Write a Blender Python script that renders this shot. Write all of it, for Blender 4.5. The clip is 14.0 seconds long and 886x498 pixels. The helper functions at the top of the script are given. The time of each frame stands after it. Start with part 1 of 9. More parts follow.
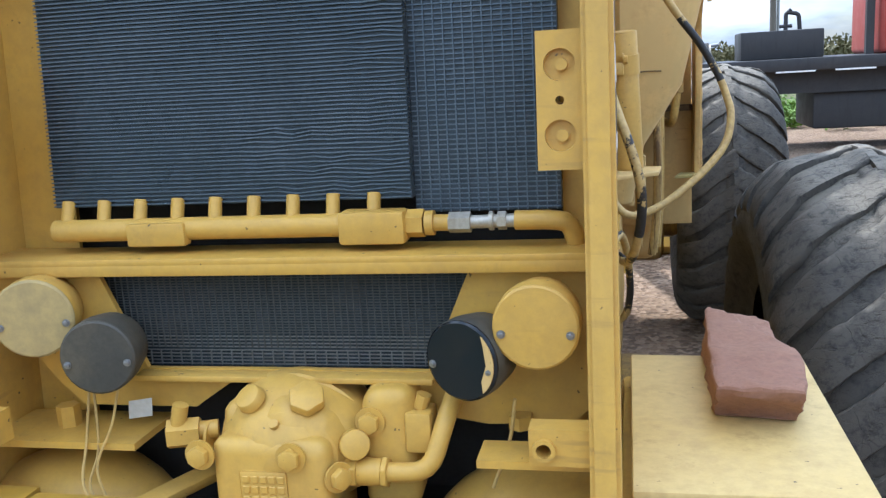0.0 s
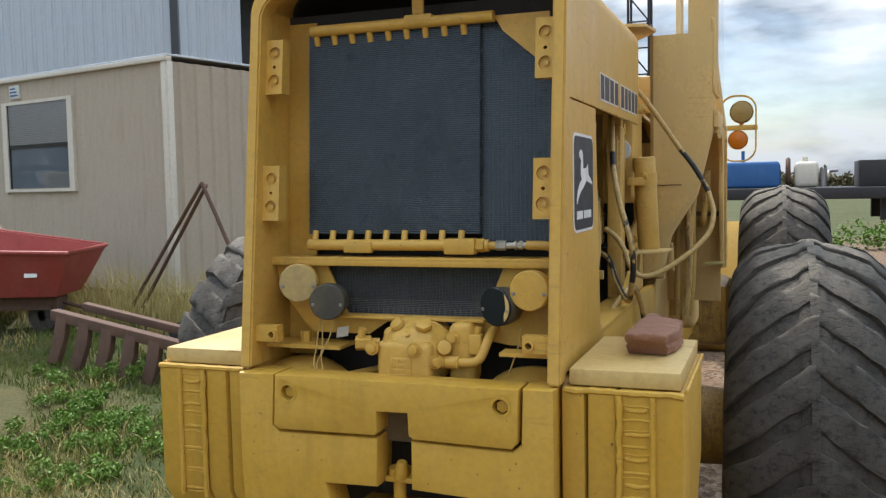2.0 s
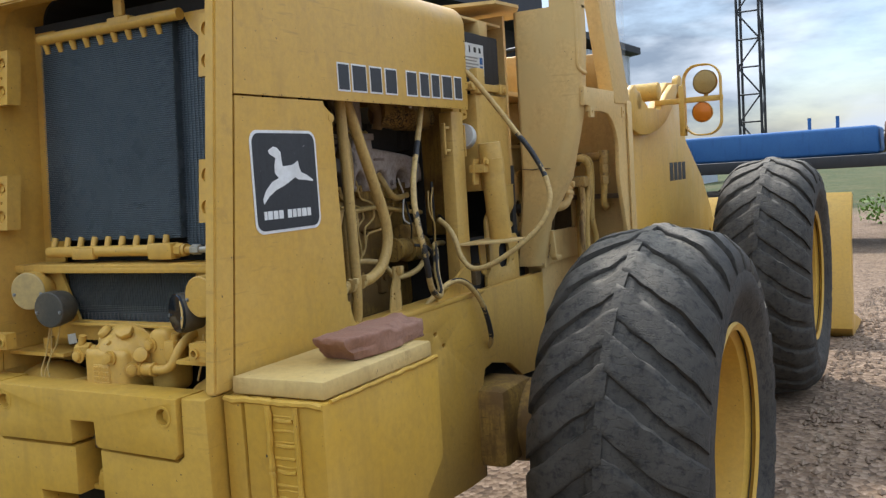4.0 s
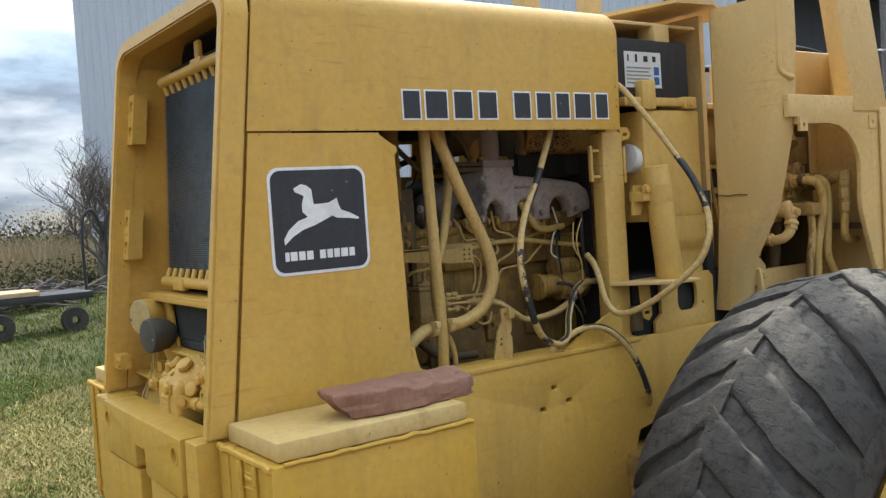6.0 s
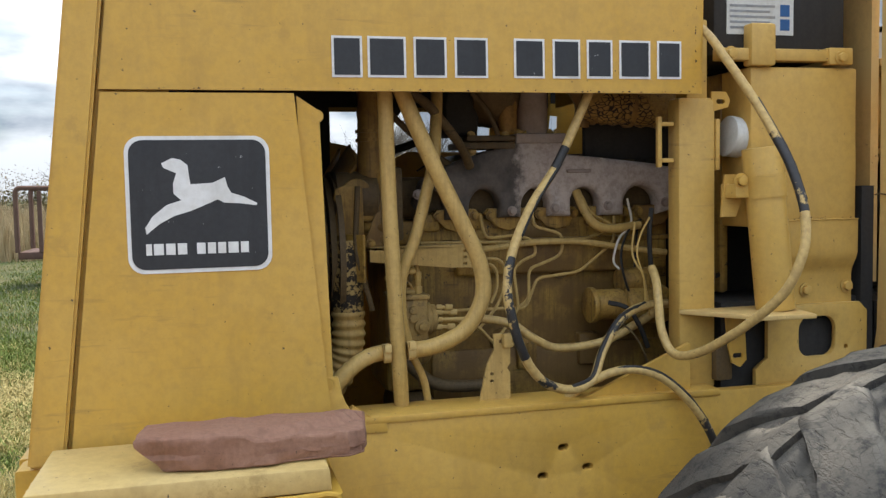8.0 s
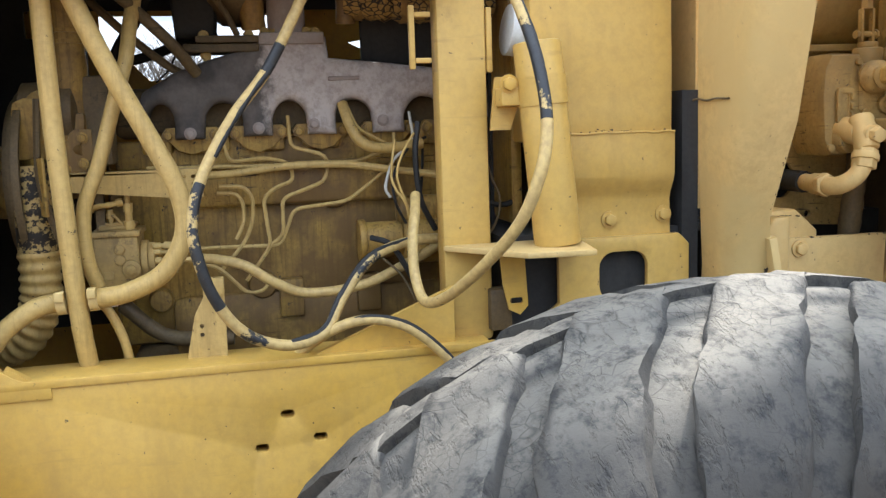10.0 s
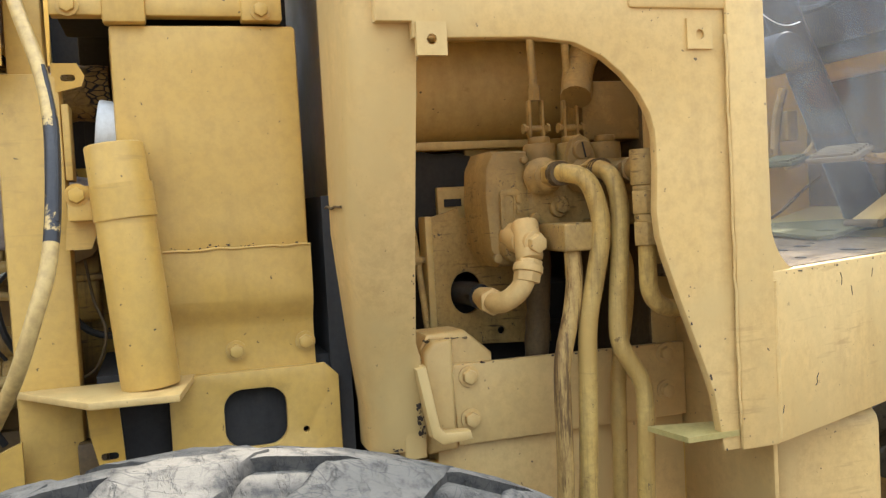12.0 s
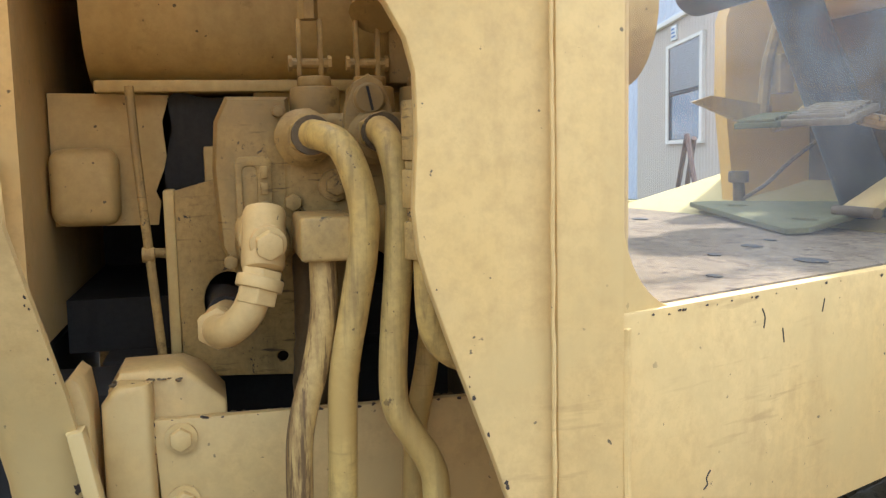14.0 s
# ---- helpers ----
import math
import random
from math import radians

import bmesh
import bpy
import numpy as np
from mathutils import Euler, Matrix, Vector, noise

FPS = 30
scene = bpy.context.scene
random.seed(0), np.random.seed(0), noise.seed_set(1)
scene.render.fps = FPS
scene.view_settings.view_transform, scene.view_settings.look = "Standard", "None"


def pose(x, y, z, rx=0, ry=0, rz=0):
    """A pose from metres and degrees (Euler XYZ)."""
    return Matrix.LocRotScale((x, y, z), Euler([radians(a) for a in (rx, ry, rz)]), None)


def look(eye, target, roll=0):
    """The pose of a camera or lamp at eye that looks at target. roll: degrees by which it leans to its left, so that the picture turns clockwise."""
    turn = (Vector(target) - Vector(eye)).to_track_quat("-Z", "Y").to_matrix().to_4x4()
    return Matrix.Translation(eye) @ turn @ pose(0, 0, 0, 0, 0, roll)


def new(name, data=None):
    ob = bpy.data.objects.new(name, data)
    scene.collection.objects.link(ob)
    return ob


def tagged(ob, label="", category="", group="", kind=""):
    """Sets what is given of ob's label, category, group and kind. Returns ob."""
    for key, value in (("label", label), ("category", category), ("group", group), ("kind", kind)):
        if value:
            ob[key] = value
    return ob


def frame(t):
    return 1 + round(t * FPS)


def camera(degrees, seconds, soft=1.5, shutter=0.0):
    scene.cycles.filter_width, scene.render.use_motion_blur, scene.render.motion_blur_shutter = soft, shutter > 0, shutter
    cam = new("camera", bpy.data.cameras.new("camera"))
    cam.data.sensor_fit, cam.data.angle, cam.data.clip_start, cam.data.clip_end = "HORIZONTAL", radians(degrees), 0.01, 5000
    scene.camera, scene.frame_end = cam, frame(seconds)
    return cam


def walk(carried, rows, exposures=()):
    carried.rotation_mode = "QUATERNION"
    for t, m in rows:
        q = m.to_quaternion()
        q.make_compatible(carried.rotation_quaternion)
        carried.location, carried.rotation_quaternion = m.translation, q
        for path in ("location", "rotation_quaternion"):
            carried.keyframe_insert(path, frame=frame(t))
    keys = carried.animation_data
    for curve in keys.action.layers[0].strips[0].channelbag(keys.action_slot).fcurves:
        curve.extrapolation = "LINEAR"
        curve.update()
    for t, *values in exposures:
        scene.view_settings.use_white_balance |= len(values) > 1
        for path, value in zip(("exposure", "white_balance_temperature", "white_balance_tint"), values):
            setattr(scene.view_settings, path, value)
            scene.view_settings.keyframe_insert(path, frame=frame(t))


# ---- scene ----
cam = camera(52.8, 14.0, soft=1.35)
PATH = [
    (0, (0.432, -0.848, 1.679), (0.018, 1.068, 1.285), -3.4),
    (0.2, (0.502, -0.994, 1.671), (-0.061, 0.892, 1.317), -2.2),
    (0.4, (0.559, -1.15, 1.654), (-0.084, 0.722, 1.372), -1.1),
    (0.5, (0.582, -1.174, 1.667), (-0.098, 0.687, 1.397), -1.9),
    (1, (0.637, -1.439, 1.701), (-0.07, 0.422, 1.508), -1.6),
    (1.5, (0.699, -1.719, 1.674), (0.01, 0.153, 1.531), -1.1),
    (2, (0.861, -1.939, 1.648), (0.169, -0.068, 1.51), -1.1),
    (2.5, (1.049, -2.058, 1.635), (0.408, -0.169, 1.486), -2.2),
    (2.6, (1.043, -2.094, 1.666), (0.47, -0.187, 1.483), -2.3),
    (2.7, (1.113, -2.02, 1.619), (0.513, -0.119, 1.459), -2.2),
    (4.8, (1.92, -1.262, 1.699), (0.716, 0.325, 1.521), -3.4),
    (5, (1.97, -1.176, 1.711), (0.687, 0.35, 1.546), -2.9),
    (5.5, (2.171, -0.895, 1.687), (0.686, 0.439, 1.555), -3.6),
    (6, (2.254, -0.648, 1.665), (0.619, 0.501, 1.569), -3.7),
    (6.5, (2.169, -0.383, 1.677), (0.444, 0.625, 1.575), -3.1),
    (7, (2.154, -0.144, 1.681), (0.335, 0.675, 1.543), -1.9),
    (7.2, (2.167, -0.024, 1.681), (0.32, 0.727, 1.525), -1.9),
    (9.3, (1.886, 0.75, 1.643), (-0.102, 0.971, 1.614), 0.1),
    (9.5, (1.901, 0.827, 1.644), (-0.087, 1.043, 1.601), -0.4),
    (10, (1.871, 0.962, 1.616), (-0.065, 1.381, 1.336), -2.0),
    (10.1, (1.866, 0.999, 1.611), (-0.066, 1.453, 1.372), -2.0),
    (10.5, (1.765, 1.132, 1.607), (-0.152, 1.701, 1.585), -1.6),
    (11, (1.688, 1.273, 1.616), (-0.237, 1.813, 1.59), -2.2),
    (11.5, (1.719, 1.376, 1.63), (-0.224, 1.842, 1.547), -2.7),
    (11.9, (1.749, 1.497, 1.627), (-0.175, 2.038, 1.544), -3.0),
    (12, (1.743, 1.508, 1.63), (-0.165, 2.103, 1.539), -3.2),
    (12.5, (1.688, 1.603, 1.627), (-0.174, 2.319, 1.482), -2.7),
    (13, (1.477, 1.709, 1.639), (-0.404, 2.361, 1.443), -2.4),
    (13.5, (1.354, 1.849, 1.662), (-0.567, 2.367, 1.46), -2.2),
    (14, (1.362, 2.01, 1.655), (-0.57, 2.477, 1.438), -1.2),
]
walk(cam, [(t, look(eye, target, roll)) for t, eye, target, roll in PATH], exposures=[(0, 1.32, 5500, 10), (0.8, 1.04, 5900, 10), (1.5, 0.72, 6300, 10), (2.7, 0.60, 6450, 10), (5.0, 0.74, 5800, 10), (6.0, 0.77, 6300, 10), (7.0, 0.85, 6500, 10), (9.5, 1.44, 6350, 10), (10.0, 1.75, 6000, 10), (10.5, 1.74, 5800, 10), (11.0, 1.55, 6300, 10), (11.6, 1.68, 6200, 10), (12.5, 1.55, 6450, 10), (13.0, 1.55, 6450, 10), (13.5, 1.62, 5900, 10), (14.0, 1.66, 5800, 10)])

# ---- light ----
SUN_DIR = Vector((-0.50, 0.56, 1.00)).normalized()
SUN_EL = math.asin(SUN_DIR.z)
SUN_AZ = math.atan2(SUN_DIR.x, SUN_DIR.y)
world = bpy.data.worlds.new("sky_world")
scene.world = world
world.use_nodes = True
wn, wl = world.node_tree.nodes, world.node_tree.links
wn.clear()
w_out = wn.new("ShaderNodeOutputWorld")
w_bg = wn.new("ShaderNodeBackground")
w_bg.inputs["Strength"].default_value = 0.15
w_sky = wn.new("ShaderNodeTexSky")
w_sky.sky_type = "NISHITA"
w_sky.sun_disc = False
w_sky.sun_elevation = SUN_EL
w_sky.sun_rotation = SUN_AZ
w_co = wn.new("ShaderNodeTexCoord")
w_map = wn.new("ShaderNodeMapping")
w_map.inputs["Scale"].default_value = (1.0, 1.0, 3.2)
w_n1 = wn.new("ShaderNodeTexNoise")
w_n1.inputs["Scale"].default_value = 2.6
w_n1.inputs["Detail"].default_value = 9
w_n1.inputs["Roughness"].default_value = 0.58
w_r1 = wn.new("ShaderNodeValToRGB")
w_r1.color_ramp.elements[0].position = 0.36
w_r1.color_ramp.elements[1].position = 0.54
w_n2 = wn.new("ShaderNodeTexNoise")
w_n2.inputs["Scale"].default_value = 5.0
w_n2.inputs["Detail"].default_value = 6
w_r2 = wn.new("ShaderNodeValToRGB")
w_r2.color_ramp.elements[0].position = 0.42
w_r2.color_ramp.elements[0].color = (2.1, 2.55, 3.15, 1)
w_r2.color_ramp.elements[1].position = 0.60
w_r2.color_ramp.elements[1].color = (6.1, 6.5, 6.95, 1)
w_mix = wn.new("ShaderNodeMix")
w_mix.data_type = "RGBA"
wl.new(w_co.outputs["Generated"], w_map.inputs["Vector"])
wl.new(w_map.outputs["Vector"], w_n1.inputs["Vector"])
wl.new(w_map.outputs["Vector"], w_n2.inputs["Vector"])
wl.new(w_n1.outputs["Fac"], w_r1.inputs["Fac"])
wl.new(w_n2.outputs["Fac"], w_r2.inputs["Fac"])
wl.new(w_r1.outputs["Color"], w_mix.inputs["Factor"])
wl.new(w_sky.outputs["Color"], w_mix.inputs["A"])
wl.new(w_r2.outputs["Color"], w_mix.inputs["B"])
w_sep = wn.new("ShaderNodeSeparateXYZ")
wl.new(w_co.outputs["Generated"], w_sep.inputs["Vector"])
w_up = wn.new("ShaderNodeMapRange")
w_up.inputs["To Min"].default_value = 0.48
w_up.inputs["To Max"].default_value = 2.3
wl.new(w_sep.outputs["Z"], w_up.inputs["Value"])
w_mul = wn.new("ShaderNodeMix")
w_mul.data_type = "RGBA"
w_mul.blend_type = "MULTIPLY"
w_mul.inputs["Factor"].default_value = 1.0
wl.new(w_mix.outputs["Result"], w_mul.inputs["A"])
wl.new(w_up.outputs["Result"], w_mul.inputs["B"])
wl.new(w_mul.outputs["Result"], w_bg.inputs["Color"])
wl.new(w_bg.outputs["Background"], w_out.inputs["Surface"])
sun = new("sun", bpy.data.lights.new("sun", "SUN"))
sun.data.energy = 3.2
sun.data.angle = radians(3.0)
sun.data.color = (1.0, 0.95, 0.87)
sun.matrix_world = look(SUN_DIR * 60, (0, 0, 0))


# ---- materials ----
def material(name, rough=0.5, metal=0.0):
    m = bpy.data.materials.new(name)
    m.use_nodes = True
    b = m.node_tree.nodes["Principled BSDF"]
    b.inputs["Roughness"].default_value = rough
    b.inputs["Metallic"].default_value = metal
    b.inputs["Specular IOR Level"].default_value = 0.30
    return m, m.node_tree.nodes, m.node_tree.links, b


def node_noise(nodes, links, scale, detail=5, rough=0.6, stretch=None, src="Object"):
    co = nodes.new("ShaderNodeTexCoord")
    n = nodes.new("ShaderNodeTexNoise")
    n.inputs["Scale"].default_value = scale
    n.inputs["Detail"].default_value = detail
    n.inputs["Roughness"].default_value = rough
    if stretch:
        mp = nodes.new("ShaderNodeMapping")
        mp.inputs["Scale"].default_value = stretch
        links.new(co.outputs[src], mp.inputs["Vector"])
        links.new(mp.outputs["Vector"], n.inputs["Vector"])
    else:
        links.new(co.outputs[src], n.inputs["Vector"])
    return n.outputs["Fac"]


def node_ramp(nodes, links, fac, stops):
    r = nodes.new("ShaderNodeValToRGB")
    e = r.color_ramp.elements
    while len(e) < len(stops):
        e.new(0.5)
    for k, (p, c) in enumerate(stops):
        e[k].position = p
        e[k].color = (*c, 1) if len(c) == 3 else c
    links.new(fac, r.inputs["Fac"])
    return r.outputs["Color"]


def node_mix(nodes, links, fac, a, b, mode="MIX"):
    x = nodes.new("ShaderNodeMix")
    x.data_type = "RGBA"
    x.blend_type = mode
    for key, v in (("Factor", fac), ("A", a), ("B", b)):
        if isinstance(v, (int, float)):
            x.inputs[key].default_value = v
        elif isinstance(v, tuple):
            x.inputs[key].default_value = (*v, 1)
        else:
            links.new(v, x.inputs[key])
    return x.outputs["Result"]


def node_bump(nodes, links, bsdf, height, strength=0.3, dist=0.002):
    bp = nodes.new("ShaderNodeBump")
    bp.inputs["Strength"].default_value = strength
    bp.inputs["Distance"].default_value = dist
    links.new(height, bp.inputs["Height"])
    links.new(bp.outputs["Normal"], bsdf.inputs["Normal"])


def worn(name, base, dust, dark, rough=0.5, metal=0.0, chips=0.0, chip_col=(0.03, 0.028, 0.025), scale=1.0, dust_amount=0.5, bump=0.25, scuff=0.0, dent=0.0, stain=None, run=0.0):
    """Paint or metal with dust, grime patches, streaks and chipped spots."""
    m, n, l, b = material(name, rough, metal)
    big = node_noise(n, l, 3.0 * scale, 6, 0.65)
    streak = node_noise(n, l, 7.0 * scale, 5, 0.6, (2.2, 2.2, 0.35))
    fine = node_noise(n, l, 55 * scale, 6, 0.7)
    c = node_mix(n, l, node_ramp(n, l, big, [(0.35, (0, 0, 0)), (0.75, (dust_amount,) * 3)]), base, dust)
    c = node_mix(n, l, node_ramp(n, l, streak, [(0.53, (0, 0, 0)), (0.76, (0.48,) * 3)]), c, dark)
    c = node_mix(n, l, node_ramp(n, l, fine, [(0.35, (0.32,) * 3), (0.6, (0, 0, 0))]), c, dark)
    if chips:
        ch = node_noise(n, l, 26 * scale, 8, 0.75)
        c = node_mix(n, l, node_ramp(n, l, ch, [(0.72 - chips, (0, 0, 0)), (0.735 - chips, (1, 1, 1))]), c, chip_col)
    if scuff:
        line = node_noise(n, l, 9.0 * scale, 3, 0.55, (1.0, 1.0, 9.0))
        patch = node_noise(n, l, 1.7 * scale, 3, 0.6)
        lines = node_mix(n, l, node_ramp(n, l, patch, [(0.5, (0, 0, 0)), (0.62, (scuff,) * 3)]), (0.0, 0.0, 0.0), node_ramp(n, l, line, [(0.60, (0, 0, 0)), (0.70, (1, 1, 1))]))
        c = node_mix(n, l, lines, c, dark)
        blot = node_noise(n, l, 11.0 * scale, 7, 0.72)
        c = node_mix(n, l, node_ramp(n, l, blot, [(0.60, (0, 0, 0)), (0.68, (scuff * 0.7,) * 3)]), c, dark)
        speck = node_noise(n, l, 95.0 * scale, 2, 0.5)
        c = node_mix(n, l, node_ramp(n, l, speck, [(0.73, (0, 0, 0)), (0.76, (0.8,) * 3)]), c, chip_col)
    if run:
        rn = node_noise(n, l, 110.0, 5, 0.65, (1.0, 1.0, 0.06))
        c = node_mix(n, l, node_ramp(n, l, rn, [(0.50, (0, 0, 0)), (0.64, (run,) * 3)]), c, dark)
    if stain:
        wide = node_noise(n, l, 5.5, 5, 0.6)
        c = node_mix(n, l, node_ramp(n, l, wide, [(0.47, (0, 0, 0)), (0.60, (0.9,) * 3)]), c, stain)
    l.new(c, b.inputs["Base Color"])
    rr = node_ramp(n, l, big, [(0.3, (max(rough - 0.12, 0.05),) * 3), (0.8, (min(rough + 0.2, 1),) * 3)])
    l.new(rr, b.inputs["Roughness"])
    node_bump(n, l, b, fine, bump, 0.0012)
    if dent:
        low = node_noise(n, l, 4.5, 3, 0.5)
        bp = n.new("ShaderNodeBump")
        bp.inputs["Strength"].default_value = dent
        bp.inputs["Distance"].default_value = 0.012
        l.new(low, bp.inputs["Height"])
        first = b.inputs["Normal"].links[0].from_node
        l.new(bp.outputs["Normal"], first.inputs["Normal"])
    return m


YELLOW = worn("yellow_paint", (0.56, 0.325, 0.053), (0.58, 0.385, 0.12), (0.36, 0.22, 0.06), 0.40, chips=0.025, dust_amount=0.5, scuff=0.6, dent=0.35)
DULLED = worn("sun_dulled_paint", (0.57, 0.352, 0.082), (0.59, 0.405, 0.145), (0.37, 0.235, 0.07), 0.42, chips=0.025, dust_amount=0.5, scuff=0.6, dent=0.35)
COVER = worn("cover_plate_paint", (0.54, 0.37, 0.125), (0.60, 0.445, 0.20), (0.33, 0.22, 0.075), 0.55, chips=0.03, dust_amount=0.7, scuff=0.9, dent=0.3)
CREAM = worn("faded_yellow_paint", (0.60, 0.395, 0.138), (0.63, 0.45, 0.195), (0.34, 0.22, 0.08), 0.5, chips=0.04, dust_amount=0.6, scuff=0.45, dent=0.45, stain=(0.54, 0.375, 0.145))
GOLD = worn("counterweight_paint", (0.52, 0.30, 0.035), (0.56, 0.36, 0.09), (0.33, 0.20, 0.04), 0.5, chips=0.015, dust_amount=0.45, scuff=0.5, dent=0.35)
ENGINE = worn("engine_yellow", (0.385, 0.225, 0.042), (0.42, 0.27, 0.085), (0.07, 0.04, 0.016), 0.5, chips=0.09, scale=2.0, dust_amount=0.6, bump=0.6, scuff=1.0, stain=(0.16, 0.09, 0.03), run=0.5)
# Greasy brown; a few parts use it as painted shade instead.
GREASE_SHADE = worn("greasy_and_shaded_brown", (0.10, 0.065, 0.028), (0.20, 0.135, 0.06), (0.028, 0.02, 0.012), 0.6, scale=2.5, dust_amount=0.8, bump=0.6, scuff=0.8)
IRON = worn("rusty_manifold_iron", (0.335, 0.275, 0.235), (0.37, 0.31, 0.265), (0.19, 0.145, 0.115), 0.8, chips=0.03, chip_col=(0.06, 0.04, 0.03), scale=2.2, dust_amount=0.6, bump=0.7, stain=(0.26, 0.20, 0.17))
BURNT = worn("heat_browned_paint", (0.30, 0.165, 0.04), (0.36, 0.23, 0.08), (0.06, 0.035, 0.018), 0.55, chips=0.05, scale=2.2, dust_amount=0.6, bump=0.5, scuff=1.0, stain=(0.13, 0.075, 0.03))
STEEL = worn("dull_steel", (0.30, 0.30, 0.30), (0.40, 0.38, 0.34), (0.12, 0.11, 0.10), 0.4, 0.8, scale=3)
BRIGHT = worn("dulled_zinc", (0.44, 0.42, 0.37), (0.50, 0.42, 0.26), (0.20, 0.17, 0.12), 0.45, 0.6, scale=3)
BLACK = worn("black_rubber_hose", (0.022, 0.021, 0.020), (0.06, 0.053, 0.044), (0.012, 0.012, 0.011), 0.55, scale=3)
BLACK.node_tree.nodes["Principled BSDF"].inputs["Specular IOR Level"].default_value = 0.25
# Near-black for black things, and for shade painted into recesses and gaps.
DARK = worn("near_black_and_shade", (0.034, 0.032, 0.030), (0.06, 0.052, 0.040), (0.016, 0.015, 0.014), 0.95, scale=2)
FIN = worn("radiator_fin", (0.085, 0.112, 0.134), (0.19, 0.22, 0.24), (0.045, 0.06, 0.072), 0.34, 0.35, scale=1.6, dust_amount=0.6)
FILM = worn("black_screen", (0.05, 0.066, 0.078), (0.08, 0.095, 0.105), (0.03, 0.038, 0.044), 0.25, 0.0, scale=4)
WIRE = worn("grille_wire", (0.20, 0.21, 0.21), (0.3, 0.27, 0.2), (0.08, 0.08, 0.08), 0.45, 0.5, scale=4)
DARKWIRE = worn("darker_grille_wire", (0.085, 0.095, 0.095), (0.14, 0.13, 0.10), (0.04, 0.04, 0.04), 0.6, scale=4)
def tyre_material():
    """Old dusty rubber with a net of fine cracks; upward faces paler, for dust and sun."""
    m, n, l, b = material("cracked_tyre_rubber", 0.82)
    big = node_noise(n, l, 3.2, 6, 0.65)
    fine = node_noise(n, l, 60, 6, 0.75)
    mid = node_noise(n, l, 34, 8, 0.75)
    c = node_mix(n, l, node_ramp(n, l, big, [(0.30, (0.1,) * 3), (0.66, (0.85,) * 3)]), (0.024, 0.022, 0.019), (0.082, 0.072, 0.057))
    c = node_mix(n, l, node_ramp(n, l, mid, [(0.38, (0.8,) * 3), (0.50, (0, 0, 0))]), c, (0.016, 0.016, 0.015))
    # Upward faces lightened: settled dust, plus sunlight on the crown put into the colour.
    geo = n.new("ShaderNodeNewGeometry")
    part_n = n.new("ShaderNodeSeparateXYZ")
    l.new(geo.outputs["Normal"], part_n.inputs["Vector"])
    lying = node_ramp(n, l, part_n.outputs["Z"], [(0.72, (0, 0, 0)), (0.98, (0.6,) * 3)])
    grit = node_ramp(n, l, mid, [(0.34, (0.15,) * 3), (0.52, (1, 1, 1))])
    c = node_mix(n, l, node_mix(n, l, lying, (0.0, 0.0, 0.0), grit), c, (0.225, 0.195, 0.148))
    co = n.new("ShaderNodeTexCoord")
    warp = n.new("ShaderNodeTexNoise")
    warp.inputs["Scale"].default_value = 9.0
    l.new(co.outputs["Object"], warp.inputs["Vector"])
    add = n.new("ShaderNodeMix")
    add.data_type = "RGBA"
    add.blend_type = "ADD"
    add.inputs["Factor"].default_value = 0.10
    l.new(co.outputs["Object"], add.inputs["A"])
    l.new(warp.outputs["Color"], add.inputs["B"])
    v = n.new("ShaderNodeTexVoronoi")
    v.feature = "DISTANCE_TO_EDGE"
    v.inputs["Scale"].default_value = 17.0
    l.new(add.outputs["Result"], v.inputs["Vector"])
    crack = node_ramp(n, l, v.outputs["Distance"], [(0.0, (0.7,) * 3), (0.012, (0, 0, 0))])
    some = node_mix(n, l, node_ramp(n, l, big, [(0.54, (0.0,) * 3), (0.64, (0.8,) * 3)]), (0.0, 0.0, 0.0), crack)
    v2 = n.new("ShaderNodeTexVoronoi")
    v2.feature = "DISTANCE_TO_EDGE"
    v2.inputs["Scale"].default_value = 58.0
    l.new(add.outputs["Result"], v2.inputs["Vector"])
    craze = node_ramp(n, l, v2.outputs["Distance"], [(0.0, (0.6,) * 3), (0.045, (0, 0, 0))])
    where = node_noise(n, l, 7.0, 4, 0.6)
    c = node_mix(n, l, node_mix(n, l, node_ramp(n, l, where, [(0.46, (0, 0, 0)), (0.56, (1, 1, 1))]), (0.0, 0.0, 0.0), craze), c, (0.02, 0.018, 0.015))
    c = node_mix(n, l, some, c, (0.008, 0.008, 0.008))
    l.new(c, b.inputs["Base Color"])
    pit = node_ramp(n, l, node_noise(n, l, 24, 5, 0.7, (1.0, 2.6, 1.0)), [(0.36, (0, 0, 0)), (0.46, (1, 1, 1))])
    worn_h = node_mix(n, l, 0.5, fine, pit)
    hh = node_mix(n, l, some, worn_h, (0.0, 0.0, 0.0))
    node_bump(n, l, b, hh, 0.8, 0.0045)
    return m


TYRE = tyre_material()


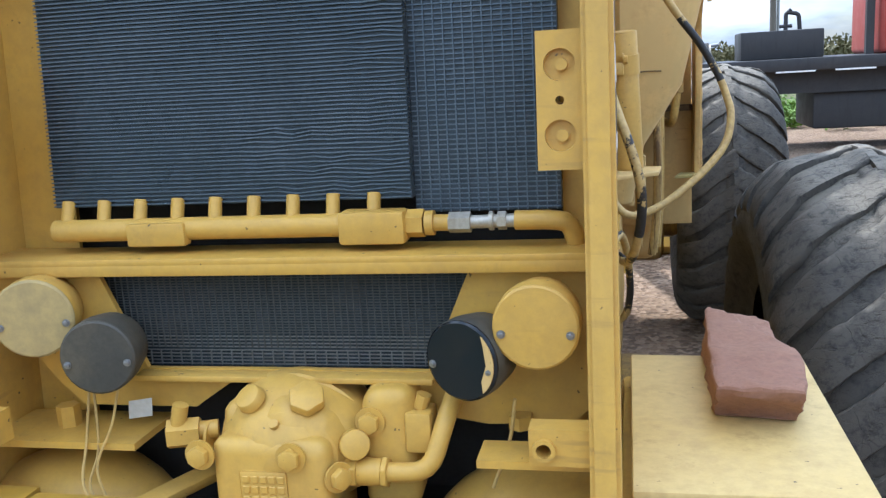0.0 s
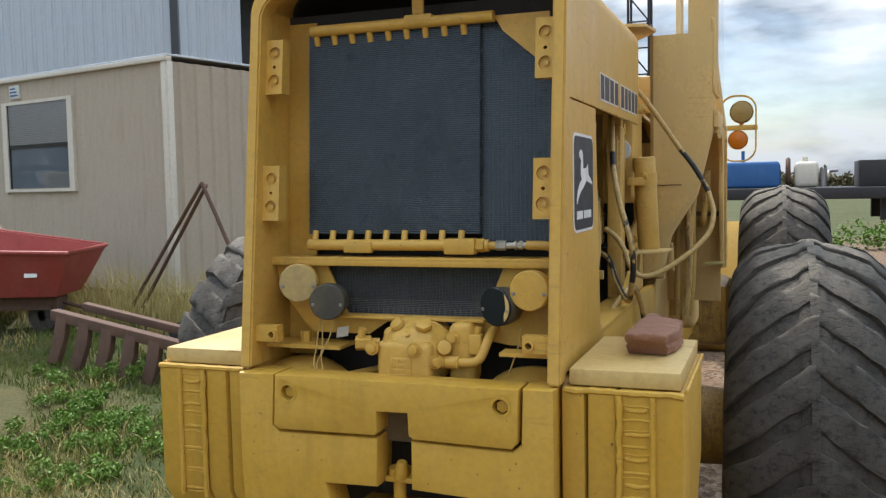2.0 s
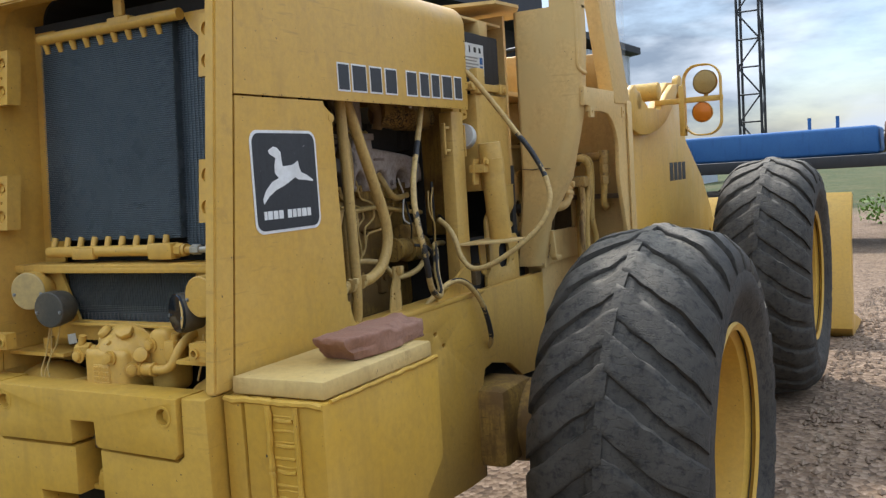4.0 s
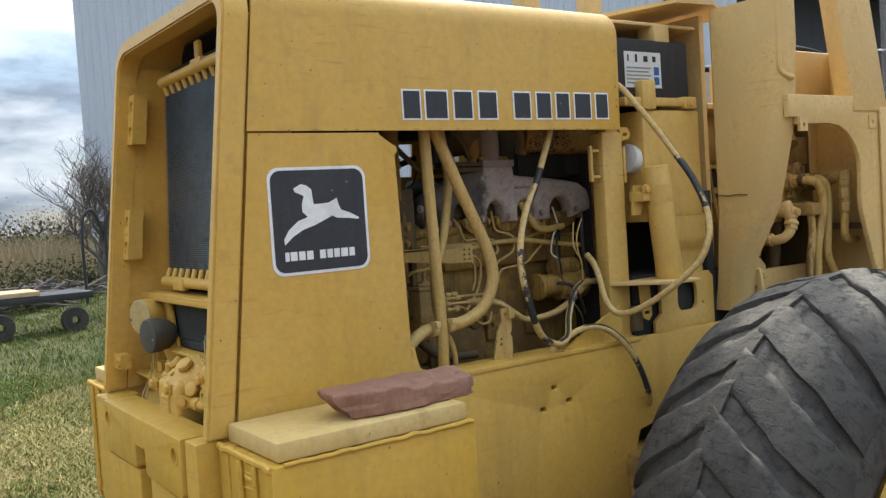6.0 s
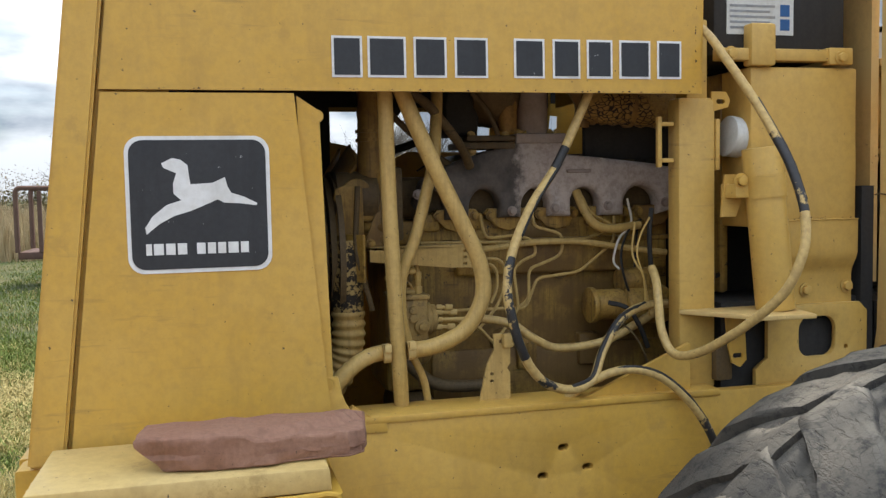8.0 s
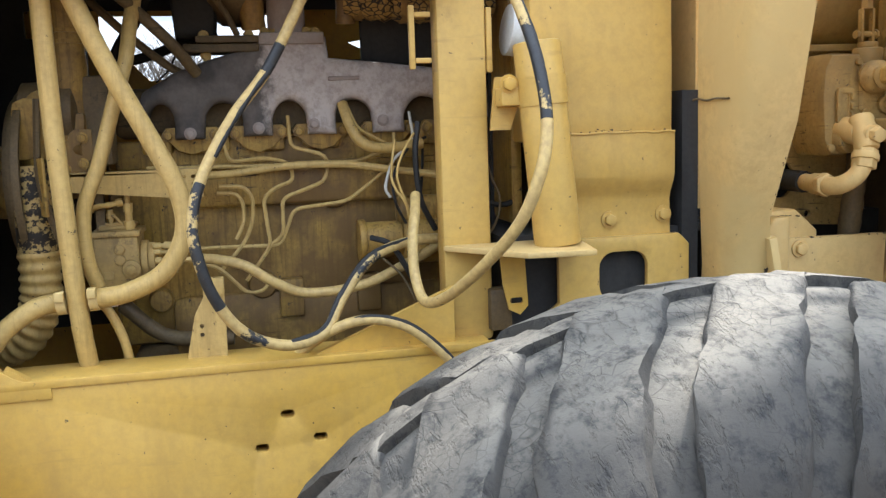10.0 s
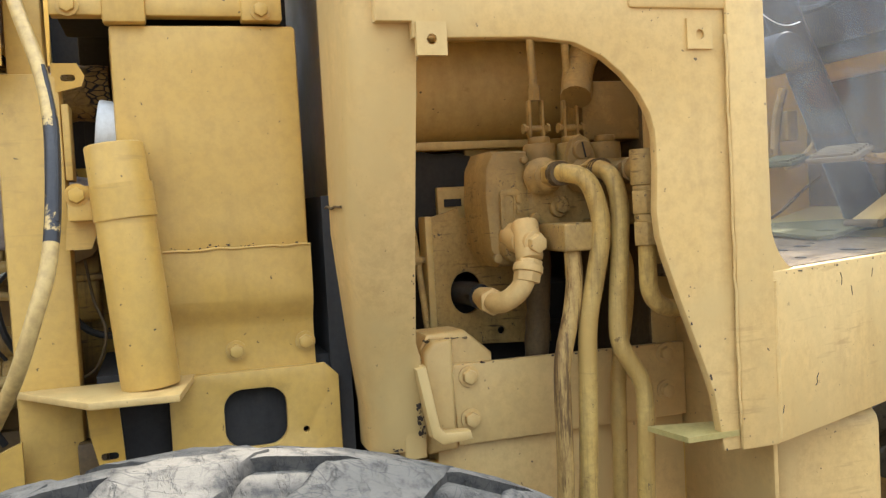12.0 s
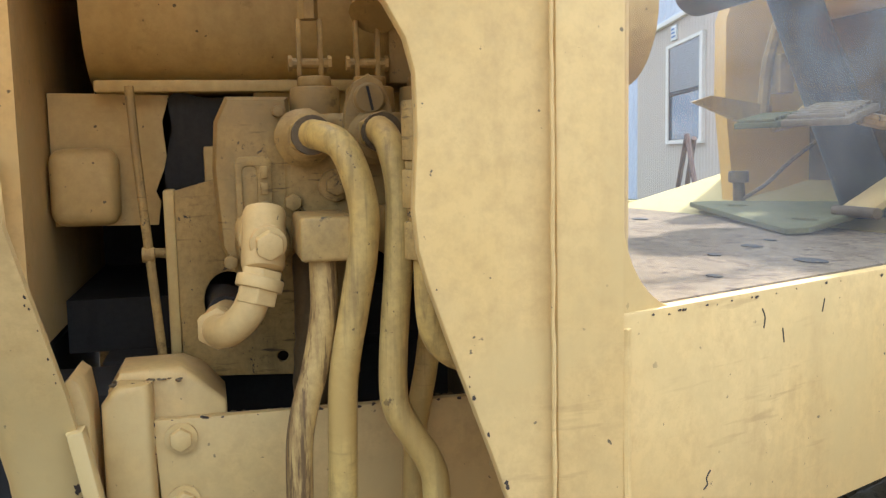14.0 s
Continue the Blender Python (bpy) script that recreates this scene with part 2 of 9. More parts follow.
def sooty_iron():
    """Cast manifold: bare rust-grey at one end, oil-blackened with a scaled-off streak at the other."""
    m, n, l, b = material("sooty_manifold_iron", 0.78)
    fine = node_noise(n, l, 70, 6, 0.7)
    mid = node_noise(n, l, 14, 5, 0.65)
    edge = node_noise(n, l, 22, 6, 0.7)
    c = node_mix(n, l, node_ramp(n, l, mid, [(0.35, (0, 0, 0)), (0.7, (1, 1, 1))]), (0.42, 0.355, 0.31), (0.50, 0.43, 0.375))
    c = node_mix(n, l, node_ramp(n, l, fine, [(0.36, (0.5,) * 3), (0.56, (0, 0, 0))]), c, (0.19, 0.145, 0.115))
    tc = n.new("ShaderNodeTexCoord")
    sep = n.new("ShaderNodeSeparateXYZ")
    l.new(tc.outputs["Object"], sep.inputs[0])

    def band(out, lo, hi, wobble):
        mr = n.new("ShaderNodeMapRange")
        mr.inputs["From Min"].default_value = lo
        mr.inputs["From Max"].default_value = hi
        l.new(out, mr.inputs["Value"])
        add = n.new("ShaderNodeMath")
        add.operation = "MULTIPLY_ADD"
        l.new(edge, add.inputs[0])
        add.inputs[1].default_value = wobble
        l.new(mr.outputs["Result"], add.inputs[2])
        return add.outputs[0]
    left = node_ramp(n, l, band(sep.outputs["Y"], 1.05, 0.95, 0.9), [(0.80, (0, 0, 0)), (0.98, (0.93,) * 3)])
    soot = node_mix(n, l, node_ramp(n, l, mid, [(0.42, (0, 0, 0)), (0.66, (0.8,) * 3)]), (0.045, 0.04, 0.036), (0.14, 0.115, 0.095))
    c = node_mix(n, l, left, c, soot)
    d = n.new("ShaderNodeMath")
    d.operation = "SUBTRACT"
    l.new(sep.outputs["Y"], d.inputs[0])
    d.inputs[1].default_value = 0.903
    ab = n.new("ShaderNodeMath")
    ab.operation = "ABSOLUTE"
    l.new(d.outputs[0], ab.inputs[0])
    streak = node_ramp(n, l, band(ab.outputs[0], 0.026, 0.0, 2.4), [(1.72, (0, 0, 0)), (1.84, (0.9,) * 3)])
    c = node_mix(n, l, streak, c, (0.36, 0.315, 0.27))
    l.new(c, b.inputs["Base Color"])
    node_bump(n, l, b, fine, 0.7, 0.0014)
    return m


SOOTIRON = sooty_iron()


def crazed_paint():
    """Paint on an old rubber hose, split into small plates with dark gaps."""
    m, n, l, b = material("crazed_hose_paint", 0.6)
    tc = n.new("ShaderNodeTexCoord")
    mp = n.new("ShaderNodeMapping")
    mp.inputs["Scale"].default_value = (1.0, 0.72, 1.25)
    l.new(tc.outputs["Object"], mp.inputs["Vector"])
    v = n.new("ShaderNodeTexVoronoi")
    v.feature = "DISTANCE_TO_EDGE"
    v.inputs["Scale"].default_value = 88
    l.new(mp.outputs["Vector"], v.inputs["Vector"])
    fine = node_noise(n, l, 80, 5, 0.7)
    where = node_noise(n, l, 13, 3, 0.5)
    c = node_mix(n, l, node_ramp(n, l, fine, [(0.35, (0.7,) * 3), (0.6, (0, 0, 0))]), (0.34, 0.205, 0.055), (0.19, 0.11, 0.04))
    gap = node_ramp(n, l, v.outputs["Distance"], [(0.05, (1, 1, 1)), (0.10, (0, 0, 0))])
    gaps = node_mix(n, l, node_ramp(n, l, where, [(0.40, (0, 0, 0)), (0.47, (1, 1, 1))]), (0.0, 0.0, 0.0), gap)
    c = node_mix(n, l, gaps, c, (0.02, 0.017, 0.014))
    l.new(c, b.inputs["Base Color"])
    node_bump(n, l, b, node_ramp(n, l, v.outputs["Distance"], [(0.03, (0, 0, 0)), (0.14, (1, 1, 1))]), 0.6, 0.002)
    return m


CRACKED = crazed_paint()
HOSE = worn("painted_hose", (0.50, 0.325, 0.095), (0.53, 0.385, 0.16), (0.25, 0.155, 0.05), 0.5, chips=0.07, chip_col=(0.05, 0.038, 0.022), scale=1.6, scuff=0.5, run=0.35)
def flaked_material(name, cut):
    """Black hose with yellow overspray that has come off in long stretches."""
    m, n, l, b = material(name, 0.42)
    b.inputs["Specular IOR Level"].default_value = 0.28
    big = node_noise(n, l, 4.2, 2, 0.5)
    edge = node_noise(n, l, 48, 5, 0.7)
    fine = node_noise(n, l, 90, 4, 0.6)
    paint = node_mix(n, l, node_ramp(n, l, fine, [(0.35, (0.6,) * 3), (0.6, (0, 0, 0))]), (0.50, 0.345, 0.125), (0.30, 0.195, 0.075))
    black = node_mix(n, l, fine, (0.014, 0.014, 0.015), (0.045, 0.042, 0.038))
    mask = node_mix(n, l, 0.30, big, edge)
    c = node_mix(n, l, node_ramp(n, l, mask, [(cut, (0, 0, 0)), (cut + 0.015, (1, 1, 1))]), paint, black)
    l.new(c, b.inputs["Base Color"])
    node_bump(n, l, b, fine, 0.3, 0.001)
    return m


def grimy_hose():
    """Painted hose spattered and half covered with black oil grime."""
    m, n, l, b = material("oil_spattered_hose", 0.6)
    b.inputs["Specular IOR Level"].default_value = 0.2
    wide = node_noise(n, l, 24, 4, 0.6, (1.0, 1.0, 2.2))
    spat = node_noise(n, l, 130, 4, 0.65)
    fine = node_noise(n, l, 90, 4, 0.6)
    c = node_mix(n, l, fine, (0.30, 0.19, 0.06), (0.44, 0.31, 0.12))
    c = node_mix(n, l, node_ramp(n, l, node_mix(n, l, 0.45, wide, spat), [(0.485, (0, 0, 0)), (0.52, (1, 1, 1))]), c, (0.028, 0.022, 0.016))
    l.new(c, b.inputs["Base Color"])
    node_bump(n, l, b, spat, 0.5, 0.001)
    return m


GRIMEHOSE = grimy_hose()
HOSE_WORN = flaked_material("flaking_painted_hose", 0.585)
HOSE_BARE = flaked_material("bare_black_hose", 0.385)
HOSE_HALF = flaked_material("half_bare_hose", 0.455)
PIPE = worn("painted_pipe", (0.52, 0.34, 0.09), (0.54, 0.385, 0.14), (0.15, 0.09, 0.035), 0.5, chips=0.09, chip_col=(0.07, 0.045, 0.022), scale=1.8, dust_amount=0.6, scuff=1.0, stain=(0.42, 0.265, 0.075), run=0.45)


def rusted_pipe():
    """Painted pipe with long runs of rust and oil down one length."""
    m, n, l, b = material("rust_streaked_pipe", 0.6)
    runs = node_noise(n, l, 30, 6, 0.7, (1.0, 1.0, 0.16))
    thin = node_noise(n, l, 120, 4, 0.65, (1.0, 1.0, 0.05))
    fine = node_noise(n, l, 90, 5, 0.7)
    c = node_mix(n, l, node_ramp(n, l, fine, [(0.35, (0.6,) * 3), (0.6, (0, 0, 0))]), (0.47, 0.31, 0.10), (0.26, 0.155, 0.05))
    c = node_mix(n, l, node_ramp(n, l, runs, [(0.46, (0, 0, 0)), (0.58, (0.75,) * 3)]), c, (0.19, 0.105, 0.036))
    c = node_mix(n, l, node_ramp(n, l, node_mix(n, l, 0.5, runs, thin), [(0.515, (0, 0, 0)), (0.56, (0.7,) * 3)]), c, (0.065, 0.032, 0.012))
    l.new(c, b.inputs["Base Color"])
    node_bump(n, l, b, fine, 0.4, 0.001)
    return m


RUSTPIPE = rusted_pipe()
VALVE = worn("dirty_valve_paint", (0.41, 0.255, 0.072), (0.43, 0.295, 0.11), (0.08, 0.05, 0.022), 0.6, chips=0.10, scale=2.2, dust_amount=0.7, bump=0.6, scuff=1.0, stain=(0.25, 0.165, 0.06))
WHITE = worn("white_paint", (0.74, 0.74, 0.72), (0.66, 0.64, 0.58), (0.45, 0.43, 0.38), 0.5)
DECAL = worn("black_decal", (0.03, 0.032, 0.035), (0.06, 0.06, 0.06), (0.02, 0.02, 0.02), 0.45, chips=0.05, chip_col=(0.5, 0.5, 0.48), scale=2)
RED = worn("faded_red_paint", (0.30, 0.045, 0.035), (0.36, 0.12, 0.09), (0.16, 0.03, 0.025), 0.5)
BLUE = worn("blue_tarp_paint", (0.03, 0.11, 0.28), (0.07, 0.17, 0.34), (0.02, 0.06, 0.16), 0.6)
RUST = worn("rusty_steel", (0.10, 0.055, 0.038), (0.17, 0.10, 0.07), (0.05, 0.03, 0.022), 0.85, scale=2, dust_amount=0.8, bump=0.7)
TRUCK = worn("trailer_black", (0.03, 0.03, 0.032), (0.07, 0.065, 0.06), (0.015, 0.015, 0.015), 0.6)
SIDING = worn("beige_siding", (0.40, 0.335, 0.255), (0.44, 0.38, 0.30), (0.31, 0.25, 0.185), 0.6, scale=0.5)
TRIM = worn("cream_trim", (0.60, 0.55, 0.45), (0.62, 0.58, 0.5), (0.4, 0.36, 0.3), 0.6, scale=0.5)
METALWALL = worn("grey_sheet_metal", (0.47, 0.50, 0.54), (0.52, 0.53, 0.54), (0.36, 0.38, 0.40), 0.45, 0.2, scale=0.3)
ROOFDARK = worn("dark_roof_metal", (0.05, 0.05, 0.055), (0.09, 0.09, 0.09), (0.03, 0.03, 0.03), 0.6, scale=0.3)
STONE = worn("red_sandstone", (0.27, 0.135, 0.085), (0.34, 0.20, 0.135), (0.13, 0.065, 0.042), 0.9, scale=2.2, dust_amount=0.6, bump=1.0, scuff=0.7)
WOODGREY = worn("weathered_deck", (0.16, 0.12, 0.07), (0.27, 0.215, 0.135), (0.045, 0.033, 0.02), 0.8, chips=0.06, scale=2.2, dust_amount=0.9, bump=0.6, scuff=0.9)
FLOORWEAR = worn("rust_worn_floor", (0.15, 0.112, 0.068), (0.27, 0.205, 0.13), (0.055, 0.038, 0.024), 1.0, chips=0.16, chip_col=(0.07, 0.045, 0.03), scale=2.4, dust_amount=0.9, bump=0.6, scuff=1.0)
GREENMAT = worn("green_floor_mat", (0.115, 0.115, 0.05), (0.19, 0.17, 0.09), (0.06, 0.06, 0.03), 1.0, scale=2, dust_amount=0.8)
TANK = worn("mottled_rusty_tank", (0.36, 0.35, 0.30), (0.24, 0.19, 0.13), (0.11, 0.075, 0.055), 0.7, chips=0.12, chip_col=(0.13, 0.06, 0.04), scale=0.9, dust_amount=0.8, scuff=0.9, stain=(0.17, 0.085, 0.055))
BARK = worn("bare_bark", (0.13, 0.11, 0.09), (0.2, 0.17, 0.14), (0.06, 0.05, 0.04), 0.9, scale=0.6)
PAPER = worn("warning_paper", (0.58, 0.59, 0.56), (0.55, 0.53, 0.46), (0.36, 0.34, 0.28), 0.5, scale=2)

AMBER, an, al, ab = material("amber_lens", 0.15)
ab.inputs["Base Color"].default_value = (0.75, 0.22, 0.015, 1)
ab.inputs["Transmission Weight"].default_value = 0.35
CLEAR, cn, cl, cb = material("window_glass", 0.04)
cb.inputs["Base Color"].default_value = (0.10, 0.12, 0.14, 1)
cb.inputs["Specular IOR Level"].default_value = 0.7
LENS, ln_, ll_, lb = material("lamp_glass", 0.08)
lb.inputs["Base Color"].default_value = (0.012, 0.015, 0.018, 1)


def dusty_glass():
    """Clear pane with a film of dust in soft patches."""
    m, n, l, b = material("dusty_glass", 0.9)
    b.inputs["Base Color"].default_value = (0.60, 0.62, 0.62, 1)
    b.inputs["Specular IOR Level"].default_value = 0.1
    see = n.new("ShaderNodeBsdfTransparent")
    gloss = n.new("ShaderNodeBsdfGlossy")
    gloss.inputs["Roughness"].default_value = 0.05
    pane = n.new("ShaderNodeMixShader")
    pane.inputs["Fac"].default_value = 0.025
    l.new(see.outputs["BSDF"], pane.inputs[1])
    l.new(gloss.outputs["BSDF"], pane.inputs[2])
    through_light = n.new("ShaderNodeBsdfTranslucent")
    through_light.inputs["Color"].default_value = (0.60, 0.62, 0.62, 1)
    film = n.new("ShaderNodeMixShader")
    film.inputs["Fac"].default_value = 0.4
    l.new(b.outputs["BSDF"], film.inputs[1])
    l.new(through_light.outputs["BSDF"], film.inputs[2])
    dust = node_ramp(n, l, node_noise(n, l, 5.0, 5, 0.6), [(0.3, (0.035,) * 3), (0.75, (0.11,) * 3)])
    both = n.new("ShaderNodeMixShader")
    l.new(dust, both.inputs["Fac"])
    l.new(pane.outputs["Shader"], both.inputs[1])
    l.new(film.outputs["Shader"], both.inputs[2])
    l.new(both.outputs["Shader"], n["Material Output"].inputs["Surface"])
    return m


DUSTGLASS = dusty_glass()
for dull in (FLOORWEAR, GREENMAT):
    dull.node_tree.nodes["Principled BSDF"].inputs["Specular IOR Level"].default_value = 0.12
MOSS = worn("algae_stained_paint", (0.36, 0.28, 0.09), (0.46, 0.35, 0.14), (0.18, 0.165, 0.05), 0.8, scale=2.5, dust_amount=0.8)

# ---- mesh helpers ----
def box(bm, x0, x1, y0, y1, z0, z1, bevel=0.0, seg=2):
    g = bmesh.ops.create_cube(bm, size=1.0, matrix=Matrix.Translation(((x0 + x1) / 2, (y0 + y1) / 2, (z0 + z1) / 2)) @ Matrix.Diagonal((x1 - x0, y1 - y0, z1 - z0, 1)))
    if bevel:
        es = list({e for v in g["verts"] for e in v.link_edges})
        bmesh.ops.bevel(bm, geom=es, offset=bevel, segments=seg, affect="EDGES", profile=0.5)
    return bm


def to3(axis, a, b, c):
    return Vector((c, a, b)) if axis == "x" else Vector((a, c, b)) if axis == "y" else Vector((a, b, c))


def plate(bm, pts, axis, lo, hi, holes=(), bevel=0.0):
    """A flat polygon with holes, given thickness along an axis: x takes (y, z), y takes (x, z), z takes (x, y)."""
    edges, start = [], len(bm.verts)
    old = set(bm.faces)
    for loop in (pts, *holes):
        vs = [bm.verts.new(to3(axis, a, b, lo)) for a, b in loop]
        edges += [bm.edges.new((vs[k], vs[(k + 1) % len(vs)])) for k in range(len(vs))]
    outer = edges[:len(pts)]
    bmesh.ops.triangle_fill(bm, use_beauty=True, use_dissolve=False, edges=edges)
    faces = [f for f in bm.faces if f not in old]
    r = bmesh.ops.extrude_face_region(bm, geom=faces)
    moved = [v for v in r["geom"] if isinstance(v, bmesh.types.BMVert)]
    bmesh.ops.translate(bm, verts=moved, vec=to3(axis, 0, 0, hi - lo))
    fs = [f for f in bm.faces if f not in old]
    bmesh.ops.recalc_face_normals(bm, faces=fs)
    if bevel:
        cand = {e for f in fs for e in f.edges if len(e.link_faces) == 2 and e.calc_face_angle(0) > 0.9}
        top = [e for e in cand if abs((e.verts[0].co - e.verts[1].co).dot(to3(axis, 0, 0, 1))) < 1e-6]
        bmesh.ops.bevel(bm, geom=top, offset=bevel, segments=2, affect="EDGES", profile=0.5)
    return bm


def ring(ca, cb, ra, rb=None, n=20, phase=0.0):
    rb = ra if rb is None else rb
    return [(ca + ra * math.cos(2 * math.pi * k / n + phase), cb + rb * math.sin(2 * math.pi * k / n + phase)) for k in range(n)]


def rounded(a0, a1, b0, b1, r, n=5):
    out = []
    for ca, cb, s in ((a1 - r, b1 - r, 0), (a0 + r, b1 - r, 1), (a0 + r, b0 + r, 2), (a1 - r, b0 + r, 3)):
        out += [(ca + r * math.cos((s + k / n) * math.pi / 2), cb + r * math.sin((s + k / n) * math.pi / 2)) for k in range(n + 1)]
    return out


def cyl(bm, p0, p1, r0, r1=None, n=20, bevel=0.0):
    p0, p1 = Vector(p0), Vector(p1)
    d = p1 - p0
    m = Matrix.Translation((p0 + p1) / 2) @ d.to_track_quat("Z", "Y").to_matrix().to_4x4()
    g = bmesh.ops.create_cone(bm, cap_ends=True, segments=n, radius1=r0, radius2=r0 if r1 is None else r1, depth=d.length, matrix=m)
    if bevel:
        es = [e for e in {e for v in g["verts"] for e in v.link_edges} if len(e.link_faces) == 2 and e.calc_face_angle(0) > 1.0]
        bmesh.ops.bevel(bm, geom=es, offset=bevel, segments=2, affect="EDGES", profile=0.5)
    return bm


def smooth_path(pts, per=6):
    pts = [Vector(p) for p in pts]
    if len(pts) < 3 or per < 2:
        return pts
    e = [2 * pts[0] - pts[1]] + pts + [2 * pts[-1] - pts[-2]]
    out = []
    for k in range(1, len(e) - 2):
        a, b, c, d = e[k - 1:k + 3]
        for j in range(per):
            t = j / per
            out.append(0.5 * ((2 * b) + (c - a) * t + (2 * a - 5 * b + 4 * c - d) * t * t + (3 * b - a - 3 * c + d) * t ** 3))
    return out + [pts[-1]]


def tube(bm, pts, r, n=10, per=6, radii=None):
    path = smooth_path(pts, per)
    up, rings = None, []
    for k, p in enumerate(path):
        d = (path[min(k + 1, len(path) - 1)] - path[max(k - 1, 0)]).normalized()
        if up is None:
            up = d.orthogonal().normalized()
        up = (up - d * up.dot(d)).normalized()
        side = d.cross(up)
        rr = r if radii is None else radii(k / (len(path) - 1))
        rings.append([bm.verts.new(p + rr * (up * math.cos(2 * math.pi * j / n) + side * math.sin(2 * math.pi * j / n))) for j in range(n)])
    for a, b in zip(rings, rings[1:]):
        for j in range(n):
            bm.faces.new((a[j], a[(j + 1) % n], b[(j + 1) % n], b[j]))
    bm.faces.new(rings[0][::-1])
    bm.faces.new(rings[-1])
    return bm


def bends(pts, r, k=4):
    """Corner points of a bent pipe, with each corner turned into an arc."""
    pts = [Vector(p) for p in pts]
    out = [pts[0]]
    for a, b, c in zip(pts, pts[1:], pts[2:]):
        q = min(r, (a - b).length * 0.45, (c - b).length * 0.45)
        s, e = b + (a - b).normalized() * q, b + (c - b).normalized() * q
        out += [s.lerp(b, t).lerp(b.lerp(e, t), t) for t in [j / k for j in range(k + 1)]]
    return out + [pts[-1]]


def lathe(bm, prof, centre, axis="x", n=48):
    """Turns a profile of (radius, along) round an axis through centre."""
    rings = []
    c = Vector(centre)
    for r, s in prof:
        row = []
        for k in range(n):
            a = 2 * math.pi * k / n
            u, v = r * math.cos(a), r * math.sin(a)
            row.append(bm.verts.new(c + (Vector((s, u, v)) if axis == "x" else Vector((u, s, v)) if axis == "y" else Vector((u, v, s)))))
        rings.append(row)
    for a, b in zip(rings, rings[1:]):
        for k in range(n):
            bm.faces.new((a[k], a[(k + 1) % n], b[(k + 1) % n], b[k]))
    bmesh.ops.recalc_face_normals(bm, faces=bm.faces[:])
    return bm


def rough_up(bm, amount, scale, seed=0.0):
    for v in bm.verts:
        p = v.co * scale + Vector((seed, seed * 1.7, seed * 0.3))
        v.co += noise.noise_vector(p) * amount
    return bm


def mesh_of(name, bm, mat, angle=0.6):
    me = bpy.data.meshes.new(name)
    bm.normal_update()
    bm.to_mesh(me)
    bm.free()
    me.materials.append(mat)
    me.shade_smooth()
    me.set_sharp_from_angle(angle=angle)
    return me


def part(name, bm, mat, parent=None, label="", angle=0.6):
    ob = new(name, mesh_of(name, bm, mat, angle))
    if parent is not None:
        ob.parent = parent
        ob.matrix_parent_inverse = Matrix.Translation(-parent.location) if parent.type == "EMPTY" else Matrix()
    if label:
        ob["label"] = label
    return ob


def pieces(name, bm, mat, parent=None, label="", angle=0.6):
    """Each loose piece of a bmesh as a part of its own; the first is given back."""
    seen, first = set(), None
    for f0 in bm.faces[:]:
        if f0 in seen:
            continue
        todo, isle = [f0], []
        seen.add(f0)
        while todo:
            f = todo.pop()
            isle.append(f)
            for v in f.verts:
                for g in v.link_faces:
                    if g not in seen:
                        seen.add(g)
                        todo.append(g)
        sub, vm = bmesh.new(), {}
        for f in isle:
            for v in f.verts:
                if v not in vm:
                    vm[v] = sub.verts.new(v.co)
            sub.faces.new([vm[v] for v in f.verts])
        ob = part(name, sub, mat, parent, label, angle)
        first = first or ob
    bm.free()
    return first


def placed(name, me, parent, m, label=""):
    ob = new(name, me)
    ob.parent = parent
    ob.matrix_parent_inverse = Matrix.Translation(-parent.location) if parent.type == "EMPTY" else Matrix()
    ob.matrix_basis = m
    if label:
        ob["label"] = label
    return ob


def thing(name, at, label, category, group="", kind=""):
    e = new(name)
    e.empty_display_size = 0.1
    e.location = at
    return tagged(e, label, category, group, kind)


def B():
    return bmesh.new()


def ramp01(v, a, b):
    t = min(max((v - a) / (b - a), 0.0), 1.0)
    return t * t * (3 - 2 * t)


def ground_z(x, y):
    z = 0.42 * ramp01(-x, 2.6, 5.6) * ramp01(y, 2.0, 6.0) * (1 - ramp01(-x, 16, 26))
    z += 0.17 * ramp01(y, 2.2, 3.8) * (1 - ramp01(y, 6.0, 11.0)) * ramp01(x, -1.6, -0.2)
    return z


def bolt_mesh(name, r, mat, h=None):
    """Hexagon bolt head with washer, its axis along +x."""
    h = r * 0.7 if h is None else h
    bm = B()
    cyl(bm, (0, 0, 0), (r * 0.25, 0, 0), r * 1.35, n=18)
    cyl(bm, (r * 0.25, 0, 0), (r * 0.25 + h, 0, 0), r, r * 0.94, n=6, bevel=r * 0.08)
    return mesh_of(name, bm, mat)

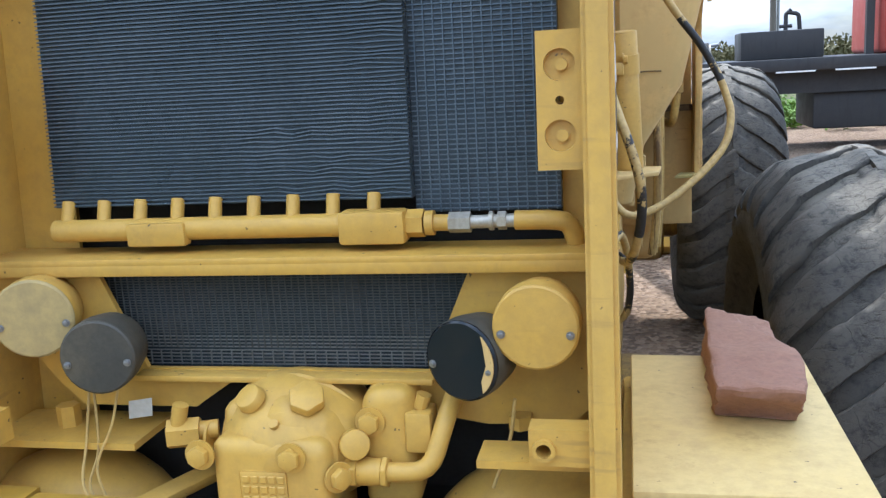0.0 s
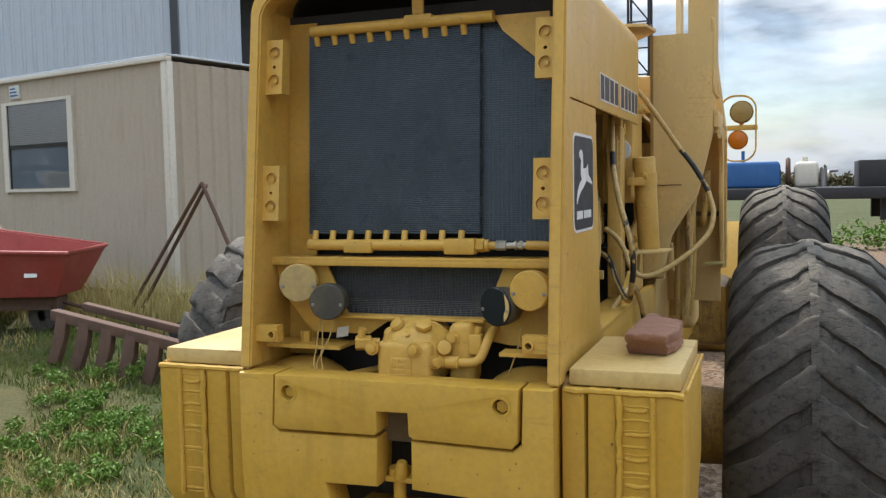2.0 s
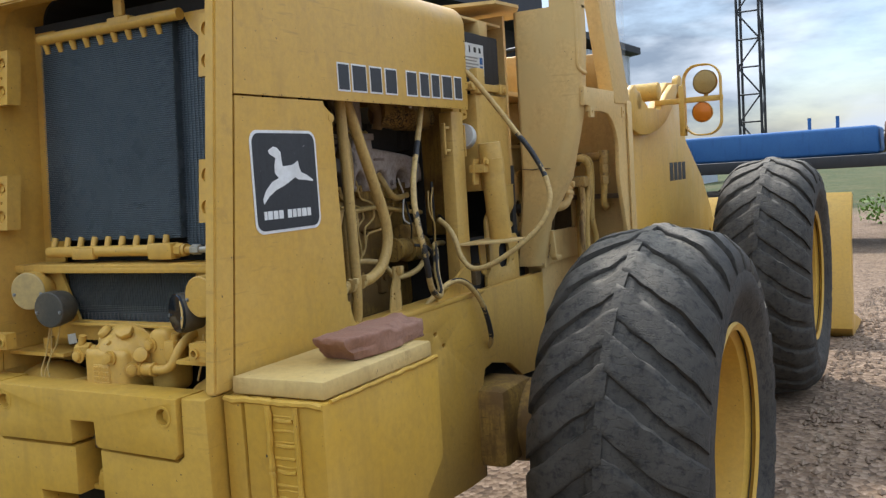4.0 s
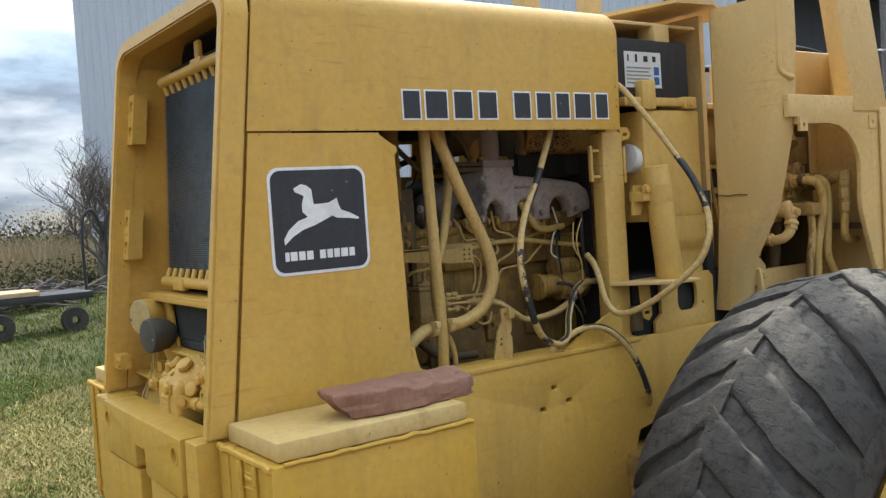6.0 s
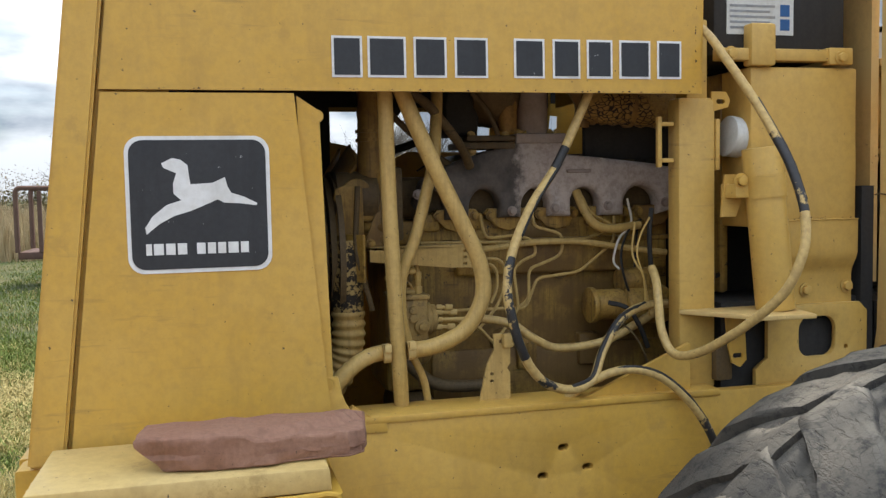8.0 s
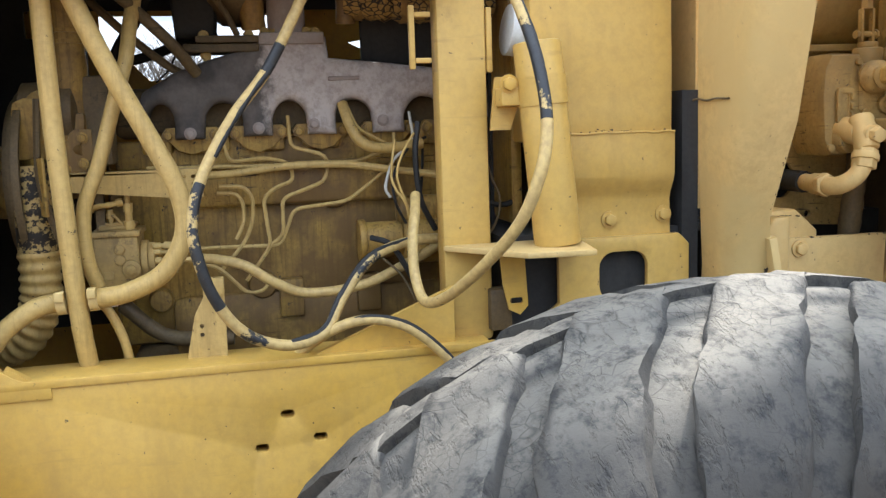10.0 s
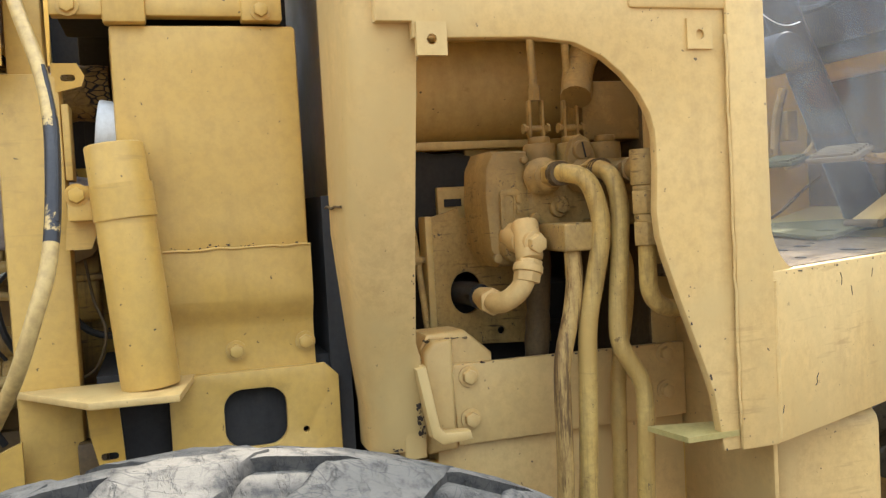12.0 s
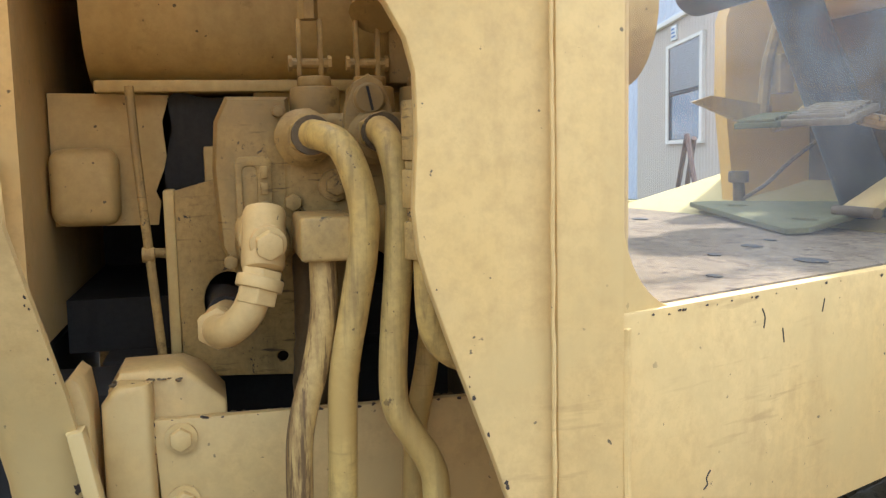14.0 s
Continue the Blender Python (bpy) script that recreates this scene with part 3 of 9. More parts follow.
# ---- ground and buildings ----
def ground_material():
    m, n, l, b = material("ground_grass_and_gravel", 0.95)
    co = n.new("ShaderNodeTexCoord")
    sep = n.new("ShaderNodeSeparateXYZ")
    l.new(co.outputs["Object"], sep.inputs["Vector"])
    big = node_noise(n, l, 0.55, 5, 0.6)
    mid = node_noise(n, l, 3.0, 6, 0.65)
    fine = node_noise(n, l, 38, 6, 0.7)
    grass = node_ramp(n, l, mid, [(0.3, (0.022, 0.036, 0.008)), (0.52, (0.05, 0.062, 0.015)), (0.72, (0.12, 0.10, 0.036))])
    dry = node_ramp(n, l, fine, [(0.3, (0.045, 0.045, 0.014)), (0.7, (0.125, 0.105, 0.036))])
    grass = node_mix(n, l, node_ramp(n, l, big, [(0.46, (0, 0, 0)), (0.62, (0.85,) * 3)]), grass, dry)
    v = n.new("ShaderNodeTexVoronoi")
    v.inputs["Scale"].default_value = 34
    l.new(co.outputs["Object"], v.inputs["Vector"])
    gravel = node_ramp(n, l, v.outputs["Color"], [(0.2, (0.085, 0.055, 0.034)), (0.55, (0.175, 0.115, 0.070)), (0.9, (0.28, 0.20, 0.135))])
    gravel = node_mix(n, l, node_ramp(n, l, mid, [(0.4, (0, 0, 0)), (0.75, (0.6,) * 3)]), gravel, (0.225, 0.15, 0.09))
    edge = n.new("ShaderNodeMath")
    edge.operation = "MULTIPLY_ADD"
    l.new(big, edge.inputs[0])
    edge.inputs[1].default_value = 1.6
    l.new(sep.outputs["X"], edge.inputs[2])
    fac = node_ramp(n, l, edge.outputs[0], [(0.0, (0, 0, 0)), (0.12, (0, 0, 0)), (0.42, (1, 1, 1))])
    far = n.new("ShaderNodeMapRange")
    far.inputs["From Min"].default_value = 22
    far.inputs["From Max"].default_value = 27
    l.new(sep.outputs["Y"], far.inputs["Value"])
    keep = node_mix(n, l, far.outputs["Result"], fac, (0, 0, 0))
    c = node_mix(n, l, keep, grass, gravel)
    l.new(c, b.inputs["Base Color"])
    h = node_mix(n, l, keep, fine, v.outputs["Distance"])
    node_bump(n, l, b, h, 0.8, 0.02)
    return m


GROUND = ground_material()
bm = B()
GX = [-600, -300, -150, -80, -50] + [-40 + 0.8 * k for k in range(44)] + [-4.4 + 0.4 * k for k in range(30)] + [8, 10, 13, 18, 25, 40, 80, 150, 300, 600]
GY = [-600, -200, -60, -25, -12, -8] + [-6 + 0.5 * k for k in range(36)] + [12 + 1.0 * k for k in range(16)] + [30, 35, 45, 70, 120, 250, 600]
grid = [[bm.verts.new((x, y, ground_z(x, y) + (0.03 * noise.noise(Vector((x * 1.3, y * 1.3, 0))) if x < 0.5 else 0.008 * noise.noise(Vector((x * 2, y * 2, 5)))))) for x in GX] for y in GY]
for a, b_ in zip(grid, grid[1:]):
    for k in range(len(GX) - 1):
        bm.faces.new((a[k], a[k + 1], b_[k + 1], b_[k]))
tagged(part("ground", bm, GROUND), "dry winter grass meeting a brown gravel yard", "ground", kind="structure")


def wall_frame(origin, along, up=(0, 0, 1)):
    """Local frame of a wall: x runs along it, y goes into it, z up."""
    x = Vector(along).normalized()
    z = Vector(up)
    y = z.cross(x)
    return Matrix.Translation(origin) @ Matrix((x, y, z)).transposed().to_4x4()


def ribbed(bm, m, length, height, pitch, depth, base=0.0, slope=0.0, thick=0.05):
    """Sheet metal wall with trapezoid ribs, in the frame m."""
    prof = []
    k = 0
    while k * pitch < length:
        s = k * pitch
        prof += [(s, 0), (s + pitch * 0.6, 0), (s + pitch * 0.7, -depth), (s + pitch * 0.9, -depth)]
        k += 1
    prof = [(min(s, length), d) for s, d in prof] + [(length, 0)]
    lo = [bm.verts.new(m @ Vector((s, d, base))) for s, d in prof]
    hi = [bm.verts.new(m @ Vector((s, d, height + slope * s))) for s, d in prof]
    bl = [bm.verts.new(m @ Vector((s, thick, base))) for s in (0, length)]
    bh = [bm.verts.new(m @ Vector((s, thick, height + slope * s))) for s in (0, length)]
    for k in range(len(prof) - 1):
        bm.faces.new((lo[k], lo[k + 1], hi[k + 1], hi[k]))
    bm.faces.new((bl[0], bh[0], bh[1], bl[1]))
    bm.faces.new((lo[0], hi[0], bh[0], bl[0]))
    bm.faces.new((lo[-1], bl[1], bh[1], hi[-1]))


def boxm(bm, m, x0, x1, y0, y1, z0, z1, bevel=0.0):
    t = bmesh.new()
    box(t, x0, x1, y0, y1, z0, z1, bevel)
    me = bpy.data.meshes.new("tmp")
    bmesh.ops.transform(t, matrix=m, verts=t.verts[:])
    t.to_mesh(me)
    t.free()
    bm.from_mesh(me)
    bpy.data.meshes.remove(me)
    return bm


# mobile office beside the loader
SH = Vector((-5.60, 6.60, 0.42))
office = thing("mobile_office", SH, "beige ribbed-metal mobile office with cream trim", "building")
d1, d2 = Vector((-0.97, 0.24, 0)), Vector((0.24, 0.97, 0))
mA = wall_frame(SH + d1 * 5.2, -d1)
mB = wall_frame(SH, d2)
EAVE = 2.72
bm = B()
ribbed(bm, mA, 5.2, EAVE, 0.115, 0.006, 0.06)
part("front_wall", bm, SIDING, office)
bm = B()
ribbed(bm, mB, 9.0, EAVE, 0.24, 0.03, 0.06)
part("side_wall", bm, SIDING, office)
bm = B()
boxm(bm, mA, 5.13, 5.21, -0.035, 0.0, 0.04, EAVE, 0.006)
boxm(bm, mB, -0.02, 0.06, -0.035, 0.0, 0.04, EAVE, 0.006)
part("corner_trim", bm, TRIM, office)
bm = B()
boxm(bm, mA, -0.05, 5.23, -0.05, 0.05, EAVE, EAVE + 0.055, 0.008)
part("eave_trim", bm, TRIM, office)
bm = B()
boxm(bm, mB, -0.03, 9.05, -0.03, 5.25, EAVE + 0.056, EAVE + 0.082, 0.006)
part("roof", bm, METALWALL, office)
bm = B()
boxm(bm, mA, -0.02, 5.2, 0.05, 8.9, 0.0, 0.06)
part("skirt", bm, DARK, office)
bm = B()
boxm(bm, mA, 0.0, 0.06, 0.06, 8.9, 0.06, EAVE)
boxm(bm, mA, 0.0, 5.2, 8.9, 8.96, 0.06, EAVE)
part("back_wall", bm, SIDING, office)


def office_window(x0, x1, z0, z1):
    bm = B()
    plate(bm, [(x0, z0), (x1, z0), (x1, z1), (x0, z1)], "y", -0.045, 0.0, holes=[[(x0 + 0.11, z0 + 0.04), (x1 - 0.11, z0 + 0.04), (x1 - 0.11, z1 - 0.04), (x0 + 0.11, z1 - 0.04)]])
    bmesh.ops.transform(bm, matrix=mA, verts=bm.verts[:])
    w = part("window", bm, TRIM, office, "cream-framed sash window with closed blind")
    zm = (z0 + z1) / 2
    bm = B()
    boxm(bm, mA, x0 + 0.11, x1 - 0.11, -0.03, -0.005, zm - 0.02, zm + 0.02)
    boxm(bm, mA, x0 + 0.11, x0 + 0.13, -0.03, -0.005, z0 + 0.04, z1 - 0.04)
    boxm(bm, mA, x1 - 0.13, x1 - 0.11, -0.03, -0.005, z0 + 0.04, z1 - 0.04)
    part("sash_frame", bm, DARK, w)
    bm = B()
    boxm(bm, mA, x0 + 0.12, x1 - 0.12, -0.014, -0.009, z0 + 0.05, z1 - 0.05)
    part("pane", bm, CLEAR, w)
    bm = B()
    k = 0
    while zm + 0.03 + 0.024 * k < z1 - 0.06:
        zz = zm + 0.03 + 0.024 * k
        boxm(bm, mA, x0 + 0.13, x1 - 0.13, -0.028, -0.018, zz, zz + 0.019)
        k += 1
    pieces("blind_slat", bm, STEEL, w, "cream blind slat")


office_window(5.2 - 3.36, 5.2 - 1.78, 1.27, 2.46)
bm = B()
boxm(bm, mA, 2.02, 2.26, -0.03, 0.0, 2.50, 2.68, 0.01)
sgn = part("wall_sign", bm, PAPER, office, "small white notice under the eave")
bm = B()
for k in range(3):
    boxm(bm, mA, 2.05, 2.23 - 0.03 * k, -0.034, -0.03, 2.535 + 0.045 * k, 2.555 + 0.045 * k)
part("print_bar", bm, BLUE, sgn)

# long sheet-metal warehouse behind it
WH = Vector((-32.0, 6.8, 0.0))
ware = thing("warehouse", WH, "tall pale grey corrugated-metal warehouse with dark open bay", "building")
wd = Vector((23.2, 27.2, 0))
WL = wd.length
mW = wall_frame(WH, wd)
bm = B()
ribbed(bm, mW @ Matrix.Translation((1.0, 0, 0)), 15.6, 11.0, 0.30, 0.03)
part("long_wall", bm, METALWALL, ware)
bm = B()
ribbed(bm, mW @ Matrix.Translation((16.6, 0, 0)), 7.4, 11.0, 0.30, 0.03, slope=-0.27)
part("sloping_wall", bm, METALWALL, ware)
bm = B()
ribbed(bm, mW @ Matrix.Translation((WL - 3.0, 0, 0)), 3.0, 6.3, 0.30, 0.03, slope=-0.16)
part("bay_wall", bm, METALWALL, ware)
bm = B()
boxm(bm, mW, 1.0, 1.12, 0.06, 16, 0, 11.0)
boxm(bm, mW, WL - 0.12, WL, 0.06, 16, 0, 5.7)
boxm(bm, mW, 1.0, WL, 16, 16.1, 0, 5.7)
part("end_wall", bm, METALWALL, ware)
# Dark wall set in the open bay, its colour standing for the shade inside.
bm = B()
boxm(bm, mW, 24.0, WL - 3.0, 1.5, 1.6, 0, 8.8)
part("bay_back", bm, ROOFDARK, ware)
bm = B()
plate(bm, [(0.7, 11.0), (16.6, 11.0), (24.0, 9.0), (WL + 0.3, 5.85), (WL + 0.3, 6.1), (24.0, 9.35), (16.6, 11.35), (0.7, 11.35)], "y", -0.35, 16.3)
bmesh.ops.transform(bm, matrix=mW, verts=bm.verts[:])
part("roof", bm, ROOFDARK, ware)
bm = B()
boxm(bm, mW, 21.6, 21.85, -0.12, -0.032, 0, 8.9, 0.02)
part("downpipe", bm, ROOFDARK, ware, "dark grey downpipe")

# ---- the loader ----
loader = thing("wheel_loader", (0, 1.6, 0), "weathered yellow articulated wheel loader with open engine bay", "loader")
LEAN = 0.115


def lean(bm):
    for v in bm.verts:
        v.co.y += LEAN * (v.co.z - 1.2)
    return bm


def arch(xo, zt, r, z0, n=7):
    pts = [(xo, z0)]
    pts += [(xo - r + r * math.cos(k / n * math.pi / 2), zt - r + r * math.sin(k / n * math.pi / 2)) for k in range(n + 1)]
    return pts + [(-x, z) for x, z in pts[::-1]]


# rear housing: leaning inverted U of folded plate
bm = B()
o = arch(0.418, 2.19, 0.085, 1.196)
i = arch(0.386, 2.150, 0.06, 1.196)
vo = []
for y in (0.0, 0.062):
    vo.append(([bm.verts.new((x, y, z)) for x, z in o], [bm.verts.new((x, y, z)) for x, z in i]))
(o0, i0), (o1, i1) = vo
for k in range(len(o) - 1):
    bm.faces.new((o0[k], o0[k + 1], i0[k + 1], i0[k]))
    bm.faces.new((o1[k + 1], o1[k], i1[k], i1[k + 1]))
    bm.faces.new((o0[k + 1], o0[k], o1[k], o1[k + 1]))
    bm.faces.new((i0[k], i0[k + 1], i1[k + 1], i1[k]))
for k in (0, -1):
    bm.faces.new((o0[k], i0[k], i1[k], o1[k]))
bmesh.ops.recalc_face_normals(bm, faces=bm.faces[:])
bmesh.ops.bevel(bm, geom=[e for e in bm.edges if e.calc_face_angle(0) > 1.0], offset=0.005, segments=2, affect="EDGES")
lean(bm)
housing = part("grille_housing", bm, YELLOW, loader)
# inner cheeks beside the radiator
for s in (-1, 1):
    bm = B()
    box(bm, *sorted((s * 0.395, s * 0.388)), 0.062, 0.24, 1.2, 2.12)
    box(bm, *sorted((s * 0.388, s * (0.305 if s < 0 else 0.352))), 0.205, 0.212, 1.2, 2.10)
    for v in bm.verts:
        v.co.y += LEAN * 0.5 * (v.co.z - 1.2)
    part("inner_cheek", bm, YELLOW, housing)
# hinge blocks and tabs
for s in (-1, 1):
    for z0 in (1.570, 1.898):
        bm = B()
        a0, a1 = sorted((s * 0.338, s * 0.386))
        hs = [ring((a0 + a1) / 2, z0 + zz, rr, n=20) for zz, rr in ((0.035, 0.0165), (0.107, 0.0165), (0.071, 0.0045))]
        plate(bm, [(a0, z0), (a1, z0), (a1, z0 + 0.142), (a0, z0 + 0.142)], "y", 0.035, 0.075, holes=hs)
        for zz in (0.035, 0.107):
            cyl(bm, ((a0 + a1) / 2, 0.043, z0 + zz), ((a0 + a1) / 2, 0.08, z0 + zz), 0.0172, n=20)
            cyl(bm, ((a0 + a1) / 2 + 0.002, 0.037, z0 + zz), ((a0 + a1) / 2 + 0.002, 0.05, z0 + zz), 0.0062, n=14)
        lean(bm)
        hb = part("hinge_block", bm, YELLOW, housing)
    bm = B()
    a0, a1 = sorted((s * 0.322, s * 0.39))
    plate(bm, [(a0, 1.262), (a1, 1.262), (a1, 1.303), (a0, 1.303)], "y", 0.03, 0.06, holes=[ring(s * 0.338, 1.281, 0.008, n=14)])
    lathe(bm, [(0.0125, 0.024), (0.0125, 0.03), (0.008, 0.03), (0.008, 0.024), (0.0125, 0.024)], (s * 0.338, 0.0, 1.281), "y", 16)
    part("latch_tab", bm, YELLOW, housing)

# radiator
RL = 0.06


def rad_lean(bm):
    for v in bm.verts:
        v.co.y += RL * (v.co.z - 1.5)
    return bm


bm = B()
box(bm, -0.305, 0.175, 0.1815, 0.26, 1.53, 2.06)
rad_lean(bm)
rad = part("radiator", bm, FILM, loader, "black finned radiator with bent fins")
bm = B()
for k in range(104):
    z = 1.532 + k * 0.0051
    w = 0.004 * noise.noise(Vector((0.3, 0, z * 40)))
    n0 = len(bm.verts)
    xs = [-0.305 + 0.024 * j for j in range(21)]
    rows = []
    for x in xs:
        dz = 0.0005 * noise.noise(Vector((x * 14, 3.1, z * 9))) + (0.003 * noise.noise(Vector((x * 45, 1.0, z * 60))) if x > -0.02 and z < 1.62 or x > 0.12 else 0)
        dy = 0.0010 * noise.noise(Vector((x * 22, 8.0, z * 30)))
        rows.append([bm.verts.new((x + (w if j_ else 0), y + dy, z + dz + e)) for j_, y, e in ((0, 0.176, 0.0), (0, 0.176, 0.0016), (0, 0.192, 0.0016), (0, 0.192, 0.0))])
    for a, b_ in zip(rows, rows[1:]):
        for j in range(4):
            bm.faces.new((a[j], a[(j + 1) % 4], b_[(j + 1) % 4], b_[j]))
rad_lean(bm)
tagged(part("cooling_fin", bm, FIN, rad), kind="stuff")
bm = B()
box(bm, 0.175, 0.352, 0.2005, 0.27, 1.51, 2.06)
rad_lean(bm)
core = part("oil_cooler", bm, FILM, loader, "dark oil cooler core with square fin grid")
bm = B()
for k in range(92):
    z = 1.513 + k * 0.0059
    box(bm, 0.176, 0.351, 0.197, 0.206, z, z + 0.0014)
for k in range(15):
    box(bm, 0.182 + k * 0.0117, 0.1836 + k * 0.0117, 0.198, 0.206, 1.51, 2.055)
rad_lean(bm)
tagged(part("cooler_fin", bm, FIN, core), kind="stuff")


def manifold(z, y, x0, x1, stubs, down):
    bm = B()
    tube(bm, [(x0, y, z), (x1, y, z)], 0.0145, 14, 1)
    for x in stubs:
        cyl(bm, (x, y, z), (x, y + 0.012, z + (-0.036 if down else 0.036)), 0.0085, n=12)
    return bm


st = [-0.283 + 0.0515 * k for k in range(9)]
bm = manifold(1.502, 0.168, -0.298, 0.168, st, False)
box(bm, -0.19, -0.11, 0.150, 0.170, 1.482, 1.512, 0.004)
box(bm, 0.09, 0.172, 0.146, 0.180, 1.480, 1.520, 0.005)
part("lower_manifold", bm, YELLOW, rad, "yellow painted cooler pipe with nine stubs")
bm = manifold(2.066, 0.20, -0.29, 0.215, [x + 0.005 for x in st], True)
box(bm, -0.02, 0.055, 0.185, 0.212, 2.06, 2.085, 0.004)
box(bm, 0.0, 0.032, 0.19, 0.205, 2.085, 2.13, 0.006)
part("upper_manifold", bm, YELLOW, rad)
bm = B()
for x0, x1, r, n in ((0.172, 0.192, 0.017, 6), (0.194, 0.204, 0.015, 16)):
    cyl(bm, (x0, 0.168, 1.502), (x1, 0.168, 1.502), r, n=n)
cyl(bm, (0.204, 0.168, 1.502), (0.222, 0.168, 1.502), 0.010)
part("pipe_fitting", bm, YELLOW, rad)
bm = B()
cyl(bm, (0.222, 0.168, 1.502), (0.248, 0.168, 1.502), 0.0125, n=6)
cyl(bm, (0.248, 0.168, 1.502), (0.31, 0.168, 1.503), 0.008)
cyl(bm, (0.27, 0.168, 1.503), (0.275, 0.168, 1.503), 0.0115)
cyl(bm, (0.28, 0.168, 1.503), (0.29, 0.168, 1.503), 0.011, n=6)
part("quick_coupling", bm, BRIGHT, rad, "bright zinc coupling")
bm = B()
tube(bm, [(0.30, 0.168, 1.503), (0.345, 0.168, 1.502), (0.362, 0.172, 1.495), (0.37, 0.18, 1.47), (0.372, 0.19, 1.44)], 0.0115, 12)
part("cooler_elbow", bm, YELLOW, rad)
bm = B()
plate(bm, [(0.352, 1.93), (0.352, 2.07), (0.21, 2.07), (0.235, 2.03)], "y", 0.18, 0.188)
rad_lean(bm)
part("corner_gusset", bm, YELLOW, rad)
bm = B()
box(bm, -0.392, 0.392, 0.125, 0.21, 1.462, 1.472, 0.002)
box(bm, -0.392, 0.392, 0.125, 0.131, 1.450, 1.466, 0.002)
part("cross_rail", bm, YELLOW, loader)

# lower grille, its plate with four lamps
bm = B()
out = [(-0.392, 1.455), (-0.375, 1.38), (-0.31, 1.30), (-0.28, 1.272), (-0.12, 1.272), (-0.07, 1.305), (0.10, 1.318), (0.16, 1.30), (0.20, 1.268), (0.26, 1.258), (0.36, 1.262), (0.392, 1.29), (0.392, 1.455)]
plate(bm, out, "y", 0.150, 0.158, holes=[[(-0.238, 1.452), (-0.182, 1.324), (0.19, 1.324), (0.247, 1.452)]])
box(bm, -0.19, 0.2, 0.125, 0.158, 1.314, 1.322, 0.002)
lamp_plate = part("lamp_plate", bm, YELLOW, loader)
bm = B()
box(bm, -0.25, 0.26, 0.185, 0.24, 1.30, 1.46)
lg = part("lower_grille", bm, FILM, loader, "dark lower grille with wire mesh")
# The nine lowest wires are paler than the rows above them.
bm = B()
for k in range(9):
    box(bm, -0.25, 0.26, 0.172, 0.1742, 1.322 + k * 0.0046, 1.3232 + k * 0.0046)
tagged(part("mesh_wire", bm, WIRE, lg, "paler wires at the foot of the grille"), kind="stuff")
bm = B()
for k in range(26):
    box(bm, -0.25, 0.26, 0.172, 0.1742, 1.3634 + k * 0.0036, 1.3645 + k * 0.0036)
for k in range(58):
    x = -0.245 + k * 0.0087
    box(bm, x, x + 0.0009, 0.170, 0.173, 1.345, 1.456)
tagged(part("mesh_wire", bm, DARKWIRE, lg), kind="stuff")
bm = B()
for k in range(36):
    x = -0.245 + k * 0.0142
    box(bm, x, x + 0.0009, 0.170, 0.173, 1.322, 1.340)
tagged(part("upright_wire", bm, WIRE, lg), kind="stuff")
scr = bolt_mesh("lamp_screw", 0.0035, STEEL)
LAMPGREY = worn("grey_lamp_cover", (0.06, 0.056, 0.045), (0.16, 0.125, 0.07), (0.03, 0.027, 0.022), 0.55, scale=2.2, dust_amount=0.8)
LAMPWORN = worn("two_tone_lamp_cover", (0.42, 0.30, 0.11), (0.46, 0.34, 0.14), (0.16, 0.13, 0.08), 0.5, scale=1.2, dust_amount=0.6, stain=(0.14, 0.13, 0.10))


def work_lamp(x, y, z, r, face, tilt, lab):
    bm = B()
    lathe(bm, [(0.0, 0.075), (r * 0.6, 0.07), (r * 0.9, 0.05), (r, 0.02), (r, 0.0), (r * 0.96, -0.004)], (0, 0, 0), "y", 28)
    m = pose(x, y, z, 0, 0, tilt)
    bmesh.ops.transform(bm, matrix=m, verts=bm.verts[:])
    lamp = part("work_lamp", bm, YELLOW if face in (YELLOW, LAMPWORN) else LAMPGREY, loader, lab)
    bm = B()
    lathe(bm, [(r * 0.985, 0.002), (r * 0.985, -0.004), (r * 0.93, -0.006), (0.0001, -0.007)], (0, 0, 0), "y", 28)
    bmesh.ops.transform(bm, matrix=m, verts=bm.verts[:])
    part("lamp_face", bm, face, lamp)
    if face is LENS:
        bm = B()
        arc = [(r * 0.92 * math.cos(a), r * 0.92 * math.sin(a)) for a in [-0.85 + 1.7 * k / 10 for k in range(11)]]
        plate(bm, arc + [(r * 0.66, r * 0.45), (r * 0.72, 0.0), (r * 0.58, -r * 0.4)], "y", -0.0082, -0.0068)
        bmesh.ops.transform(bm, matrix=m, verts=bm.verts[:])
        part("paint_remnant", bm, CREAM, lamp)
    for s in (-1, 1):
        placed("lamp_screw", scr, lamp, m @ pose(s * r * 0.78, -0.007, -r * 0.15, 0, 0, -90))


work_lamp(-0.290, 0.088, 1.408, 0.050, LAMPWORN, 18, "round covered work lamp with faded yellow disc")
work_lamp(-0.203, 0.080, 1.362, 0.047, LAMPGREY, 10, "round covered work lamp with grey disc")
work_lamp(0.247, 0.080, 1.362, 0.047, LENS, -22, "round work lamp with dark glass")
work_lamp(0.330, 0.072, 1.403, 0.048, YELLOW, -3, "round covered work lamp with yellow disc")
bm = B()
tube(bm, [(-0.235, 0.10, 1.32), (-0.24, 0.085, 1.25), (-0.235, 0.06, 1.20), (-0.20, 0.05, 1.165), (-0.16, 0.06, 1.15)], 0.0017, 6)
tube(bm, [(-0.23, 0.10, 1.32), (-0.225, 0.085, 1.24), (-0.23, 0.065, 1.195), (-0.19, 0.055, 1.16)], 0.0017, 6)
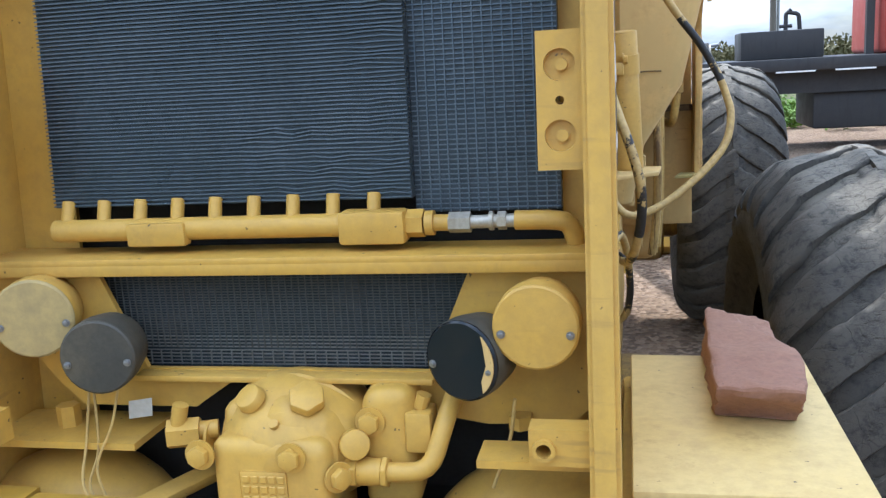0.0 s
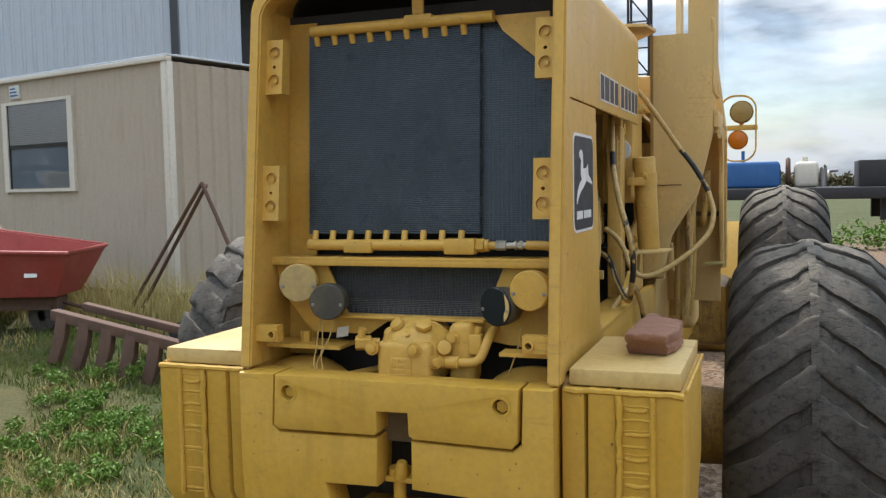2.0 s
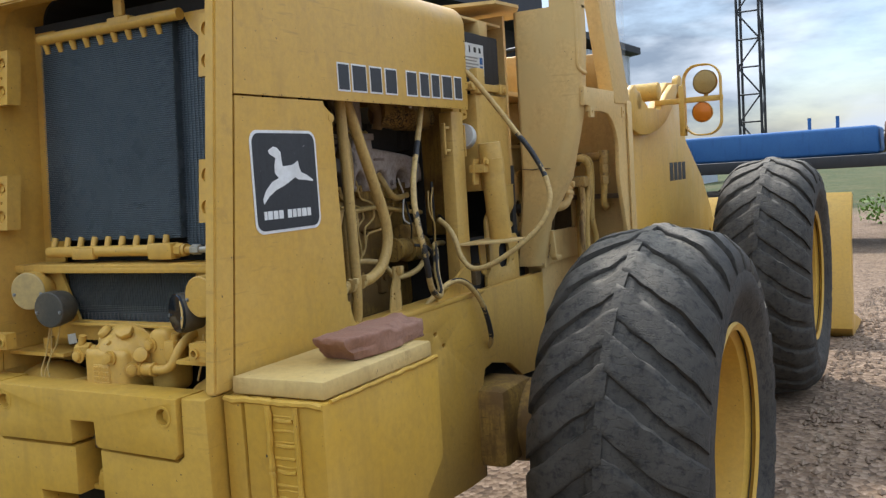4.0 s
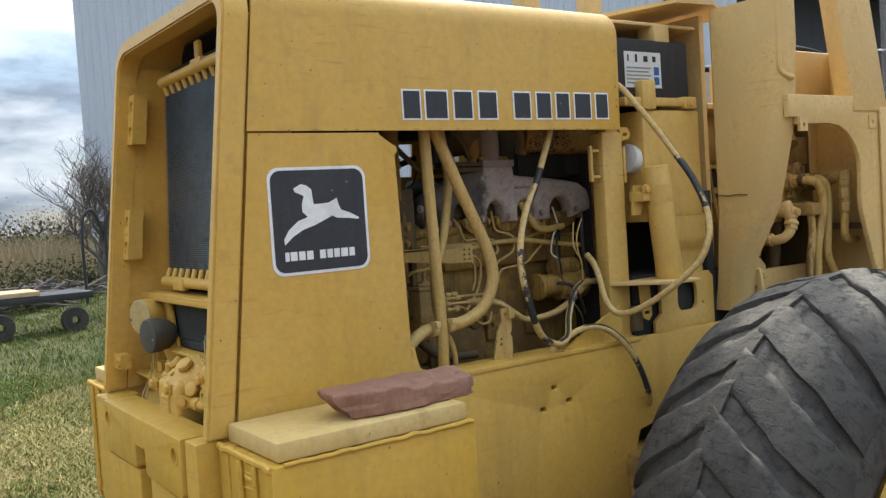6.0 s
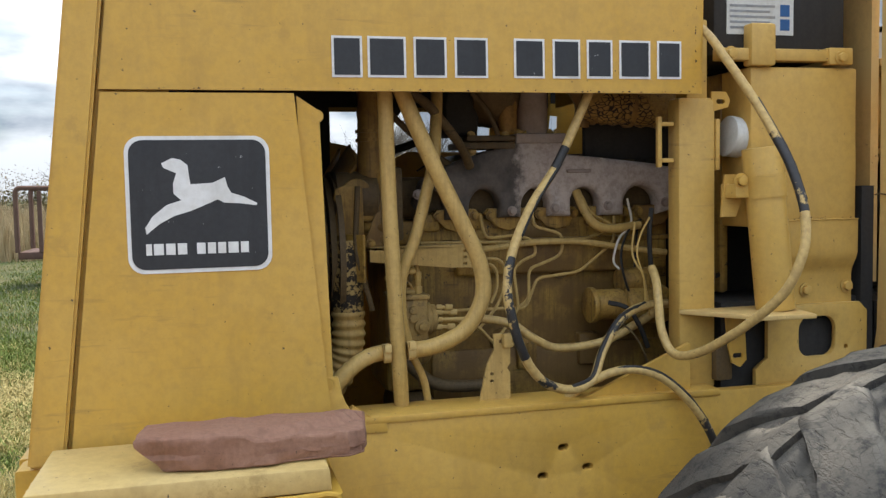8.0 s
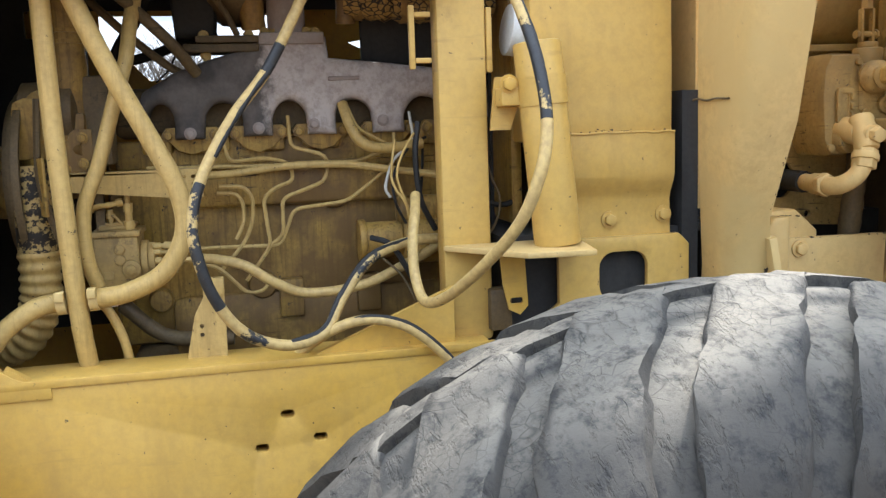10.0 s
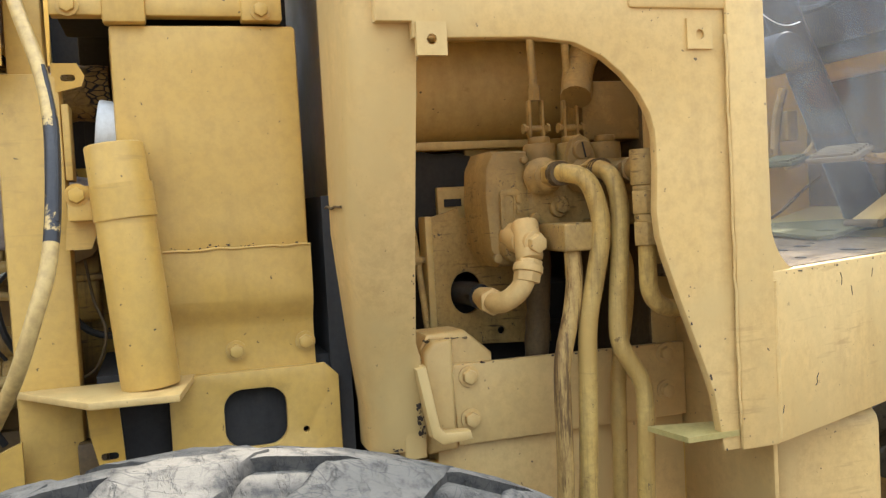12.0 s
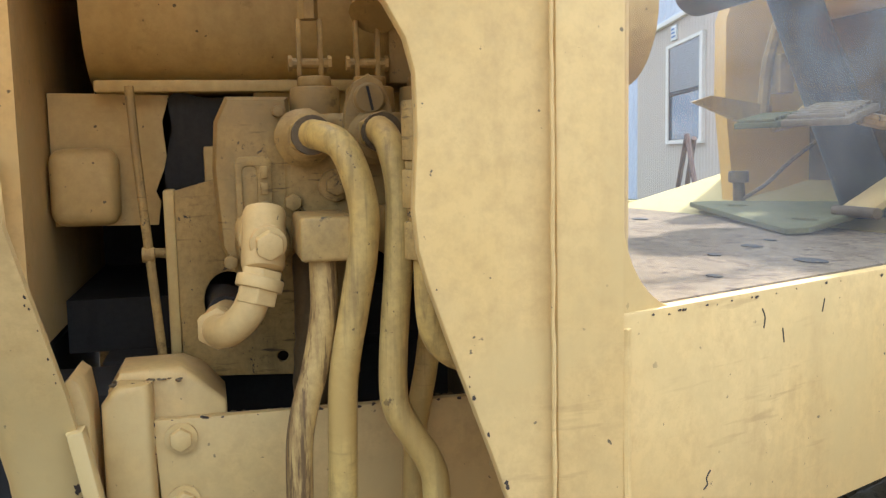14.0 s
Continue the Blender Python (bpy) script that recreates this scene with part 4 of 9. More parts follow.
tube(bm, [(-0.195, 0.10, 1.32), (-0.205, 0.09, 1.27), (-0.22, 0.07, 1.22), (-0.2, 0.06, 1.17)], 0.0017, 6)
part("lamp_wire", bm, HOSE, lamp_plate, "loose pale wires")
bm = B()
tube(bm, [(0.30, 0.10, 1.31), (0.292, 0.10, 1.26), (0.27, 0.10, 1.20)], 0.0022, 6)
part("lamp_wire", bm, HOSE, lamp_plate)

# hydraulic pump behind the counterweight
bm = B()
bmesh.ops.create_uvsphere(bm, u_segments=32, v_segments=18, radius=1.0, matrix=Matrix.Translation((0.045, 0.145, 1.245)) @ Matrix.Diagonal((0.104, 0.10, 0.086, 1)))
box(bm, -0.056, 0.088, 0.045, 0.16, 1.09, 1.272, 0.018, 4)
lathe(bm, [(0.0001, -0.068), (0.03, -0.066), (0.058, -0.055), (0.070, -0.036), (0.076, -0.012), (0.078, 0.0), (0.084, 0.004), (0.084, 0.016), (0.077, 0.02), (0.077, 0.05)], (0.036, 0.125, 1.240), "y", 40)
box(bm, 0.115, 0.178, 0.10, 0.19, 1.16, 1.318, 0.02, 4)
box(bm, -0.062, -0.02, 0.09, 0.17, 1.16, 1.30, 0.02, 4)
rough_up(bm, 0.005, 18)
pump = pieces("hydraulic_pump", bm, YELLOW, loader, "cast yellow hydraulic pump with bolt heads")
pb = bolt_mesh("pump_bolt", 0.0135, YELLOW)
for p, r in (((-0.042, 0.044, 1.262), (0, 0, -90)), ((0.070, 0.044, 1.262), (0, 0, -90)), ((0.150, 0.099, 1.285), (0, 0, -90)), ((0.118, 0.06, 1.232), (0, 0, -40)), ((-0.062, 0.115, 1.255), (0, 0, 180))):
    placed("pump_bolt", pb, pump, pose(*p, *r))
bm = B()
cyl(bm, (0.078, 0.088, 1.312), (0.081, 0.080, 1.324), 0.023, n=6, bevel=0.003)
cyl(bm, (0.010, 0.088, 1.312), (0.006, 0.080, 1.322), 0.019, 0.016, n=20, bevel=0.003)
cyl(bm, (0.132, 0.085, 1.262), (0.138, 0.073, 1.266), 0.018, n=20, bevel=0.003)
cyl(bm, (0.045, 0.072, 1.280), (0.045, 0.060, 1.296), 0.006, n=10)
cyl(bm, (0.022, 0.070, 1.278), (0.022, 0.062, 1.284), 0.007, n=10)
cyl(bm, (-0.055, 0.12, 1.262), (-0.105, 0.10, 1.262), 0.012, n=12)
cyl(bm, (-0.075, 0.11, 1.262), (-0.112, 0.097, 1.262), 0.019, n=6)
cyl(bm, (-0.100, 0.10, 1.27), (-0.092, 0.10, 1.300), 0.010, n=12)
pieces("pump_plug", bm, YELLOW, pump)
bm = B()
for x0, x1, r, n in ((0.120, 0.136, 0.020, 6), (0.136, 0.165, 0.0165, 18), (0.165, 0.172, 0.019, 6)):
    cyl(bm, (x0, 0.085, 1.228), (x1, 0.085, 1.228), r, n=n, bevel=0.0015)
tube(bm, bends([(0.17, 0.085, 1.228), (0.222, 0.085, 1.230), (0.240, 0.11, 1.29), (0.245, 0.16, 1.31)], 0.03), 0.0115, 14, 1)
part("pump_pipe", bm, YELLOW, pump)
bm = B()
cyl(bm, (0.172, 0.12, 1.272), (0.190, 0.12, 1.272), 0.019, n=6, bevel=0.002)
box(bm, 0.190, 0.222, 0.10, 0.14, 1.245, 1.295, 0.004)
cyl(bm, (0.206, 0.12, 1.295), (0.212, 0.12, 1.312), 0.009, n=10)
part("port_block", bm, YELLOW, pump)
bm = B()
box(bm, 0.004, 0.062, 0.0425, 0.047, 1.150, 1.243, 0.003)
plate_ = part("nameplate", bm, YELLOW, pump, "painted-over embossed plate")
bm = B()
for r in range(7):
    for c in range(5):
        box(bm, 0.0075 + c * 0.0108, 0.0165 + c * 0.0108, 0.0405, 0.043, 1.154 + r * 0.0125, 1.1635 + r * 0.0125, 0.0012, 1)
tagged(part("embossed_square", bm, YELLOW, plate_), kind="stuff")
pump.location = (-0.022, 0.0, -0.006)
bm = B()
plate(bm, [(-0.205, 1.262), (-0.170, 1.268), (-0.162, 1.296), (-0.196, 1.290)], "y", 0.128, 0.1286)
for v in bm.verts:
    v.co.y -= 0.35 * (v.co.z - 1.262)
part("paper_scrap", bm, PAPER, lamp_plate, "scrap of white paper caught behind the plate")

# castings and ledges behind the counterweight
for s in (-1, 1):
    bm = B()
    bmesh.ops.create_uvsphere(bm, u_segments=28, v_segments=16, radius=1.0, matrix=Matrix.Translation((s * 0.315 + (0.0 if s < 0 else 0.01), 0.16, 1.10)) @ Matrix.Diagonal((0.15, 0.095, 0.105, 1)))
    rough_up(bm, 0.004, 12)
    part("axle_casting", bm, YELLOW, loader)
bm = B()
plate(bm, [(-0.19, 0.06), (-0.155, 0.05), (-0.085, 0.20), (-0.115, 0.235)], "z", 1.165, 1.178, bevel=0.003)
part("brace_strip", bm, YELLOW, loader)
bm = B()
box(bm, -0.388, -0.175, 0.085, 0.19, 1.238, 1.247)
box(bm, 0.262, 0.388, 0.045, 0.10, 1.250, 1.259)
for s in (-1, 1):
    cyl(bm, (s * 0.30, 0.14, 1.247 if s < 0 else 1.259), (s * 0.30, 0.14, 1.275), 0.015, n=6)
pieces("shelf_bracket", bm, YELLOW, loader)
# Added plate, not a known part: keeps sun off the left casting.
bm = B()
box(bm, -0.412, -0.402, 0.06, 0.60, 1.10, 1.2085, 0.002)
part("sun_stop_plate", bm, YELLOW, loader)
# Added near-black sheet: the shade of the void behind pump and radiator.
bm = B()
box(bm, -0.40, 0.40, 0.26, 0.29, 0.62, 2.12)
part("rear_shade_sheet", bm, DARK, loader)

# ---- counterweight ----
def bead(bm, x, y, z0, z1, r, axis="z", n=26, seed=0.0):
    pts = []
    for k in range(n + 1):
        t = z0 + (z1 - z0) * k / n
        j = 0.004 * noise.noise(Vector((t * 30, seed, 0)))
        pts.append((x + j, y, t) if axis == "z" else (t, y, x + j) if axis == "x" else (x, t, y + j))
    tube(bm, pts, r, 7, 1, radii=lambda s: r * (0.75 + 0.5 * abs(noise.noise(Vector((s * n * 0.9, seed, 2.0))))))


bm = B()
front = [(-0.408, 1.192), (-0.408, 0.95), (-0.40, 0.86), (-0.37, 0.80), (-0.20, 0.76), (0.20, 0.76), (0.408, 0.78), (0.408, 1.192), (0.335, 1.192), (0.330, 1.062), (0.312, 1.046), (0.062, 1.050), (0.062, 0.930), (0.205, 0.926), (0.197, 0.852), (-0.146, 0.848), (-0.166, 0.926), (-0.030, 0.930), (-0.024, 1.052), (-0.292, 1.048), (-0.311, 1.064), (-0.304, 1.192)]
plate(bm, front, "y", -0.024, 0.075, bevel=0.007)
rough_up(bm, 0.0025, 14)
cw = part("counterweight", bm, GOLD, loader, "heavy yellow cast counterweight with hitch recess")
bm = B()
plate(bm, [(-0.298, 1.192), (-0.305, 1.066), (-0.290, 1.054), (-0.030, 1.058), (-0.022, 1.066), (-0.022, 1.116), (0.056, 1.118), (0.058, 1.064), (0.070, 1.056), (0.310, 1.052), (0.324, 1.066), (0.329, 1.192)], "y", -0.032, 0.06, holes=[ring(-0.262, 1.149, 0.0185, n=20), ring(0.286, 1.149, 0.0185, n=20)], bevel=0.006)
part("upper_slab", bm, GOLD, cw)
for x in (-0.262, 0.286):
    bm = B()
    lathe(bm, [(0.0245, -0.0335), (0.0245, -0.028), (0.0185, -0.024), (0.0185, -0.0335), (0.0245, -0.0335)], (x, 0, 1.149), "y", 24)
    part("hole_rim", bm, GOLD, cw)
    bm = B()
    cyl(bm, (x + 0.002, -0.022, 1.149), (x + 0.002, 0.05, 1.149), 0.0155, n=6, bevel=0.002)
    part("slab_bolt", bm, GOLD, cw)
# Dark backing: the shade inside the gaps round the slab, painted in.
bm = B()
box(bm, -0.33, 0.35, 0.035, 0.06, 1.03, 1.185)
part("slab_gap_shade", bm, GREASE_SHADE, cw)
# Near-black plate gives the hitch recess its shade by colour.
bm = B()
box(bm, -0.19, 0.2, 0.20, 0.27, 0.80, 1.12)
part("recess_shade_plate", bm, DARK, cw)
bm = B()
cyl(bm, (0.0, 0.05, 0.83), (0.0, 0.05, 0.965), 0.016, bevel=0.003)
cyl(bm, (0.0, 0.05, 0.935), (0.0, 0.05, 0.962), 0.028, bevel=0.004)
box(bm, -0.13, 0.17, -0.02, 0.16, 0.835, 0.850, 0.005)
box(bm, -0.028, 0.058, 0.02, 0.12, 0.930, 0.944, 0.004)
cyl(bm, (0.012, 0.03, 0.944), (0.020, 0.02, 0.985), 0.02, 0.012, n=14, bevel=0.003)
part("hitch_pin", bm, GOLD, cw)
for s in (-1, 1):
    # stacked side weights
    a = [0.414, 0.474, 0.540, 0.686]
    for k in range(3):
        bm = B()
        x0, x1 = sorted((s * a[k], s * (a[k + 1] - (0.006 if k == 0 else 0.0))))
        plate(bm, [(0.022, 1.19), (0.022, 0.86), (0.06, 0.80), (0.36, 0.80), (0.515, 0.93), (0.515, 1.19)], "x", x0, x1 - 0.001, bevel=0.008)
        rough_up(bm, 0.003, 20, s + k)
        sw = part("side_weight", bm, GOLD, loader, "welded stack of yellow side weights")
    bm = B()
    bead(bm, s * 0.545, 0.018, 0.84, 1.18, 0.009, n=60, seed=s + 1)
    bead(bm, s * 0.618, 0.018, 0.84, 1.18, 0.008, n=60, seed=s + 4)
    bead(bm, 1.186, 0.024, *sorted((s * 0.42, s * 0.684)), 0.009, axis="x", n=60, seed=s + 7)
    part("weld_bead", bm, GOLD, sw)
    bm = B()
    for k in range(19):
        z = 0.825 + k * 0.0188 + 0.006 * math.sin(k * 2.3 + s)
        bead(bm, z, 0.0232, *sorted((s * (0.545 + 0.006 * (k % 3)), s * (0.614 - 0.008 * (k % 2)))), 0.0026 + 0.0016 * (k % 3), axis="x", n=16, seed=s * 3 + k)
    pieces("weld_fill", bm, GOLD, sw)
    bm = B()
    bead(bm, s * 0.687, 1.190, 0.05, 0.505, 0.006, axis="y", seed=s * 9)
    part("edge_weld", bm, GOLD, sw)
    bm = B()
    x0, x1 = sorted((s * 0.428, s * 0.676))
    box(bm, x0, x1, 0.043, 0.497, 1.192, 1.232, 0.004)
    rough_up(bm, 0.003, 25, s)
    part("cover_plate", bm, COVER, sw, "flat plate on top with faded paint")

# red stone lying on the weight
bm = B()
pts = [(0.530, 0.252), (0.578, 0.245), (0.626, 0.238), (0.644, 0.32), (0.646, 0.40), (0.634, 0.44), (0.632, 0.50), (0.636, 0.535), (0.618, 0.562), (0.545, 0.575), (0.536, 0.48), (0.530, 0.36)]
plate(bm, pts, "z", 1.2325, 1.290, bevel=0.005)
bmesh.ops.triangulate(bm, faces=bm.faces[:])
bmesh.ops.subdivide_edges(bm, edges=bm.edges[:], cuts=5, use_grid_fill=True)
for v in bm.verts:
    up = ramp01(v.co.z, 1.232, 1.285)
    v.co.y -= 0.042 * up * (1 - ramp01(v.co.y, 0.25, 0.42))
    if v.co.z > 1.26:
        d = (v.co.x - 0.615) * 0.9 + (v.co.y - 0.44) * 0.42 + 0.012 * noise.noise(v.co * 18)
        v.co.z -= 0.013 * ramp01(d, -0.006, 0.003)
        v.co += 0.004 * noise.noise_vector(v.co * 24) + 0.0025 * noise.noise_vector(v.co * 75)
    elif v.co.z > 1.236:
        v.co.xy += (0.007 * noise.noise_vector(v.co * 30) + 0.003 * noise.noise_vector(v.co * 80)).xy
tagged(part("stone_block", bm, STONE, None, angle=0.5), "broken slab of reddish-brown sandstone on the side weight", "stone")

# ---- hood and engine bay ----
bm = B()
# the far side's lower edge sits higher
o = [(x, 1.896 if x < 0 and z < 1.86 else z) for x, z in arch(0.412, 2.205, 0.075, 1.856, 8)]
i = [(x, 1.896 if x < 0 and z < 1.86 else z) for x, z in arch(0.404, 2.197, 0.067, 1.856, 8)]
rows = []
for y in (0.068, 0.10, 1.29, 1.302):
    k = 0.985 if y == 1.302 else 1.0
    sh = LEAN if y < 0.2 else 0.02
    rows.append([bm.verts.new((x * k, y + sh * (z - 1.2), z)) for x, z in o])
rin = [[bm.verts.new((x, y + (LEAN if y < 0.2 else 0.02) * (z - 1.2), z)) for x, z in i] for y in (0.068, 1.302)]
for a, b_ in zip(rows, rows[1:]):
    for k in range(len(o) - 1):
        bm.faces.new((a[k], a[k + 1], b_[k + 1], b_[k]))
for k in range(len(o) - 1):
    bm.faces.new((rin[0][k + 1], rin[0][k], rin[1][k], rin[1][k + 1]))
    bm.faces.new((rows[0][k + 1], rows[0][k], rin[0][k], rin[0][k + 1]))
    bm.faces.new((rows[-1][k], rows[-1][k + 1], rin[1][k + 1], rin[1][k]))
for k in (0, -1):
    bm.faces.new((rows[0][k], rows[1][k], rows[2][k], rows[3][k], rin[1][k], rin[0][k]))
bmesh.ops.recalc_face_normals(bm, faces=bm.faces[:])
hood = part("engine_hood", bm, YELLOW, loader, "dull yellow hood with worn lettering")
# Near-black inner skin: the shade under the closed hood as colour.
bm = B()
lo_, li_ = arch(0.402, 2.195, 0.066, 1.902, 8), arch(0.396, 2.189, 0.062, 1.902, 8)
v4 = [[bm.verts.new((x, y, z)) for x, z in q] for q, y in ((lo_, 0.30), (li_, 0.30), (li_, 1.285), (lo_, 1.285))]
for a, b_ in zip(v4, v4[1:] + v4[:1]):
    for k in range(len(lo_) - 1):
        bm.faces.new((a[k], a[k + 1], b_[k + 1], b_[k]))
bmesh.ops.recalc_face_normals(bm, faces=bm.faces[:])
part("hood_shade_lining", bm, DARK, hood, "near-black underside standing for the shade under the hood")
bm = B()
box(bm, -0.36, 0.36, 1.294, 1.304, 1.90, 2.15)
part("hood_end", bm, YELLOW, hood)
for s in (-1, 1):
    bm = B()
    plate(bm, [(0.072 + LEAN * 0.0, 1.21), (0.536, 1.21), (0.480, 1.851), (0.072 + LEAN * 0.64, 1.851)] if s > 0 else [(0.072, 1.21), (1.47, 1.21), (1.47, 1.915), (0.147, 1.915)], "x", *((0.404, 0.412) if s > 0 else (-0.403, -0.398)), holes=[] if s > 0 else [[(0.646, 1.806), (0.70, 1.795), (0.752, 1.738), (0.785, 1.741), (0.806, 1.735), (0.818, 1.758), (0.862, 1.778), (1.10, 1.775), (1.11, 1.890), (0.646, 1.890)], [(1.228, 1.822), (1.262, 1.806), (1.294, 1.780), (1.312, 1.80), (1.314, 1.878), (1.292, 1.880), (1.285, 1.832)], rounded(0.500, 0.525, 1.848, 1.882, 0.003, 2), rounded(0.385, 0.43, 1.50, 1.525, 0.004, 2)])
    sp = part("side_panel", bm, YELLOW, loader)
bm = B()
plate(bm, [(0.50, 1.215), (0.541, 1.215), (0.526, 1.82), (0.485, 1.848)], "x", 0.385, 0.403)
cyl(bm, (0.395, 0.522, 1.81), (0.404, 0.522, 1.81), 0.012)
part("panel_edge", bm, YELLOW, sp)

# lettering drawn as bars: dark with a pale edge
def word_bars(slots, z0, z1, x, parent, shear=0.0, edge=0.0045, out=0.0):
    for k, (y0, y1) in enumerate(slots):
        zz = shear * (y0 - slots[0][0])
        bm = B()
        box(bm, x, x + 0.0012, y0, y1, z0 + zz, z1 + zz)
        bar = part("lettering_edge", bm, WHITE, parent)
        bm = B()
        box(bm, x + 0.0012, x + 0.0022, y0 + edge, y1 - edge, z0 + zz + edge, z1 + zz - edge)
        part("lettering_bar", bm, DECAL, parent)


word_bars([(0.551, 0.608), (0.618, 0.691), (0.706, 0.770), (0.786, 0.852), (0.905, 0.968), (0.985, 1.043), (1.057, 1.112), (1.127, 1.195), (1.210, 1.264)], 1.881, 1.957, 0.4122, hood, 0.006)
# square badge
bm = B()
plate(bm, rounded(0.181, 0.432, 1.530, 1.774, 0.028, 6), "x", 0.4122, 0.4136)
badge = part("side_badge", bm, WHITE, sp, "black square badge with white border")
bm = B()
plate(bm, rounded(0.188, 0.425, 1.537, 1.767, 0.024, 6), "x", 0.4136, 0.4146)
part("badge_field", bm, DECAL, badge)
bm = B()
deer = [(0.212, 1.612), (0.225, 1.632), (0.250, 1.652), (0.275, 1.660), (0.262, 1.672), (0.262, 1.690), (0.268, 1.708), (0.246, 1.718), (0.243, 1.726), (0.262, 1.735), (0.276, 1.732), (0.288, 1.722), (0.290, 1.700), (0.292, 1.688), (0.330, 1.690), (0.352, 1.700), (0.356, 1.684), (0.362, 1.672), (0.385, 1.664), (0.408, 1.652), (0.406, 1.648), (0.380, 1.652), (0.350, 1.654), (0.338, 1.660), (0.310, 1.648), (0.290, 1.640), (0.262, 1.632), (0.236, 1.618), (0.214, 1.600)]
plate(bm, deer, "x", 0.4146, 0.4154)
part("badge_shape", bm, WHITE, badge)
bm = B()
for y0, y1 in ((0.206, 0.216), (0.219, 0.236), (0.240, 0.256), (0.260, 0.276), (0.293, 0.308), (0.312, 0.326), (0.330, 0.344), (0.348, 0.366), (0.370, 0.384)):
    box(bm, 0.4146, 0.4154, y0 + 0.006, y1 + 0.006, 1.563, 1.583)
part("badge_lettering_bar", bm, WHITE, badge)

# frame rail under the engine bay
bm = B()
rail = [(0.30, 0.62), (0.87, 0.60), (1.20, 0.58), (1.31, 0.58), (1.318, 0.90), (1.34, 0.955), (1.40, 0.965), (1.55, 0.93), (1.66, 0.86), (2.75, 0.78), (2.75, 1.225), (1.32, 1.232), (0.56, 1.222), (0.30, 1.20)]
plate(bm, rail, "x", 0.372, 0.400, holes=[rounded(0.993, 1.015, 1.134, 1.147, 0.006), rounded(1.046, 1.068, 1.089, 1.102, 0.006), rounded(0.948, 0.970, 1.079, 1.092, 0.006)], bevel=0.003)
part("frame_rail", bm, YELLOW, loader)
bm = B()
plate(bm, [(0.30, 0.79), (2.75, 0.78), (2.75, 1.225), (0.30, 1.20)], "x", -0.40, -0.372)
part("frame_rail", bm, YELLOW, loader)
bm = B()
box(bm, 0.30, 0.404, 0.56, 1.36, 1.222, 1.236, 0.002)
plate(bm, [(0.545, 1.222), (0.556, 1.222), (0.575, 1.26), (0.60, 1.25), (0.60, 1.236), (1.06, 1.24), (1.30, 1.335), (1.30, 1.236), (1.30, 1.222)][:3] + [(0.61, 1.236), (0.61, 1.222)], "x", 0.385, 0.402)
plate(bm, [(1.06, 1.236), (1.30, 1.236), (1.30, 1.335)], "x", 0.372, 0.384)
part("bay_sill", bm, YELLOW, loader)
bm = B()
box(bm, -0.372, 0.372, 0.5, 2.6, 0.74, 0.80)
part("belly_plate", bm, DARK, loader)
bm = B()
cyl(bm, (0.28, 1.51, 0.735), (0.72, 1.51, 0.735), 0.16, 0.14, n=28, bevel=0.02)
box(bm, 0.30, 0.5, 1.27, 1.53, 0.62, 0.90, 0.03)
box(bm, -0.68, 0.3, 1.39, 1.63, 0.60, 0.88, 0.04)
part("rear_axle", bm, ENGINE, loader, "grimy yellow rear axle housing")

# ---- wheels ----
def profile_at(w, R, t):
    """Radius and offset on the tyre's outer face, t from 0 at the crown to 1 at the rim."""
    h = w / 2
    if t < 0.5:
        u = t / 0.5
        return R + 0.013 * max(1 - (u / 0.2) ** 4, 0.0) - 0.055 * u * u - 0.03 * max(u - 0.75, 0) / 0.25, h * 0.86 * u
    u = (t - 0.5) / 0.5
    rr = (R - 0.085) * (1 - u) + 0.375 * u
    return rr, h * (0.86 + 0.16 * math.sin(min(u * 1.35, 1) * math.pi * 0.9) - 0.14 * u * u)


def tyre_mesh(R, w):
    bm = B()
    ts = [0, 0.02, 0.05, 0.075, 0.088, 0.1] + [k / 16 for k in range(2, 17)]
    out = [profile_at(w, R, t) for t in ts]
    prof = [(r, -s) for r, s in out[::-1]] + out[1:]
    lathe(bm, prof, (0, 0, 0), "x", 96)
    for v in bm.verts:
        v.co += 0.002 * noise.noise_vector(v.co * 9)
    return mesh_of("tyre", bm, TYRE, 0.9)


def lug_mesh(R, w, side, seed):
    bm = B()
    n, sweep = 16, 0.30
    rows = []
    for k in range(n):
        u = k / (n - 1)
        t = -0.03 + u * 0.62
        r, s = profile_at(w, R, max(t, 0.0))
        s = s if t >= 0 else -0.012
        h = 0.011 + 0.011 * ramp01(u, 0.15, 0.8)
        half = (0.112 + 0.006 * u) / R * 0.5
        a = -sweep * (u ** 1.1)
        row = []
        for da, dr in ((-half * 1.10, -0.02), (-half * 1.0, h * 0.5), (-half * 0.93, h * 0.94), (-half * 0.6, h), (half * 0.6, h), (half * 0.93, h * 0.94), (half * 1.0, h * 0.5), (half * 1.10, -0.02)):
            j = 0.005 * noise.noise(Vector((u * 14 + seed, da * 60, dr * 90))) + 0.004 * noise.noise(Vector((seed * 3.7, u * 2, 0)))
            rad = r + dr + j - (0.012 if u > 0.98 and dr > 0 else 0)
            ang = a + da + 0.016 * noise.noise(Vector((u * 7, seed, da * 40))) + 0.006 * noise.noise(Vector((u * 26, seed * 2.0, da * 90)))
            ss = s * (1 + (0.025 if dr > 0 and u > 0.6 else 0))
            row.append(bm.verts.new((side * ss, math.sin(ang) * rad, math.cos(ang) * rad)))
        rows.append(row)
    for a, b_ in zip(rows, rows[1:]):
        for j in range(7):
            bm.faces.new((a[j], a[j + 1], b_[j + 1], b_[j]))
    bm.faces.new(rows[0])
    bm.faces.new(rows[-1][::-1])
    bmesh.ops.recalc_face_normals(bm, faces=bm.faces[:])
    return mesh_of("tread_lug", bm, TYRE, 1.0)


